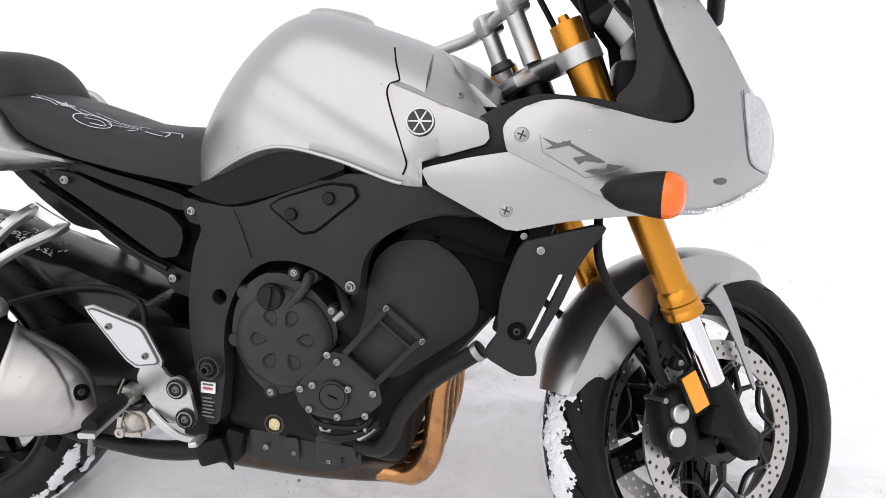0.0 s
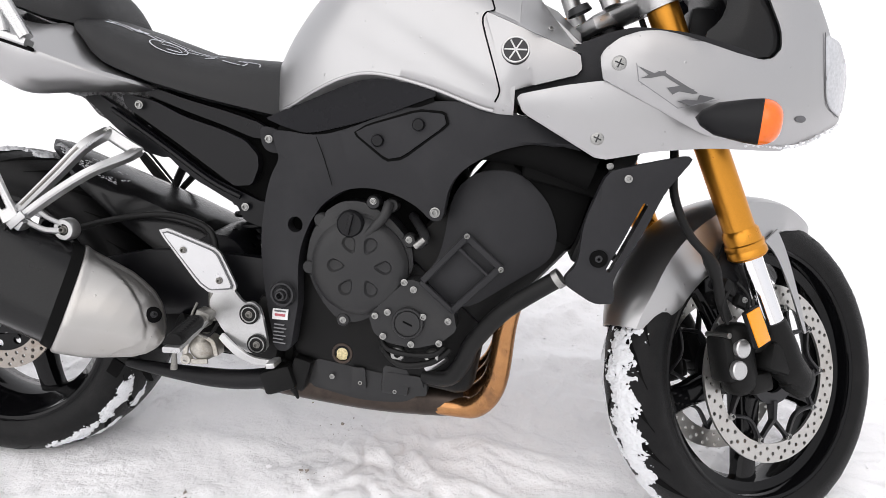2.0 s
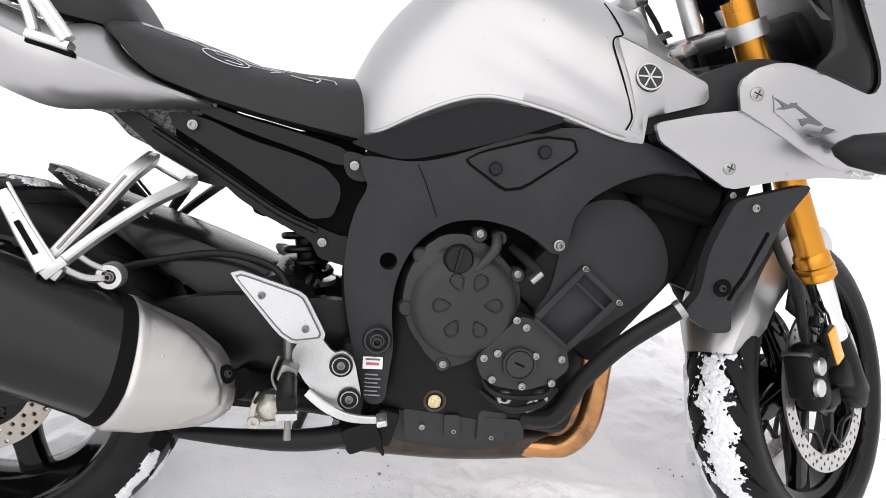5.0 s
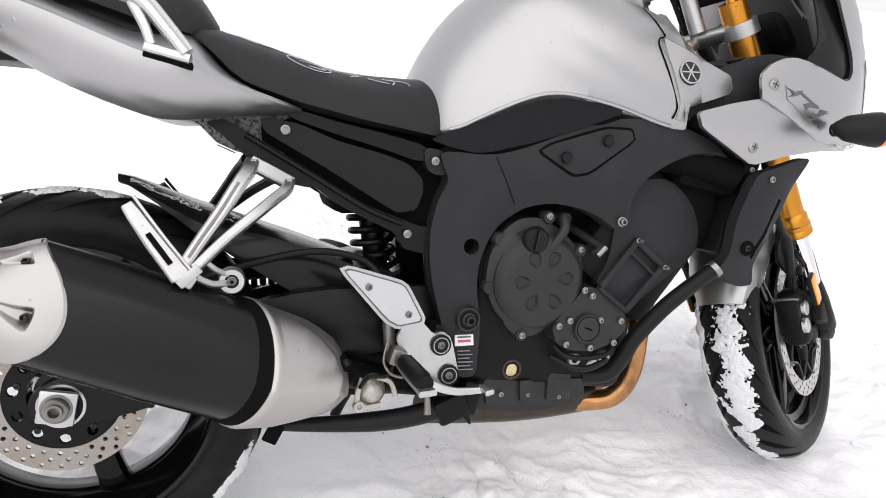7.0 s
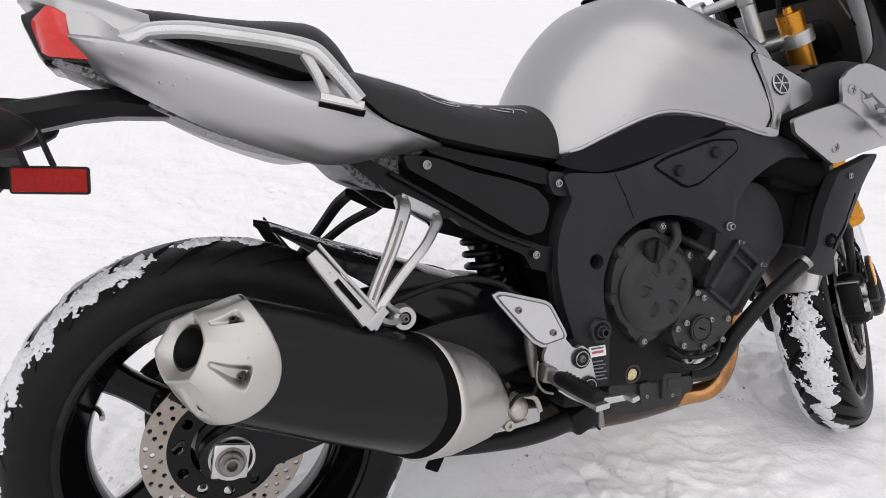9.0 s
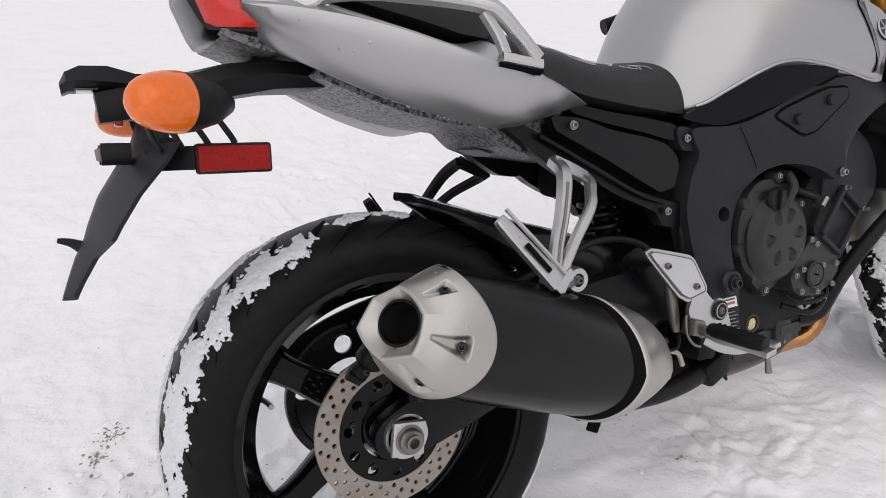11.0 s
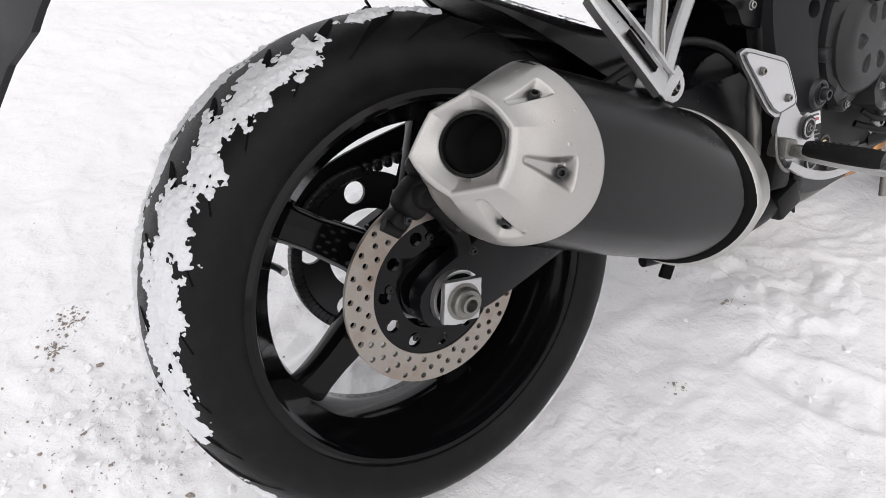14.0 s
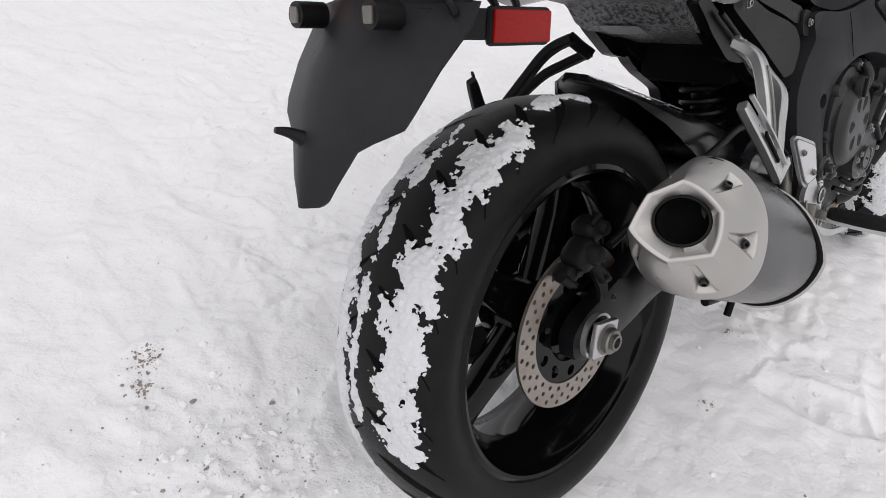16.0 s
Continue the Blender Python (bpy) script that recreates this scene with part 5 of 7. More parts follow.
def tank_ring(x, n=121):
    top, low, w = eased(x, TANK_TOP), eased(x, TANK_LOW), eased(x, TANK_W)
    e = 2.15 + 0.8 * soft_step((x - 0.6) / 0.3)
    grow = soft_step((x - 0.62) / 0.16)
    out = []
    for k in range(n):
        a = math.pi * k / (n - 1)
        c, s = math.cos(a), math.sin(a)
        y = math.copysign(abs(c) ** (2 / e), c) * w
        z = low + (top - low) * max(0.0, s) ** (2 / e)
        # flank: a crease runs down and forward from the crest; below it the side is hollowed
        d = 0.985 - 0.60 * (x - 0.655) - z
        y *= 1 - 0.048 * grow * soft_step(d / 0.055) * math.exp(-max(0.0, d) / 0.085)
        # second, softer fold lower down
        d = 0.905 - 0.48 * (x - 0.66) - z
        y *= 1 - 0.030 * grow * soft_step(d / 0.05) * math.exp(-max(0.0, d) / 0.06)
        out.append((x, -y, z))
    return out


def tank_side(x, z):
    """The right flank's y at a place along and up the tank."""
    ring = tank_ring(max(0.56, min(0.988, x)), 61)[:31]
    return float(np.interp(z, [p[2] for p in ring], [p[1] for p in ring]))


rings = []
for k in range(101):
    ring = tank_ring(0.557 + 0.433 * (k / 100))
    inner = [(p[0], p[1] * 0.9, p[2] - 0.012) for p in (ring[0], ring[-1])]
    rings.append(ring + [inner[1], inner[0]])
tank = part("fuel_tank", loft(rings), SILVER, bike, "silver metallic fuel tank with sculpted flanks and water drops", sharp=60)
for sgn in (1, -1):
    part("tank_lip", tube([(x, sgn * (tank_ring(x)[0][1] - 0.001), eased(x, TANK_LOW) + 0.001) for x in [0.60 + 0.36 * q / 24 for q in range(25)]], 0.0032, 10, 2), SILVER, tank)
part("filler_cap", lathe([(0, 0.012), (0.045, 0.012), (0.055, 0.008), (0.06, 0)], 40, centre=(0.80, 0, 1.012), axis=(0.15, 0, 1)), ALLOY, tank)

pad_y = lambda x, z: -(0.142 + 0.30 * min(0.28, max(0, x - 0.585))) - 0.004
PAD = [(0.566, 0.716), (0.585, 0.724), (0.652, 0.753), (0.727, 0.782), (0.773, 0.789), (0.815, 0.783), (0.880, 0.766), (0.806, 0.738), (0.74, 0.716), (0.669, 0.698), (0.64, 0.695), (0.60, 0.704)]
pad_bm = plate(PAD, pad_y, 0.04, 0.009, 1, 0.05, q=0.15)
# Near-black sheet set back behind the pad paints the shade along its groove
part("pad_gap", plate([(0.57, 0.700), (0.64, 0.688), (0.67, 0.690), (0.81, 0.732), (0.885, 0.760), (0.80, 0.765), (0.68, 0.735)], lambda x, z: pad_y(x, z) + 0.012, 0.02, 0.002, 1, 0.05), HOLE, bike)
part("knee_pad", mirrored(pad_bm), PLASTIC, bike)
part("knee_pad", pad_bm, SATIN, bike, "black knee pad below the tank")


# tank side cover with the round badge
def cover_y(x, z):
    """The upright face of the side cover ahead of the tank, turning inwards towards its tip."""
    return tank_side(0.955, min(z, 0.86)) - 0.0050 + 0.10 * max(0.0, 0.955 - x) + 0.13 * max(0.0, x - 0.985)


def badge_y(x, z):
    """The same face and, above a slanting crease, a bevel that leans inwards."""
    above = max(0.0, z - (0.8874 - 0.384 * (x - 0.9415)))
    return cover_y(x, z) + 0.105 * (1 - math.exp(-2.4 * above / 0.105))



BADGE = [(0.9395, 0.884), (0.9415, 0.8870), (0.985, 0.8703), (1.03, 0.8530), (1.082, 0.8330), (1.086, 0.812), (1.079, 0.8025), (1.03, 0.788), (0.983, 0.774), (0.986, 0.750), (0.966, 0.757), (0.9715, 0.772), (0.9705, 0.786), (0.9555, 0.838)]
BEVEL = [(0.9425, 0.8872), (0.962, 0.8935), (0.978, 0.897), (0.976, 0.935), (0.986, 0.944), (1.003, 0.943), (1.032, 0.908), (1.057, 0.876), (1.080, 0.846), (1.0825, 0.8335), (1.03, 0.8536), (0.985, 0.8709)]
SEAM = [(0.934, 0.944), (0.942, 0.920), (0.950, 0.898), (0.9505, 0.893), (0.9455, 0.8905), (0.938, 0.8875), (0.9345, 0.878), (0.938, 0.862), (0.949, 0.830), (0.965, 0.783), (0.9665, 0.770), (0.961, 0.757)]
bm, bevel_bm = plate(BADGE, cover_y, 0.012, 0.0015, 1, 0.03, q=0.10), plate(BEVEL, badge_y, 0.010, 0.0015, 1, 0.012, q=0.08)
part("cover_bevel", mirrored(bevel_bm), SILVER, part("tank_cover", mirrored(bm), SILVER, bike))
tc = part("tank_cover", bm, SILVER, bike, "silver side cover in front of the tank")
part("cover_bevel", bevel_bm, SILVER, tc)
part("tank_seam", tube([(x, tank_side(x, z) - 0.0008, z) for x, z in SEAM], 0.0013, 8, 5), HOLE, bike, "dark seam in front of the tank")
EC = Vector((0.987, badge_y(0.987, 0.8335) - 0.0005, 0.8335))
tilt = Vector((0, -1, 0.30)).normalized()
badge = part("badge", lathe([(0, 0.0012), (0.0185, 0.0012), (0.0205, 0.0012), (0.021, 0.0), (0.021, -0.006)], 48, centre=EC, axis=tilt), DARKBOLT, bike, "round dark badge with a bright rim")
part("badge_rim", lathe([(0.0178, 0.0010), (0.0182, 0.0022), (0.0200, 0.0022), (0.0208, 0.0006)], 48, centre=EC, axis=tilt), ALLOY, badge)
for k in range(6):
    a = radians(30 + 60 * k)
    turn = Vector((0, -1, 0)).rotation_difference(tilt).to_matrix().to_4x4()
    b = block((0, -0.0017, 0.0085), (0.0024, 0.0010, 0.0165), (0, 0, 0), 0.0003, 1)
    part("badge_spoke", moved(b, Matrix.Translation(EC) @ turn @ Matrix.Rotation(a, 4, "Y")), ALLOY, badge)


bolt((1.037, badge_y(1.037, 0.873), 0.873), 0.0064, BOLT, tc, d=(0.3, -1, 0.5))
part("tank_nose", loft([[(x, y, lerp_at(x, [(0.95, 0.968), (1.03, 0.945), (1.09, 0.90)]) - 2.2 * y * y - dz) for y in (-0.13, -0.07, 0.0, 0.07, 0.13)] + [(x, y, 0.86) for y in (0.13, -0.13)] for x, dz in ((0.95, 0.006), (1.0, 0.0), (1.05, 0.0), (1.09, 0.004))]), SILVER, bike)

# --- seats ---
def seat_loft(top, low, wid, x0, x1, n=26, e=2.6):
    rings = []
    for k in range(n + 1):
        x = x0 + (x1 - x0) * k / n
        t, l, w = lerp_at(x, top), lerp_at(x, low), lerp_at(x, wid)
        ring = []
        for q in range(25):
            a = math.pi * q / 24
            c, s = math.cos(a), math.sin(a)
            ring.append((x, -math.copysign(abs(c) ** (2 / e), c) * w, l + (t - l) * max(0, s) ** (2 / e)))
        ring += [(x, w * 0.85, l - 0.006), (x, -w * 0.85, l - 0.006)]
        rings.append(ring)
    return loft(rings)


SEAT_TOP = [(0.188, 0.866), (0.198, 0.876), (0.215, 0.883), (0.242, 0.882), (0.297, 0.868), (0.36, 0.849), (0.42, 0.830), (0.486, 0.824), (0.56, 0.822), (0.59, 0.826)]
SEAT_LOW = [(0.188, 0.862), (0.205, 0.858), (0.218, 0.850), (0.235, 0.834), (0.253, 0.814), (0.275, 0.797), (0.30, 0.787), (0.358, 0.768), (0.451, 0.746), (0.59, 0.720)]
SEAT_W = [(0.188, 0.080), (0.198, 0.108), (0.215, 0.128), (0.25, 0.140), (0.33, 0.146), (0.45, 0.140), (0.55, 0.130), (0.59, 0.124)]
seat = part("rider_seat", seat_loft(SEAT_TOP, SEAT_LOW, SEAT_W, 0.188, 0.588, 60), VINYL, bike, "black vinyl rider seat with frosty scrawls", sharp=60)


def seat_side(x, up):
    """A point on the seat's right flank; up from 0 (lower edge) to 1 (crest)."""
    t, l, w = lerp_at(x, SEAT_TOP), lerp_at(x, SEAT_LOW), lerp_at(x, SEAT_W)
    a = math.pi / 2 * up
    return Vector((x, -math.cos(a) ** (2 / 2.6) * w, l + (t - l) * math.sin(a) ** (2 / 2.6) + 0.0012))


def scrawl(run, r=0.0010):
    part("frost_scrawl", tube([seat_side(x, u) for x, u in run], r, 6, 4, flat=0.5), FROST, seat)


scrawl([(0.235, 0.72), (0.262, 0.66), (0.25, 0.60), (0.275, 0.66), (0.30, 0.62)])
scrawl([(0.215, 0.74), (0.27, 0.71), (0.33, 0.66), (0.36, 0.60)])
scrawl([(0.375 + 0.034 * math.cos(a), 0.55 + 0.11 * math.sin(a)) for a in [0.4 * k for k in range(17)]])
scrawl([(0.36, 0.56), (0.385, 0.60), (0.40, 0.53), (0.375, 0.50)])
scrawl([(0.47, 0.58), (0.49, 0.54), (0.505, 0.52)], 0.0013)
scrawl([(0.495, 0.62), (0.515, 0.58), (0.51, 0.50)])
scrawl([(0.300, 0.74), (0.315, 0.66), (0.29, 0.68), (0.325, 0.71), (0.305, 0.64)])
scrawl([(0.335, 0.70), (0.40, 0.66), (0.46, 0.62)], 0.0007)
scrawl([(0.36, 0.74), (0.42, 0.70), (0.47, 0.68)], 0.0007)
scrawl([(0.40, 0.58), (0.43, 0.62), (0.455, 0.60), (0.44, 0.55)], 0.0008)
scrawl([(0.505, 0.62), (0.535, 0.59), (0.54, 0.52)])

P_TOP = [(-0.13, 0.965), (-0.10, 0.972), (-0.03, 0.967), (0.03, 0.961), (0.09, 0.958), (0.147, 0.959), (0.178, 0.957), (0.195, 0.951), (0.212, 0.938), (0.230, 0.912), (0.2436, 0.886)]
P_LOW = [(-0.13, 0.955), (-0.017, 0.925), (0.075, 0.897), (0.152, 0.872), (0.21, 0.862), (0.23, 0.868)]
P_W = [(-0.13, 0.06), (-0.10, 0.095), (0.0, 0.118), (0.12, 0.125), (0.19, 0.120), (0.22, 0.105), (0.2436, 0.080)]
part("pillion_seat", seat_loft(P_TOP, P_LOW, P_W, -0.13, 0.2425, 44), VINYL, bike, "black vinyl pillion seat", sharp=60)

# --- tail ---
T_TOP = [(-0.143, 0.918), (-0.103, 0.912), (-0.057, 0.900), (-0.011, 0.886), (0.036, 0.868), (0.084, 0.847), (0.141, 0.823), (0.205, 0.805), (0.264, 0.784), (0.360, 0.756)]
T_LOW = [(-0.143, 0.914), (-0.119, 0.872), (-0.079, 0.849), (-0.037, 0.823), (0.008, 0.797), (0.060, 0.772), (0.102, 0.755), (0.150, 0.738), (0.182, 0.735), (0.234, 0.741), (0.300, 0.747), (0.345, 0.751), (0.360, 0.754)]
T_W = [(-0.143, 0.122), (-0.05, 0.165), (0.05, 0.200), (0.12, 0.217), (0.17, 0.223), (0.20, 0.222), (0.27, 0.198), (0.32, 0.165), (0.36, 0.138)]
T_DECK = [(-0.143, 0.952), (-0.10, 0.950), (-0.07, 0.930), (0.034, 0.892), (0.12, 0.862), (0.155, 0.858), (0.178, 0.862), (0.20, 0.864), (0.217, 0.852), (0.24, 0.818), (0.28, 0.790), (0.36, 0.759)]
for sgn, nm in ((-1, "tail_cowl"), (1, "tail_cowl")):
    rings = []
    for k in range(65):
        x = -0.142 + 0.501 * k / 64
        t, l, w, d = (eased(x, v, 0.018) for v in (T_TOP, T_LOW, T_W, T_DECK))
        h = t - l
        inner = min(0.118, w - 0.012)
        ring = [(inner, d), (inner + 0.4 * (w - inner), d - 0.3 * (d - t)), (w - 0.006, t + 0.004), (w - 0.001, t), (w, t - 0.10 * h), (w - 0.004, t - 0.35 * h),
                (w - 0.012, t - 0.62 * h), (w - 0.030, l + 0.12 * h), (w - 0.045, l), (w - 0.065, l + 0.004), (inner - 0.03, l + 0.02), (inner - 0.03, d - 0.012)]
        rings.append([(x, sgn * y, z) for y, z in ring])
    ob = part(nm, loft(rings), SILVER, bike, "silver tail cowl beaded with water" if sgn < 0 else "", sharp=32)
light_w = [(-0.205, 0.040), (-0.186, 0.074), (-0.165, 0.094), (-0.14, 0.110), (-0.10, 0.128)]
hump = seat_loft([(-0.203, 0.986), (-0.19, 0.989), (-0.15, 0.988), (-0.10, 0.979), (-0.045, 0.957)], [(-0.203, 0.980), (-0.155, 0.958), (-0.103, 0.917), (-0.045, 0.894)], [(-0.203, 0.045), (-0.19, 0.066), (-0.15, 0.102), (-0.10, 0.128), (-0.045, 0.150)], -0.203, -0.045, 24, 3.2)
part("tail_hump", hump, SILVER, bike, "silver tail hump behind the pillion seat")
lens_bm = plate([(-0.189, 0.945), (-0.164, 0.963), (-0.145, 0.957), (-0.101, 0.922), (-0.105, 0.888), (-0.178, 0.899)], lambda x, z: -lerp_at(x, light_w), 0.06, 0.006, 1, 0.015, q=0.12)
core = seat_loft([(-0.199, 0.959), (-0.180, 0.972), (-0.15, 0.966), (-0.10, 0.930)], [(-0.199, 0.948), (-0.181, 0.896), (-0.10, 0.884)], [(-0.199, 0.056), (-0.170, 0.082), (-0.10, 0.110)], -0.199, -0.10, 14, 4.0)
tail_lamp = part("tail_light", core, GLOSS, bike, "red wedge-shaped tail light in a black housing")
part("lens", mirrored(lens_bm), RED, tail_lamp, "red lens")
part("lens", lens_bm, RED, tail_lamp, "red lens")
part("lamp_underside", plate([(-0.182, 0.896), (-0.10, 0.892), (-0.085, 0.862), (-0.119, 0.866)], -0.092, 0.184, 0.004, 1), FROSTED, tail_lamp, "black underside crusted with frost")

def frost_along(parent, run, count, spread, size, seed):
    """Frozen drops and frost crumbs hanging along an edge."""
    rnd = random.Random(seed)
    pts = catmull(run, 12)
    bm = bmesh.new()
    for _ in range(count):
        p = pts[rnd.randrange(len(pts))] + Vector((rnd.gauss(0, spread), rnd.gauss(0, spread * 0.7), rnd.gauss(0, spread * 0.6)))
        bmesh.ops.create_icosphere(bm, subdivisions=1, radius=size * rnd.uniform(0.4, 1.0), matrix=Matrix.Translation(p) @ Matrix.Diagonal((1.2, 1, rnd.uniform(0.7, 1.4), 1)))
    tagged(part("frost_crumb", bm, CAKE, parent, "frozen drops and frost"), kind="stuff")


frost_along(bike, [(x, -(eased(x, T_W) - 0.050), eased(x, T_LOW) + 0.001) for x in (0.02, 0.07, 0.12, 0.16, 0.20)], 60, 0.0014, 0.0013, 3)

# grab rails: flat cast bars ending in a three-cornered foot
for sgn in (-1, 1):
    run = [(-0.090, sgn * 0.128, 0.911), (-0.066, sgn * 0.140, 0.914), (-0.045, sgn * 0.150, 0.921), (0.0, sgn * 0.169, 0.920), (0.043, sgn * 0.185, 0.913), (0.10, sgn * 0.204, 0.902), (0.135, sgn * 0.214, 0.893), (0.154, sgn * 0.219, 0.883), (0.178, sgn * 0.224, 0.853), (0.202, sgn * 0.229, 0.821)]
    g = part("grab_rail", flatbar(run, [(0, 0.026), (0.2, 0.020), (0.7, 0.021), (1, 0.019)], 0.016, (0, sgn, 0.45), 6, ridge=0.0015), ALLOY, bike, "cast silver alloy grab rail")
    part("rail_leg", flatbar([(0.136, sgn * 0.213, 0.884), (0.150, sgn * 0.218, 0.856), (0.158, sgn * 0.221, 0.830)], 0.013, 0.014, (0, sgn, 0.3)), ALLOY, g)
    part("rail_foot", flatbar([(0.150, sgn * 0.221, 0.826), (0.178, sgn * 0.225, 0.819), (0.206, sgn * 0.229, 0.812)], 0.013, 0.018, (0, sgn, 0.3)), ALLOY, g)
    # Near-black strip under the foot paints the shade where it meets the cowl
    part("foot_gap", flatbar([(0.148, sgn * 0.219, 0.818), (0.178, sgn * 0.223, 0.811), (0.208, sgn * 0.227, 0.804)], 0.006, 0.012, (0, sgn, 0.3)), HOLE, g)

# rear fender with plate bracket
fend = loft([[(x, -w, z - 0.012), (x, -w * 0.85, z + 0.006), (x, 0, z + 0.012), (x, w * 0.85, z + 0.006), (x, w, z - 0.012), (x, w * 0.8, z - h), (x, -w * 0.8, z - h)] for x, z, w, h in
             ((0.05, 0.806, 0.085, 0.02), (-0.03, 0.840, 0.075, 0.022), (-0.10, 0.853, 0.064, 0.032), (-0.15, 0.851, 0.052, 0.034), (-0.20, 0.843, 0.045, 0.036), (-0.26, 0.836, 0.040, 0.036), (-0.315, 0.828, 0.034, 0.03))])
mud = part("rear_fender", fend, PLASTIC, bike, "long black plastic rear fender")
flap = []
# sections down the flap: (x, z, right edge, left edge, how far the edges fold forward)
for x, z, yr, yl, d in ((-0.262, 0.824, -0.058, 0.052, 0.022), (-0.276, 0.790, -0.066, 0.060, 0.030), (-0.284, 0.772, -0.074, 0.064, 0.034), (-0.290, 0.765, -0.138, 0.106, 0.045), (-0.306, 0.745, -0.142, 0.104, 0.045), (-0.334, 0.710, -0.134, 0.090, 0.038), (-0.352, 0.676, -0.126, 0.078, 0.030), (-0.358, 0.662, -0.120, 0.070, 0.027), (-0.366, 0.648, -0.088, 0.044, 0.022), (-0.372, 0.640, -0.074, 0.030, 0.020), (-0.386, 0.612, -0.065, 0.004, 0.014), (-0.393, 0.597, -0.060, -0.014, 0.012), (-0.395, 0.592, -0.053, -0.022, 0.012)):
    c, h = (yr + yl) / 2, (yl - yr) / 2
    flap.append([(x, c, z), (x + 0.12 * d, c - h * 0.30, z), (x + d, c - h, z), (x + d + 0.006, c - h * 0.98, z), (x + 0.12 * d + 0.010, c - h * 0.28, z), (x + 0.010, c, z), (x + 0.12 * d + 0.010, c + h * 0.28, z), (x + d + 0.006, c + h * 0.98, z), (x + d, c + h, z), (x + 0.12 * d, c + h * 0.30, z)])
part("mud_flap", loft(flap), CHARCOAL, mud, "black tapered mud flap", sharp=28)
part("flap_spike", tube([(-0.362, -0.006, 0.648), (-0.374, -0.003, 0.656), (-0.388, -0.001, 0.661)], [(0, 0.009), (0.4, 0.006), (1, 0.003)], 10), PLASTIC, mud)
part("plate_light", loft([[(x, -w, z), (x, -w * 0.7, z + h), (x, w * 0.7, z + h), (x, w, z), (x, w * 0.6, z - 0.010), (x, -w * 0.6, z - 0.010)] for x, z, w, h in
      ((-0.21, 0.840, 0.03, 0.010), (-0.265, 0.840, 0.037, 0.014), (-0.295, 0.845, 0.041, 0.020), (-0.325, 0.849, 0.042, 0.018), (-0.342, 0.849, 0.038, 0.012), (-0.350, 0.846, 0.028, 0.003))]), PLASTIC, mud, "black number plate lamp housing")
part("lamp_window", block((-0.322, -0.004, 0.8395), (0.026, 0.050, 0.003), (0, 5, 0), 0.001), SMOKE, mud, "dark lamp window")
for y in (0.042, -0.078):
    part("plate_stud", tube([(-0.290, y, 0.757), (-0.322, y, 0.760)], 0.013, 16, smooth=False), PLASTIC, mud)
    part("stud_clip", block((-0.323, y, 0.760), (0.006, 0.012, 0.016), (0, 0, 0), 0.002), CASTING, mud)
part("plate_reflector", block((-0.290, 0.012, 0.811), (0.010, 0.05, 0.036), (0, 12, 0), 0.002), RED, mud, "red reflector above the mud flap")

# rear indicators
def indicator(name, c, d, length, r, split, mat_lens, label):
    """A drop-shaped lamp: dark pointed body and amber lens; d points from the body's tip to the lens end."""
    d = Vector(d).normalized()
    prof_body = [(0.0, 0.0), (r * 0.35, 0.07 * length), (r * 0.72, 0.25 * length), (r * 0.95, split * length * 0.8), (r, split * length)]
    prof_lens = [(r * max(0.0, math.cos(math.pi / 2 * k / 8)) ** 0.7, length * (split + (1 - split) * math.sin(math.pi / 2 * k / 8))) for k in range(8)] + [(0, length)]
    ob = part(name, lathe(prof_body, 28, centre=c, axis=d), PLASTIC, bike, label)
    part("lens", lathe(prof_lens, 28, centre=c, axis=d), mat_lens, ob, "amber lens")
    return ob


sig = indicator("rear_indicator", (-0.183, -0.178, 0.7985), (-0.80, -0.58, 0.05), 0.135, 0.0315, 0.60, ORANGE, "black rear indicator with amber lens")
part("indicator_stem", tube([(-0.236, -0.210, 0.802), (-0.255, -0.10, 0.812), (-0.27, 0.0, 0.82)], 0.011, 12), PLASTIC, sig)
sig = indicator("rear_indicator", (-0.190, 0.110, 0.812), (-0.88, 0.30, 0.0), 0.130, 0.0315, 0.60, ORANGE, "black rear indicator with amber lens")
part("indicator_stem", tube([(-0.25, 0.13, 0.812), (-0.26, 0.06, 0.816), (-0.27, 0.0, 0.82)], 0.011, 12), PLASTIC, sig)
refl = part("side_reflector", block((-0.183, -0.131, 0.739), (0.090, 0.008, 0.036), (0, 5, 0), 0.004), PLASTIC, bike, "red side reflector on a black bracket")
part("reflector_lens", block((-0.183, -0.1365, 0.739), (0.083, 0.004, 0.030), (0, 5, 0), 0.0015), REDREFL, refl, "red reflector lens")
part("reflector_arm", flatbar([(-0.222, -0.128, 0.744), (-0.246, -0.112, 0.746), (-0.275, -0.090, 0.748)], 0.028, 0.006, (-0.7, -0.7, 0)), PLASTIC, refl)
for x0, x1 in ((-0.178, -0.196), (-0.208, -0.226), (-0.238, -0.252), (-0.262, -0.272)):
    part("reflector_strut", tube([(x0, -0.125, 0.756), (x0 - 0.004, -0.120, 0.768), (x1, -0.085, 0.806)], 0.0038, 8), PLASTIC, refl)

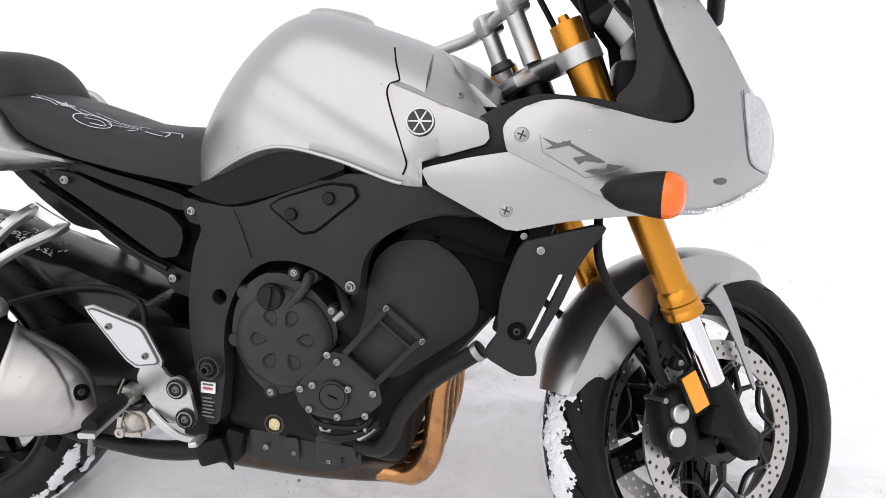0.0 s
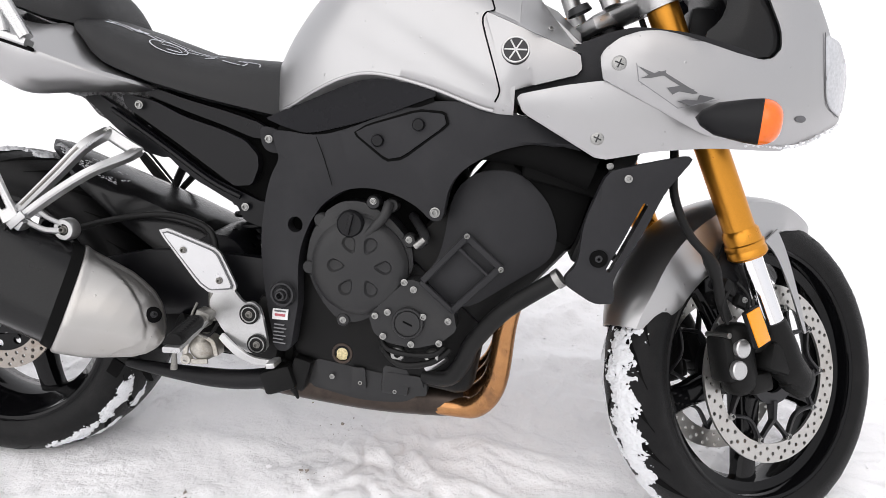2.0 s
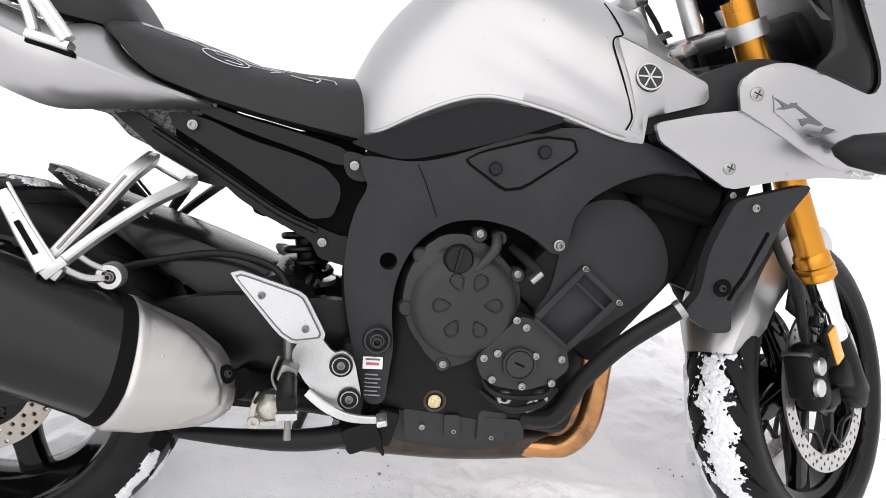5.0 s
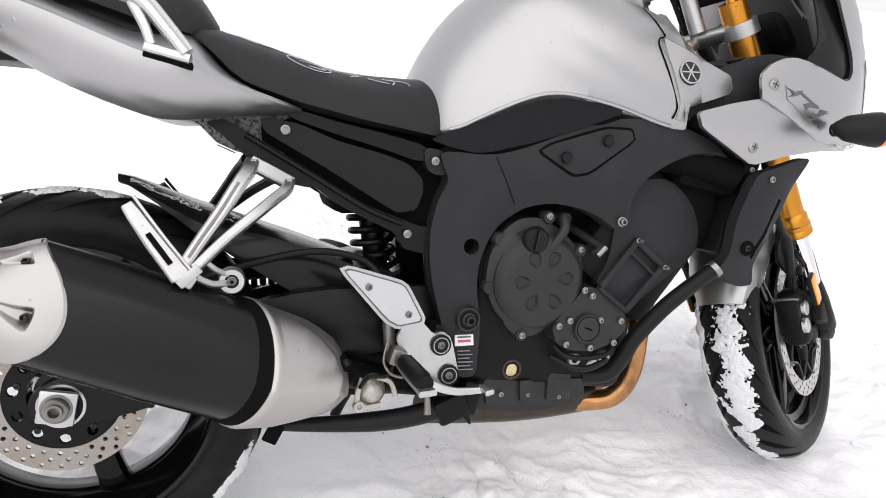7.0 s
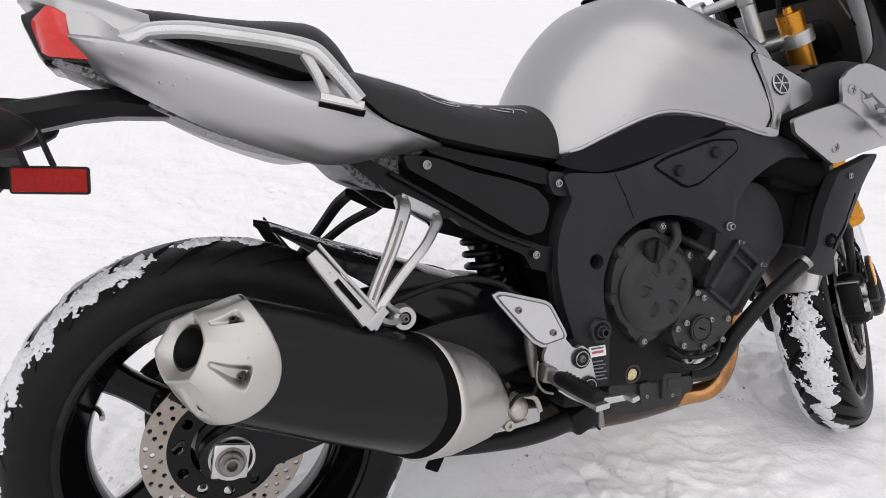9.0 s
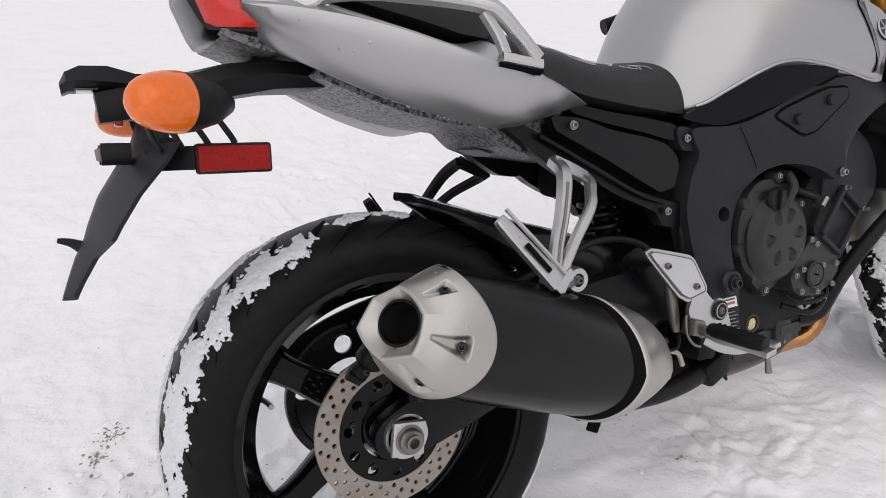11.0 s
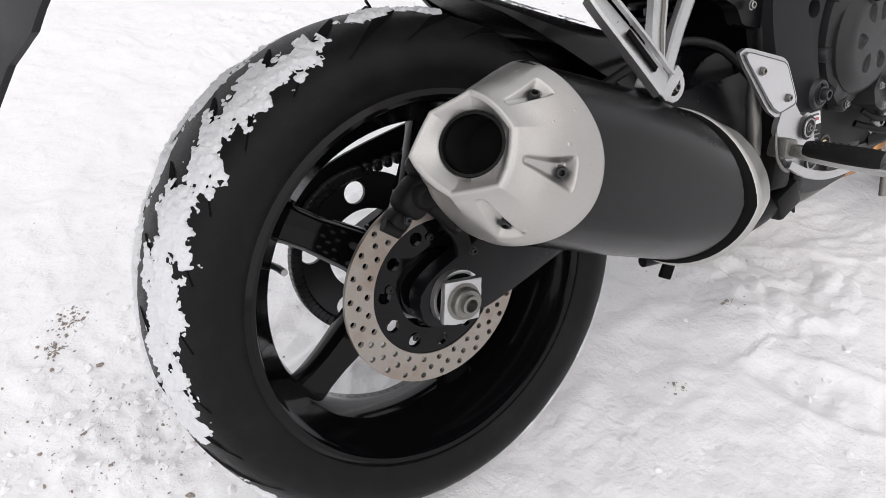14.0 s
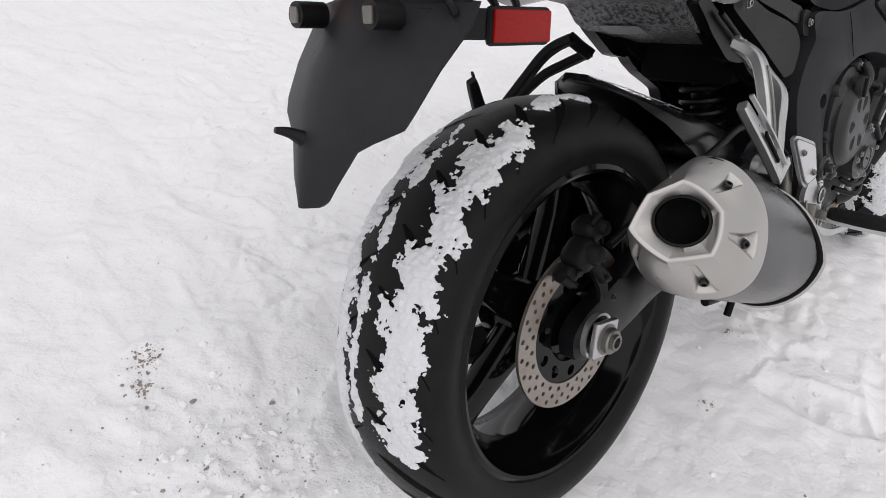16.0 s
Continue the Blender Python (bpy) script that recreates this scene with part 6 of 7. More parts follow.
# --- foot rests and hangers ---
def peg_hanger(sgn, nm):
    face = (0, sgn, 0.6)
    mk = lambda run, w, t: flatbar([(x, sgn * yy, z) for x, yy, z in run], w, t, face)
    cast = ALLOY if sgn < 0 else SOOTY
    ob = part(nm, mk([(0.283, 0.142, 0.676), (0.276, 0.170, 0.664), (0.262, 0.190, 0.646), (0.236, 0.212, 0.607), (0.211, 0.229, 0.573), (0.188, 0.247, 0.541)], [(0, 0.022), (0.3, 0.021), (1, 0.016)], 0.017), cast, bike, "silver cast passenger foot-peg hanger" if sgn < 0 else "blackened cast passenger foot-peg hanger")
    part("hanger_brace", mk([(0.337, 0.142, 0.647), (0.331, 0.164, 0.637), (0.316, 0.182, 0.627), (0.288, 0.211, 0.608), (0.240, 0.231, 0.571), (0.200, 0.248, 0.535)], [(0, 0.018), (0.3, 0.016), (1, 0.013)], 0.016), cast, ob)
    part("hanger_bridge", mk([(0.280, 0.144, 0.677), (0.310, 0.147, 0.661), (0.340, 0.144, 0.644)], 0.022, 0.013), cast, ob)
    part("arm_groove", mk([(0.262, 0.1985, 0.650), (0.236, 0.2205, 0.611), (0.211, 0.2375, 0.577), (0.194, 0.251, 0.552)], 0.004, 0.0022), HOLE if sgn > 0 else CASTING, ob)
    part("silencer_mount", mk([(0.196, 0.246, 0.527), (0.222, 0.232, 0.510), (0.249, 0.214, 0.508)], 0.009, 0.010), cast, ob)
    part("silencer_mount", mk([(0.212, 0.238, 0.546), (0.226, 0.228, 0.530), (0.247, 0.214, 0.516)], 0.008, 0.010), cast, ob)
    part("hanger_lug", lathe([(0.010, 0.012), (0.017, 0.012), (0.019, 0.008), (0.019, -0.008), (0, -0.008)], 28, centre=(0.248, sgn * 0.212, 0.511), axis=(0, sgn, 0)), cast, ob)
    part("lug_rubber", lathe([(0, 0.010), (0.0105, 0.010), (0.0105, 0)], 24, centre=(0.248, sgn * 0.212, 0.511), axis=(0, sgn, 0)), HOSE, ob)
    bolt((0.248, sgn * 0.221, 0.511), 0.0078, CASTING, ob, d=(0, sgn, 0), h=0.008)
    bolt((0.284, sgn * 0.152, 0.676), 0.0080, BOLT, ob, d=(0, sgn, 0.2))
    bolt((0.336, sgn * 0.152, 0.646), 0.0080, BOLT, ob, d=(0, sgn, 0.2))
    peg = part("folded_peg", mk([(0.184, 0.258, 0.526), (0.152, 0.246, 0.572), (0.119, 0.229, 0.622)], [(0, 0.028), (0.5, 0.024), (0.85, 0.020), (1, 0.016)], 0.013), cast, bike, "folded alloy passenger peg with slotted face")
    # Slot not cut: a near-black strip shows its shaded inside
    part("peg_slot", mk([(0.172, 0.2615, 0.546), (0.145, 0.2515, 0.586)], 0.007, 0.003), HOLE, peg)
    part("peg_ridge", mk([(0.197, 0.262, 0.536), (0.164, 0.252, 0.582), (0.128, 0.235, 0.634)], 0.004, 0.006), cast, peg)
    part("peg_clevis", block((0.186, sgn * 0.248, 0.526), (0.034, 0.024, 0.020), (0, 35, 0), 0.003), cast, ob)
    part("clevis_ear", block((0.194, sgn * 0.262, 0.528), (0.014, 0.004, 0.036), (0, 50, 0), 0.0015), cast, ob)
    for s in (0.30, 0.52, 0.74):
        part("peg_dimple", lathe([(0, 0.0), (0.003, 0.0), (0.0032, -0.002)], 10, centre=(0.186 - 0.066 * s, sgn * (0.2655 - 0.029 * s), 0.525 + 0.098 * s), axis=face), HOLE, peg)
    return ob


peg_hanger(-1, "passenger_peg_hanger")
peg_hanger(1, "passenger_peg_hanger")

hang = part("footrest_hanger", plate([(0.494, 0.400), (0.508, 0.428), (0.536, 0.428), (0.556, 0.404), (0.572, 0.408), (0.587, 0.396), (0.601, 0.332), (0.592, 0.318), (0.566, 0.316), (0.545, 0.328), (0.520, 0.352), (0.502, 0.380)], -0.203, 0.012, 0.004, 1, q=0.18), ALLOY, bike, "silver alloy rider footrest hanger")
heel = part("heel_guard", plate([(0.403, 0.518), (0.420, 0.523), (0.503, 0.496), (0.515, 0.487), (0.543, 0.433), (0.540, 0.421), (0.495, 0.416), (0.474, 0.430)], -0.200, 0.008, 0.0025, 1, q=0.12), ALLOY, bike, "polished heel guard plate")
part("guard_line", plate([(0.411, 0.515), (0.421, 0.518), (0.501, 0.4915), (0.511, 0.484), (0.537, 0.433), (0.535, 0.426), (0.497, 0.421), (0.478, 0.433)], -0.2006, 0.003, 0.0004, 1, q=0.12), GREY, heel)
part("guard_face", plate([(0.414, 0.5135), (0.422, 0.516), (0.500, 0.490), (0.509, 0.483), (0.534, 0.434), (0.532, 0.4285), (0.498, 0.4235), (0.480, 0.435)], -0.2016, 0.003, 0.001, 1, q=0.12), SATINALLOY, heel)
for x, z in ((0.450, 0.488), (0.514, 0.440)):
    bolt((x, -0.2018, z), 0.0066, CASTING, heel)
for x, z in ((0.568, 0.386), (0.582, 0.334)):
    part("rubber_bush", lathe([(0, 0.0012), (0.0165, 0.0012), (0.0175, 0)], 32, centre=(x, -0.2032, z), axis=(0, -1, 0)), HOSE, hang)
    part("bolt_ring", lathe([(0.0118, 0.001), (0.0122, 0.0026), (0.0134, 0.0026), (0.0138, 0.001)], 32, centre=(x, -0.2035, z), axis=(0, -1, 0)), ALLOY, hang)
    bolt((x, -0.2040, z), 0.0072, CASTING, hang, name="hanger_bolt")
peg = part("rider_footpeg", tube([(0.4955, -0.240, 0.379), (0.4965, -0.252, 0.378), (0.499, -0.29, 0.376), (0.504, -0.334, 0.373)], [(0, 0.010), (0.33, 0.0130), (0.9, 0.0140), (1, 0.0125)], 18), RUBBER, bike, "ribbed black rubber footpeg")
for k in range(9):
    y = -0.254 - 0.0088 * k
    part("peg_rib", block((0.4965 + 0.0009 * k, y, 0.3885 - 0.0006 * k), (0.018, 0.0044, 0.005), (4, 0, 0), 0.0012, 1), RUBBER, peg)
part("peg_bar", flatbar([(0.494, -0.214, 0.374), (0.498, -0.27, 0.367), (0.505, -0.343, 0.362)], [(0, 0.018), (0.4, 0.022), (0.85, 0.024), (1, 0.027)], 0.009, (0, 0, 1)), ALLOY, peg)
part("peg_feeler", tube([(0.506, -0.335, 0.358), (0.506, -0.337, 0.330)], [(0, 0.0035), (0.7, 0.0035), (0.75, 0.0055), (1, 0.0055)], 10), CASTING, peg)
part("peg_mount", joined(block((0.492, -0.210, 0.377), (0.026, 0.030, 0.028), (0, 20, 0), 0.005), block((0.494, -0.232, 0.375), (0.018, 0.022, 0.016), (0, 10, 0), 0.004)), CASTING, hang)
part("return_spring", tube([(0.478, -0.208, 0.400), (0.470, -0.216, 0.372), (0.480, -0.220, 0.352), (0.500, -0.216, 0.342)], 0.0022, 8), CASTING, hang)
pedal = part("brake_pedal", flatbar([(0.520, -0.205, 0.345), (0.548, -0.214, 0.326), (0.584, -0.226, 0.315), (0.626, -0.240, 0.318)], [(0, 0.012), (0.4, 0.014), (1, 0.010)], 0.008), ALLOY, bike, "polished alloy brake pedal")
part("pedal_pad", block((0.630, -0.250, 0.322), (0.016, 0.034, 0.010), (0, -12, 0), 0.003), ALLOY, pedal)
part("brake_master_cylinder", tube([(0.487, -0.165, 0.47), (0.489, -0.168, 0.41), (0.492, -0.172, 0.36)], [(0, 0.006), (0.3, 0.010), (0.7, 0.010), (1, 0.006)], 14), CASTING, bike)
part("brake_hose", tube([(0.49, -0.16, 0.47), (0.46, -0.13, 0.515), (0.38, -0.125, 0.535), (0.28, -0.13, 0.52), (0.15, -0.12, 0.48), (0.02, -0.115, 0.44)], 0.006, 10), HOSE, bike, "black brake hose")
part("side_stand", joined(tube([(0.56, 0.12, 0.30), (0.50, 0.22, 0.18), (0.46, 0.28, 0.075)], 0.011, 12), block((0.455, 0.285, 0.07), (0.07, 0.04, 0.01), (15, 0, 0), 0.003)), BLACK, bike, "black side stand down in the snow")
part("footrest_hanger", mirrored(plate([(0.403, 0.522), (0.50, 0.495), (0.58, 0.408), (0.602, 0.330), (0.56, 0.325), (0.50, 0.362), (0.470, 0.434)], -0.190, 0.012, 0.004)), ALLOY, bike)

# --- fairing ---
def cowl_y(x, z):
    """Right-hand cowl surface: flat beside the tank, curving in to the nose and narrowing upwards."""
    u = max(0.0, min(0.985, (x - 1.12) / 0.425))
    y = -0.265 * math.sqrt(1 - u * u)
    return y * (1 - 0.9 * max(0.0, z - 0.84) ** 1.3) + 0.010 * max(0.0, 0.76 - z) / 0.06


LOWER = [(0.994, 0.764), (0.999, 0.7695), (1.061, 0.7845), (1.109, 0.7925), (1.126, 0.794), (1.232, 0.748), (1.27, 0.732), (1.33, 0.722), (1.395, 0.722), (1.40, 0.714), (1.39, 0.708), (1.281, 0.707), (1.199, 0.698), (1.121, 0.680), (1.06, 0.713), (1.004, 0.743)]
low_bm = plate(LOWER, lambda x, z: cowl_y(x, z) + 0.004, 0.012, 0.0035, 1, 0.035, q=0.12)
part("lower_cowl", mirrored(low_bm), SILVER, bike)
lower = part("lower_cowl", low_bm, SILVER, bike, "silver lower side cowl")
lining_bm = plate([(1.010, 0.763), (1.061, 0.780), (1.126, 0.789), (1.232, 0.744), (1.30, 0.724), (1.281, 0.712), (1.199, 0.703), (1.121, 0.686), (1.06, 0.718), (1.014, 0.745)], lambda x, z: cowl_y(x, z) + 0.018, 0.055, 0.004, 1, 0.05)
part("lower_cowl_lining", mirrored(lining_bm), PLASTIC, bike)
part("lower_cowl_lining", lining_bm, PLASTIC, bike, "black lining behind the lower cowl")
UPPER = [(1.1135, 0.7945), (1.109, 0.812), (1.107, 0.826), (1.113, 0.837), (1.132, 0.853), (1.159, 0.863), (1.187, 0.8655), (1.217, 0.861), (1.30, 0.841), (1.337, 0.835), (1.354, 0.839), (1.366, 0.854), (1.362, 0.880), (1.338, 0.922), (1.312, 0.972), (1.288, 1.03), (1.278, 1.06), (1.320, 1.05), (1.372, 0.992), (1.405, 0.950),
         (1.440, 0.898), (1.470, 0.846), (1.500, 0.785), (1.498, 0.757), (1.440, 0.728), (1.41, 0.718), (1.34, 0.716), (1.27, 0.724), (1.229, 0.7415), (1.122, 0.791)]
def upper_y(x, z):
    """The upper cowl stands proud below a ridge that slants down and forward, and fades out towards the nose."""
    below = (0.8245 - 0.287 * (x - 1.1734)) - z
    fade = 1 - soft_step((x - 1.24) / 0.16)
    return cowl_y(x, z) - 0.0040 * soft_step(below / 0.022) * fade + 0.0050 * soft_step((below - 0.030) / 0.035) * fade


up_bm = plate(UPPER, upper_y, 0.010, 0.0035, 2, 0.022, q=0.15)
part("upper_cowl", mirrored(up_bm), SILVER, bike)
upper = part("upper_cowl", up_bm, SILVER, bike, "silver upper cowl, wet and edged with ice")
# nose between the halves
nose = []
for z, x, w in ((0.748, 1.502, 0.085), (0.78, 1.518, 0.085), (0.84, 1.503, 0.105), (0.90, 1.466, 0.125), (0.96, 1.425, 0.14), (1.02, 1.375, 0.15)):
    nose.append([(x - 0.35 * (y / w) ** 2 * w, y, z) for y in [w * (q / 6 - 1) for q in range(13)]] + [(x - 0.06 - 0.35 * w, w * (1 - q / 3), z) for q in range(7)])
part("cowl_nose", loft(nose), SILVER, bike, "silver cowl nose")
for sgn, nm in ((-1, "headlight"), (1, "headlight")):
    lens = []
    for z, x, w in ((0.768, 1.518, 0.02), (0.79, 1.524, 0.05), (0.83, 1.514, 0.072), (0.87, 1.492, 0.088), (0.91, 1.464, 0.09), (0.93, 1.447, 0.06)):
        lens.append([(x - 1.6 * y * y, sgn * (0.02 + y), z) for y in [w * q / 6 for q in range(7)]] + [(x - 0.03 - 1.6 * (w * q / 6) ** 2, sgn * (0.02 + w * q / 6), z) for q in range(6, -1, -1)])
    part(nm, loft(lens), LENS, bike, "clear slanted headlight lens")
pane = plate([(1.438, 0.882), (1.443, 0.853), (1.450, 0.820), (1.458, 0.790), (1.468, 0.778), (1.490, 0.768), (1.501, 0.776), (1.502, 0.821), (1.488, 0.850), (1.469, 0.875)], lambda x, z: cowl_y(x, z) - 0.003, 0.012, 0.003, 1, 0.012, q=0.15)
pane_rim = [(1.436, 0.884), (1.441, 0.853), (1.448, 0.820), (1.456, 0.789), (1.467, 0.776), (1.490, 0.766)]
for sgn in (1, -1):
    lamp = part("headlight_side_pane", pane if sgn < 0 else mirrored(pane), ICEDLENS, bike, "clear pane wrapping round the headlight")
    part("pane_seam", tube([(x, sgn * -(cowl_y(x, z) - 0.001), z) for x, z in pane_rim], 0.0007, 8), GREY, lamp)
# Oval recess laid on as a grey disc, its shade put into the colour
recess = part("cowl_recess", lathe([(0, 0.0006), (0.010, 0.0006), (0.0115, 0.0)], 28, centre=(0, 0, 0), axis=(0, -1, 0)), GREY, upper, "", Matrix.Translation((1.4126, cowl_y(1.4126, 0.757) - 0.0006, 0.757)) @ Matrix.Rotation(radians(32), 4, "Z") @ Matrix.Diagonal((1.0, 1.0, 0.45, 1.0)))


def dome_screw(p, r, parent):
    """A flat round screw with a cross recess."""
    ob = part("cowl_screw", lathe([(0, 0.0024), (0.6 * r, 0.0022), (0.9 * r, 0.0014), (r, 0.0002), (r, -0.004)], 28, centre=p, axis=(0, -1, 0)), BOLT, parent)
    return ob


for p, r, host in (((1.133, upper_y(1.133, 0.817) + 0.0005, 0.817), 0.0105, upper), ((1.114, cowl_y(1.114, 0.712) + 0.0042, 0.712), 0.0098, lower)):
    dome_screw(p, r, host)
    for ang in (20, 110):
        part("screw_slot", block((p[0], p[1] - 0.0020, p[2]), (1.25 * r, 0.0012, 0.0020), (0, ang, 0), 0.0003, 1), DARKBOLT, host)
# model lettering as slanted strokes
ly = lambda x, z: upper_y(x, z) - 0.0005
bars_on(upper, "decal_stroke", GREY, [
    [(1.160, 0.814), (1.182, 0.806), (1.178, 0.799), (1.164, 0.798), (1.175, 0.803)], [(1.182, 0.806), (1.199, 0.811), (1.198, 0.804), (1.178, 0.799)],
    [(1.186, 0.8095), (1.196, 0.8085), (1.247, 0.782), (1.238, 0.7805)], [(1.202, 0.787), (1.221, 0.791), (1.219, 0.783), (1.211, 0.778)], [(1.221, 0.791), (1.241, 0.7865), (1.238, 0.781), (1.219, 0.783)],
    [(1.219, 0.769), (1.241, 0.763), (1.247, 0.772), (1.230, 0.7725)], [(1.241, 0.763), (1.272, 0.777), (1.249, 0.780), (1.247, 0.772)]], ly, 0.0006)
EDGE = [(1.157, 0.818), (1.162, 0.794), (1.221, 0.760), (1.277, 0.775)]
for p, q in zip(EDGE, EDGE[1:]):
    part("decal_outline", tube([(p[0] + (q[0] - p[0]) * k / 8, ly(p[0] + (q[0] - p[0]) * k / 8, p[1] + (q[1] - p[1]) * k / 8), p[1] + (q[1] - p[1]) * k / 8) for k in range(9)], 0.0005, 6, smooth=False), PALEGREY, upper)

# black inner panels
inner_y = lambda x, z: max(-0.216 - 0.10 * max(0.0, min(0.12, x - 1.06)), cowl_y(x, z) + 0.014)
INNER = [(0.978, 0.772), (0.990, 0.781), (1.02, 0.793), (1.078, 0.808), (1.076, 0.826), (1.062, 0.838), (1.090, 0.853), (1.125, 0.867), (1.160, 0.875), (1.235, 0.869), (1.32, 0.848), (1.34, 0.842), (1.34, 0.828), (1.20, 0.82), (1.12, 0.775), (1.0, 0.752)]
inn_bm = plate(INNER, inner_y, 0.03, 0.005, 2, 0.05, q=0.15)
part("inner_panel", mirrored(inn_bm), CHARCOAL, bike)
inner_panel = part("inner_panel", inn_bm, CHARCOAL, bike, "black inner fairing panel with vent slots")
for x, y, z in ((1.1148, -0.190, 0.8632), (1.1276, -0.2016, 0.8655), (1.141, -0.2135, 0.8670)):
    # Uncut slots, their dark inside painted as near-black bars
    part("vent_slot", flatbar([(x - 0.016, y, z - 0.0030), (x + 0.016, y - 0.002, z + 0.0030)], 0.0072, 0.004, (0, -0.35, 0.94), smooth=False), HOLE, inner_panel)
part("cockpit_tray", loft([[(x, -w, z), (x, -w * 0.6, z + 0.012), (x, w * 0.6, z + 0.012), (x, w, z), (x, w, z - 0.03), (x, -w, z - 0.03)] for x, w, z in ((1.09, 0.20, 0.853), (1.16, 0.222, 0.867), (1.24, 0.222, 0.862), (1.33, 0.195, 0.845), (1.42, 0.15, 0.85))]), CHARCOAL, bike, "black cockpit tray")
# deep dark cowl lining beside the cut-out, and the screen above
lin_bm = plate([(1.322, 0.838), (1.352, 0.842), (1.385, 0.845), (1.400, 0.875), (1.380, 0.925), (1.350, 0.985), (1.322, 1.045), (1.300, 1.09), (1.258, 1.06), (1.283, 0.96), (1.288, 0.90), (1.25, 0.862)], lambda x, z: cowl_y(x, z) + 0.013 + 0.32 * max(0.0, 1.345 - x), 0.006, 0.002, 2, 0.025)
part("cowl_lining", mirrored(lin_bm), GLOSS, bike)
part("cowl_lining", lin_bm, GLOSS, bike, "glossy black cowl lining")
screen = []
for s in range(10):
    t = s / 9
    x0, z0, w = 1.42 - 0.17 * t, 0.965 + 0.20 * t, 0.155 - 0.03 * t
    screen.append([(x0 - 0.22 * (abs(u) ** 2.2) * 0.55 - 0.0, u * w, z0 - 0.01 * u * u) for u in [q / 8 - 1 for q in range(17)]] + [(x0 - 0.004 - 0.22 * (abs(u) ** 2.2) * 0.55, u * w * 0.985, z0 - 0.01 * u * u) for u in [1 - q / 8 for q in range(17)]])
part("windscreen", loft(screen), SMOKE, bike, "smoked windscreen")
part("dashboard", joined(block((1.335, 0, 0.955), (0.07, 0.19, 0.09), (0, -35, 0), 0.02), block((1.30, 0, 0.90), (0.06, 0.10, 0.08), (0, 0, 0), 0.01)), PLASTIC, bike, "black dashboard")
part("mirror", joined(tube([(1.40, -0.13, 0.985), (1.385, -0.20, 1.03), (1.37, -0.26, 1.06)], 0.012, 10), block((1.355, -0.30, 1.08), (0.035, 0.13, 0.075), (0, 0, 8), 0.016)), PLASTIC, bike, "black rear-view mirror")

frost_along(upper, [(1.33, cowl_y(1.33, 0.718) - 0.001, 0.716), (1.39, cowl_y(1.39, 0.715) - 0.001, 0.714), (1.43, cowl_y(1.43, 0.725) - 0.001, 0.723), (1.46, cowl_y(1.46, 0.738) - 0.001, 0.737), (1.495, cowl_y(1.495, 0.755) - 0.001, 0.755)], 90, 0.0016, 0.0020, 9)

# front indicator
fs = indicator("front_indicator", (1.238, -0.292, 0.747), (1, -0.30, -0.03), 0.108, 0.0305, 0.76, ORANGE, "black front indicator with amber lens")
part("indicator_stem", tube([(1.29, -0.295, 0.747), (1.285, -0.255, 0.745)], 0.012, 12), PLASTIC, fs)
fs = indicator("front_indicator", (1.238, 0.292, 0.747), (1, 0.30, -0.03), 0.108, 0.0305, 0.76, ORANGE, "black front indicator with amber lens")

# --- radiator and its side scoops ---
scoop_y = lambda x, z: -0.236 - 0.012 * (z - 0.55) / 0.1 + 0.10 * max(0, x - 1.17)
SCOOP = [(1.135, 0.665), (1.175, 0.676), (1.262, 0.698), (1.222, 0.640), (1.198, 0.575), (1.160, 0.500), (1.168, 0.460), (1.135, 0.457), (1.083, 0.488), (1.106, 0.522), (1.108, 0.585)]
sc_bm = plate(SCOOP, scoop_y, 0.03, 0.006, 2, 0.04, q=0.16)
sc_bm = carved(sc_bm, block((1.1735, -0.235, 0.566), (0.0085, 0.12, 0.118), (0, 22.5, 0), 0.002, 1))
part("radiator_scoop", mirrored(plate([(x, max(z, 0.56)) for x, z in SCOOP if z > 0.50], scoop_y, 0.03, 0.006, 1, 0.04, q=0.16)), CHARCOAL, bike)
scoop = part("radiator_scoop", sc_bm, CHARCOAL, bike, "black plastic radiator side scoop")
bolt((1.165, -0.2485, 0.656), 0.0068, BOLT, scoop)
part("screw_cup", lathe([(0, 0.002), (0.010, 0.002), (0.013, 0.003), (0.014, 0)], 26, centre=(1.135, -0.2345, 0.532), axis=(0, -1, 0)), HOLE, scoop)
bolt((1.135, -0.236, 0.532), 0.0065, DARKBOLT, scoop)
radiator = part("radiator", block((1.14, 0, 0.605), (0.035, 0.40, 0.19), (0, 18, 0), 0.006), SOOTY, bike, "black radiator")
# Filler block added behind the radiator, its colour near black in place of shade
part("radiator_gap_filler", block((1.075, -0.10, 0.66), (0.12, 0.15, 0.24), (0, 14, 0), 0.02), HOLE, bike, "near-black filler block behind the radiator")
# Duct tube and block darkened to near black, as the shade under the cowl
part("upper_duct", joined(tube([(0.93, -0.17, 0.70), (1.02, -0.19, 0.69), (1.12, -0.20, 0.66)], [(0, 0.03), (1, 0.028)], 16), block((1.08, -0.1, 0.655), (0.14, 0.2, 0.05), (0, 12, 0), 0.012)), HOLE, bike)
bolt((1.140, -0.225, 0.672), 0.006, BOLT, bike, name="bracket_bolt")

# --- front end, turned to the left about the steering head ---
F_AXLE = Vector((1.454, 0.016, 0.300))
STEER = Matrix.Translation(F_AXLE) @ Matrix.Rotation(radians(32.5), 4, Vector((-math.sin(radians(25)), 0, math.cos(radians(25)))))
FRONT = (0.060, 0.231, 0.301)
front_rim = part("front_wheel", rim_mesh(0.054, 0.233, 0.203), RIM, bike, "gloss black five-spoke cast wheel", STEER)
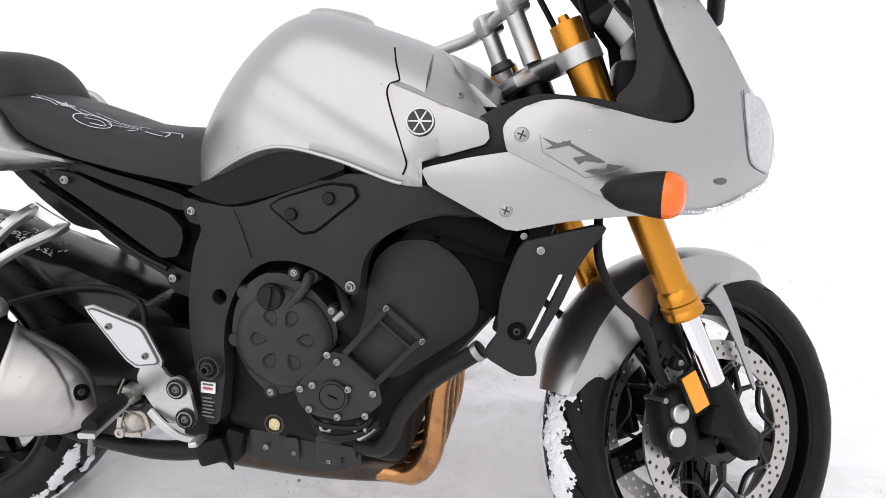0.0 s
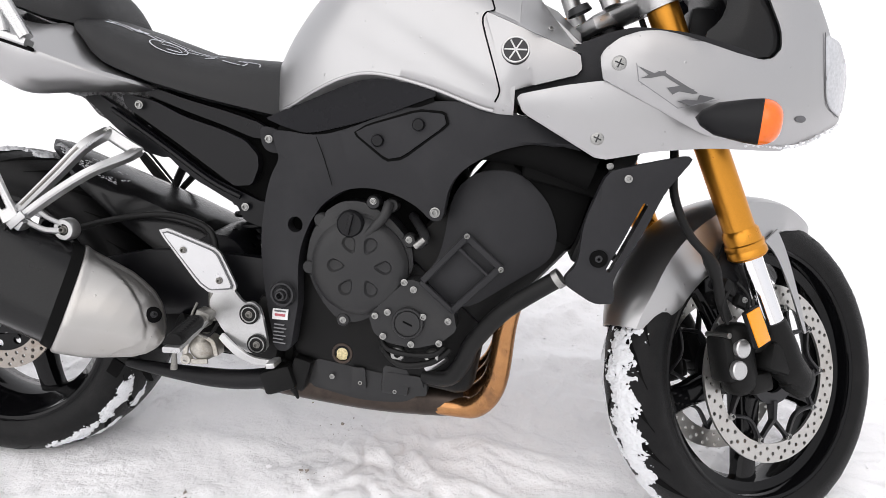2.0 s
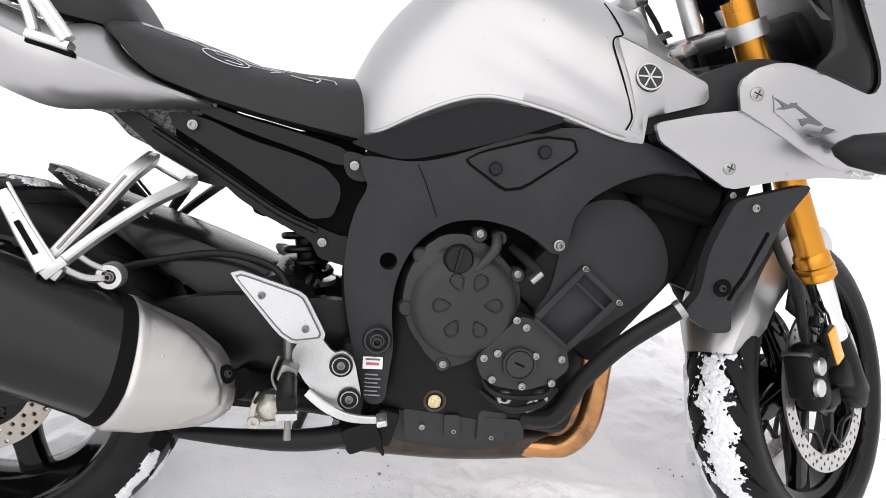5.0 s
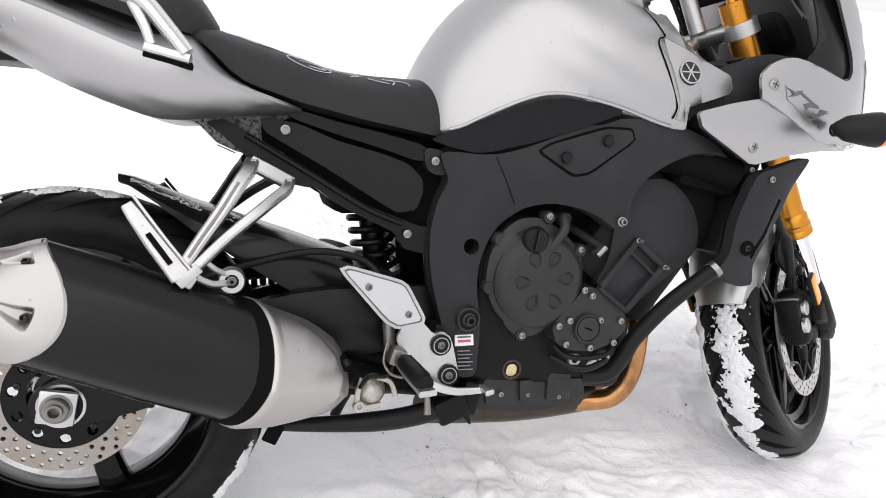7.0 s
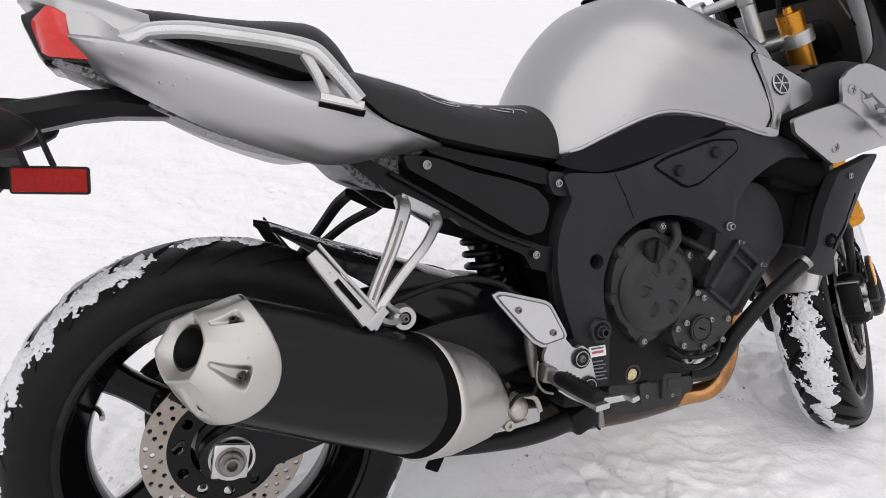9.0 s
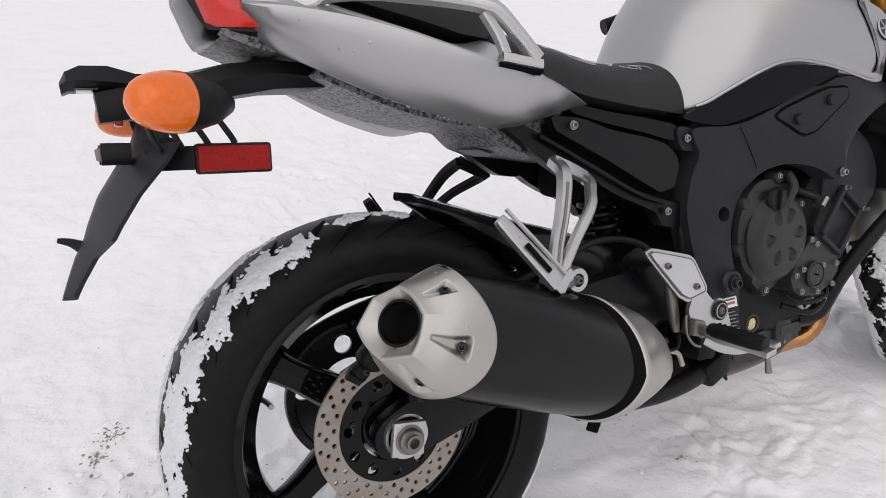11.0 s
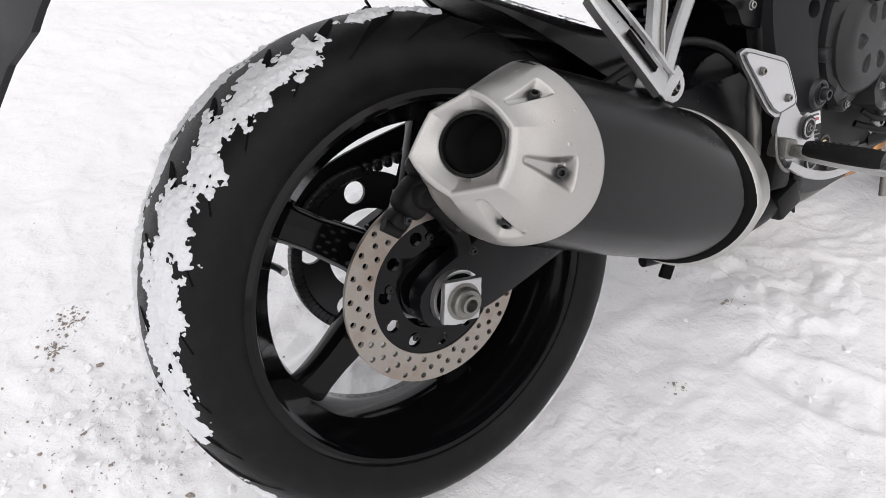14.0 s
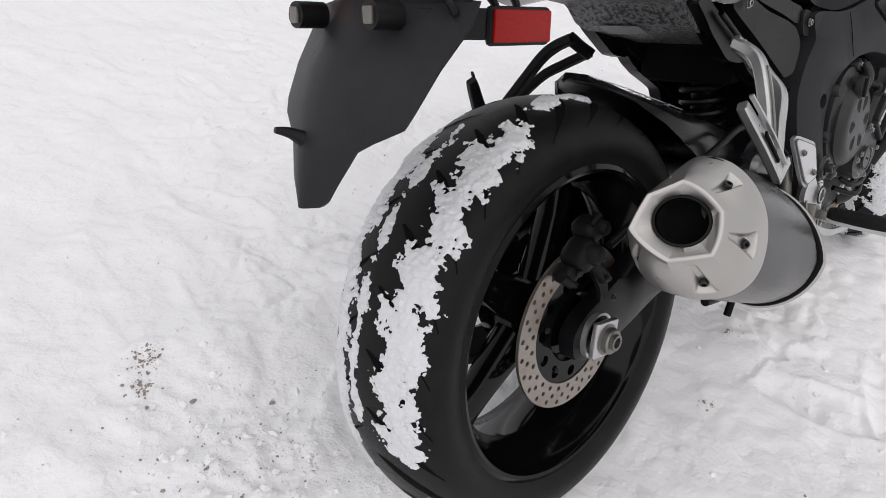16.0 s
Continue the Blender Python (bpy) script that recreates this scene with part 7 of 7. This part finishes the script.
part("hub", lathe([(0.014, -0.052), (0.048, -0.050), (0.054, -0.02), (0.054, 0.02), (0.048, 0.050), (0.014, 0.052)], 36, True), RIM, front_rim)
for k in range(5):
    part("spoke", spoke_mesh(2 * math.pi * k / 5 + 0.92, 0.040, 0.206, 0.056, 0.036, 0.024), RIM, front_rim)
part("tyre", tyre_mesh(*FRONT), RUBBER, front_rim, "black road tyre caked with snow")
part("tread_groove", tread_grooves(*FRONT, 24), HOLE, front_rim)
part("snow_cake", snow_cake(*FRONT, 2.6, 5.0, [(-0.12, 0.34, 0.85, 2.6, 3.9), (0.05, 0.22, 0.8, 3.7, 4.75), (0.75, 0.25, 0.85, 2.7, 4.7)], 8.0, 0.0055, 420, 90),
     CAKE, front_rim, "lumpy white snow pressed on to the tread")
for sgn in (-1, 1):
    fd = part("front_brake_disc", moved(disc_mesh(0.160, 0.1265, 0.005, [(0.135, 30, 0.0), (0.1445, 30, 0.105), (0.1535, 30, 0.03)], 0.0036), Matrix.Translation((0, sgn * 0.062, 0))), DISC, bike, "drilled steel brake disc", STEER)
    part("star_ring", lathe([(0.036, -0.004), (0.056, -0.004), (0.056, 0.004), (0.036, 0.004)], 40, True, centre=(0, sgn * 0.062, 0)), DARKBOLT, fd)
    at = lambda r, a: (r * math.cos(a), sgn * 0.062, r * math.sin(a))
    for k in range(5):
        a0 = radians(-16) + 2 * math.pi * k / 5
        part("star_arm", tube([at(0.050, a0), at(0.088, a0)], [(0, 0.0125), (1, 0.0085)], 8, smooth=False, flat=0.5), DARKBOLT, fd)
        for off in (-0.29, 0.29):
            a1 = a0 + off
            part("star_branch", tube([at(0.084, a0), at(0.104, a0 + 0.62 * off), at(0.124, a1)], [(0, 0.0078), (0.6, 0.0060), (0.85, 0.0072), (1, 0.0100)], 8, flat=0.6), DARKBOLT, fd)
            bolt(tuple(Vector(at(0.1225, a1)) + Vector((0, sgn * 0.0035, 0))), 0.0078, BOLT, fd, d=(0, sgn, 0), name="bobbin", h=0.0035)
        mid_a = a0 + math.pi / 5
        part("star_web", tube([at(0.122, a0 + 0.29), at(0.104, a0 + 0.46), at(0.098, mid_a), at(0.104, mid_a + 0.17), at(0.122, mid_a + 0.34)], 0.0058, 8, flat=0.6), DARKBOLT, fd)


def fork_at(z, dx=0.0):
    return -0.012 - 0.4663 * z + dx


def fpt(z, y, dx=0.0):
    return Vector((fork_at(z, dx), y, z))


for sgn in (-1, 1):
    y = sgn * 0.111
    leg = part("fork_leg", joined(tube([fpt(0.204, y), fpt(0.207, y), fpt(0.210, y), fpt(0.223, y), fpt(0.238, y), fpt(0.250, y), fpt(0.62, y), fpt(0.665, y)], [(0, 0.029), (0.143, 0.030), (0.43, 0.029), (0.571, 0.0265), (0.714, 0.0262), (1, 0.0262)], 28, smooth=False)), GOLD, bike, "gold anodised upside-down fork tube", STEER)
    part("fork_collar", lathe([(0.0262, 0.030), (0.0300, 0.024), (0.0305, 0.006), (0.0325, 0.004), (0.0330, -0.002), (0.0318, -0.004), (0.0318, -0.007), (0.0330, -0.009), (0.0330, -0.018), (0.029, -0.021)], 32, centre=fpt(0.224, y), axis=(-0.42, 0, 0.906)), GOLD, leg)
    part("stanchion", tube([fpt(0.215, y), fpt(0.06, y)], 0.0215, 24, smooth=False), CHROME, leg, "chrome fork stanchion")
    part("axle_clamp", joined(tube([fpt(0.095, y), fpt(0.05, y), fpt(0.02, y), (0.006, y, -0.004)], [(0, 0.024), (0.3, 0.029), (0.7, 0.030), (1, 0.026)], 20), block((-0.045, y, 0.03), (0.07, 0.045, 0.05), (0, 15, 0), 0.010), block((0.005, y, -0.006), (0.062, 0.04, 0.058), (0, 25, 0), 0.018), block((-0.052, y * 0.96, 0.062), (0.06, 0.03, 0.10), (0, -25, 0), 0.012)), SOOTY, leg, "black cast fork foot")
    part("axle_end", lathe([(0.0085, -0.01), (0.0085, 0.006), (0.0125, 0.006), (0.0125, -0.002), (0.016, -0.002), (0.016, -0.02)], 6 * 4, centre=(0.006, sgn * 0.123, -0.004), axis=(0, sgn, 0)), DARKBOLT, leg)
    calbm = joined(block((-0.112, sgn * 0.088, 0.030), (0.056, 0.054, 0.124), (0, -10, 0), 0.020, 3), block((-0.075, sgn * 0.10, 0.06), (0.05, 0.03, 0.035), (0, -10, 0), 0.008), block((-0.078, sgn * 0.10, -0.01), (0.05, 0.03, 0.035), (0, -10, 0), 0.008), block((-0.142, sgn * 0.085, 0.03), (0.022, 0.046, 0.08), (0, -10, 0), 0.008))
    caliper = part("front_brake_caliper", calbm, SOOTY, bike, "black four-piston brake caliper", STEER)
    for x, z in ((-0.129, 0.049), (-0.137, 0.013)):
        part("piston_cap", lathe([(0, 0.003), (0.014, 0.003), (0.016, 0.001), (0.0165, -0.006)], 32, centre=(x + 0.004, sgn * 0.1145, z), axis=(0, sgn, 0)), ALLOY, caliper, "bright round piston cap")
    bolt((-0.083, sgn * 0.116, 0.062), 0.0062, BOLT, caliper, d=(0, sgn, 0))
    bolt((-0.10, sgn * 0.115, 0.088), 0.0055, BOLT, caliper, d=(0, sgn, 0))
    part("pad_pin", tube([(-0.15, sgn * 0.06, 0.07), (-0.15, sgn * 0.11, 0.07)], 0.005, 10, smooth=False), BOLT, caliper)
    refl = part("fork_reflector", block((-0.114, sgn * 0.131, 0.086), (0.034, 0.010, 0.066), (0, -25, 0), 0.003), PLASTIC, bike, "amber reflector on the fork foot", STEER)
    part("amber_face", block((-0.114, sgn * 0.1365, 0.086), (0.030, 0.004, 0.061), (0, -25, 0), 0.0012), AMBER, refl, "amber reflector face")
    part("brake_hose", tube([(-0.262, sgn * 0.10, 0.46), (-0.272, sgn * 0.115, 0.36), (-0.275, sgn * 0.118, 0.295), (-0.245, sgn * 0.118, 0.235), (-0.203, sgn * 0.115, 0.20), (-0.178, sgn * 0.110, 0.165), (-0.163, sgn * 0.105, 0.125), (-0.145, sgn * 0.10, 0.098)], [(0, 0.0068), (0.55, 0.0072), (0.6, 0.0115), (0.68, 0.0115), (0.72, 0.009), (1, 0.009)], 12), HOSE, bike, "black rubber brake hose", STEER)

for sgn in (-1, 1):
    clip = part("hose_bracket", joined(block((-0.150, sgn * 0.108, 0.150), (0.030, 0.014, 0.022), (0, 30, 0), 0.004), block((-0.128, sgn * 0.110, 0.128), (0.020, 0.016, 0.020), (0, 20, 0), 0.004)), SOOTY, bike, "black brake hose bracket", STEER)
    bolt((-0.126, sgn * 0.119, 0.130), 0.006, BOLT, clip, d=(0, sgn, 0))
    part("brake_pipe", tube([(-0.150, sgn * 0.112, 0.150), (-0.165, sgn * 0.112, 0.128), (-0.160, sgn * 0.108, 0.105), (-0.148, sgn * 0.104, 0.090)], 0.0036, 8), HOSE, clip)
    part("sensor_wire", tube([(-0.140, sgn * 0.116, 0.160), (-0.118, sgn * 0.120, 0.135), (-0.112, sgn * 0.112, 0.100), (-0.080, sgn * 0.110, 0.050)], 0.0026, 8), HOSE, clip)

# front mudguard
rings = []
N = 30
for k in range(N + 1):
    s = k / N
    a = radians(165 - 108 * s)
    r = 0.318 + 0.010 * math.sin(s * math.pi)
    wid = lerp_at(s, [(0, 0.045), (0.12, 0.066), (0.45, 0.074), (0.75, 0.070), (0.92, 0.045), (1.0, 0.012)])
    dep = lerp_at(s, [(0, 0.03), (0.12, 0.062), (0.30, 0.075), (0.50, 0.085), (0.62, 0.075), (0.75, 0.045), (1.0, 0.006)])
    outer, inn = [], []
    for q in range(15):
        u = -1 + q / 7
        b = abs(u)
        yy = math.copysign(min(1.0, b / 0.72) ** 0.9, u) * wid if u else 0.0
        fall = 0.018 * min(1, b / 0.72) ** 2.4 + (dep * (b - 0.72) / 0.28 if b > 0.72 else 0)
        outer.append(Vector(((r - fall) * math.cos(a), yy, (r - fall) * math.sin(a))))
        inn.append(Vector(((r - fall - 0.003) * math.cos(a), yy * 0.955, (r - fall - 0.003) * math.sin(a))))
    rings.append(outer + inn[::-1])
guard = part("front_mudguard", loft(rings), SILVER, bike, "silver front mudguard, wet with drops", STEER, sharp=45)
for sgn in (-1, 1):
    part("mudguard_stay", flatbar([(-0.014, sgn * 0.0765, 0.248), (0.008, sgn * 0.0785, 0.216), (0.036, sgn * 0.081, 0.150), (0.064, sgn * 0.081, 0.072)], [(0, 0.040), (0.3, 0.028), (0.65, 0.016), (1, 0.006)], 0.005, (0, sgn, 0)), SILVER, guard)
    part("guard_bracket", block((-0.105, sgn * 0.082, 0.17), (0.10, 0.006, 0.09), (0, 25, 0), 0.002), PLASTIC, guard)

# triple clamps, bar and controls
top = part("top_clamp", joined(
    tube([fpt(0.615, -0.111), fpt(0.612, -0.05, -0.02), fpt(0.612, 0, -0.028), fpt(0.612, 0.05, -0.02), fpt(0.615, 0.111)], [(0, 0.026), (0.5, 0.03), (1, 0.026)], 16, flat=0.55),
    lathe([(0.027, -0.014), (0.036, -0.014), (0.036, 0.014), (0.027, 0.014)], 30, True, centre=fpt(0.615, -0.111), axis=(-0.42, 0, 0.906)),
    lathe([(0.027, -0.014), (0.036, -0.014), (0.036, 0.014), (0.027, 0.014)], 30, True, centre=fpt(0.615, 0.111), axis=(-0.42, 0, 0.906)),
    block(fpt(0.60, 0, -0.055), (0.07, 0.09, 0.025), (0, -25, 0), 0.008)), ALLOY, bike, "cast silver top clamp", STEER)
part("bottom_clamp", joined(block(fpt(0.42, 0, -0.02), (0.07, 0.20, 0.045), (0, -25, 0), 0.012), *[lathe([(0.027, -0.02), (0.036, -0.02), (0.036, 0.02), (0.027, 0.02)], 30, True, centre=fpt(0.42, s * 0.111), axis=(-0.42, 0, 0.906)) for s in (-1, 1)], tube([fpt(0.42, 0, -0.03), fpt(0.60, 0, -0.03)], 0.03, 20, smooth=False)), BLACK, bike, "", STEER)
for sgn in (-1, 1):
    part("bar_riser", joined(tube([fpt(0.62, sgn * 0.048, -0.045), fpt(0.70, sgn * 0.048, -0.04)], 0.016, 16, smooth=False), block(fpt(0.715, sgn * 0.048, -0.035), (0.045, 0.034, 0.04), (0, -25, 0), 0.008)), ALLOY, top)
BAR = fpt(0.715, 0, -0.035)
bar = part("handlebar", tube([BAR + Vector((-0.20, 0.37, -0.025)), BAR + Vector((-0.10, 0.26, -0.012)), BAR + Vector((-0.015, 0.14, 0)), BAR + Vector((0, 0.08, 0)), BAR + Vector((0, -0.08, 0)), BAR + Vector((-0.015, -0.14, 0)), BAR + Vector((-0.10, -0.26, -0.012)), BAR + Vector((-0.20, -0.37, -0.025))], 0.0112, 16), ALLOY, bike, "silver tubular handlebar", STEER)
for sgn in (-1, 1):
    part("grip", tube([BAR + Vector((-0.13, sgn * 0.295, -0.015)), BAR + Vector((-0.205, sgn * 0.38, -0.026))], 0.017, 16, smooth=False), RUBBER, bar)
    part("switch_box", block(BAR + Vector((-0.095, sgn * 0.255, -0.010)), (0.045, 0.05, 0.045), (0, 0, sgn * 40), 0.010), PLASTIC, bar)
    part("lever", tube([BAR + Vector((-0.06, sgn * 0.24, -0.005)), BAR + Vector((-0.07, sgn * 0.30, -0.012)), BAR + Vector((-0.14, sgn * 0.39, -0.025))], 0.006, 10), DARKBOLT, bar)
part("ignition_lock", lathe([(0, 0.012), (0.018, 0.012), (0.022, 0)], 24, centre=fpt(0.62, 0, -0.075), axis=(-0.42, 0, 0.906)), DARKBOLT, top)
part("adjuster_tip", lathe([(0, 0.012), (0.008, 0.012), (0.010, 0)], 18, centre=fpt(0.665, -0.111), axis=(-0.42, 0, 0.906)), GOLD, top)
for y0, dx in ((-0.09, 0.03), (0.02, 0.05), (0.07, 0.02)):
    part("control_cable", tube([fpt(0.80, y0 * 1.5, dx + 0.03), fpt(0.70, y0, dx + 0.035), fpt(0.58, y0 * 0.9, dx + 0.03), fpt(0.48, y0 * 0.7, dx)], 0.0055, 10), HOSE, bike, "", STEER)
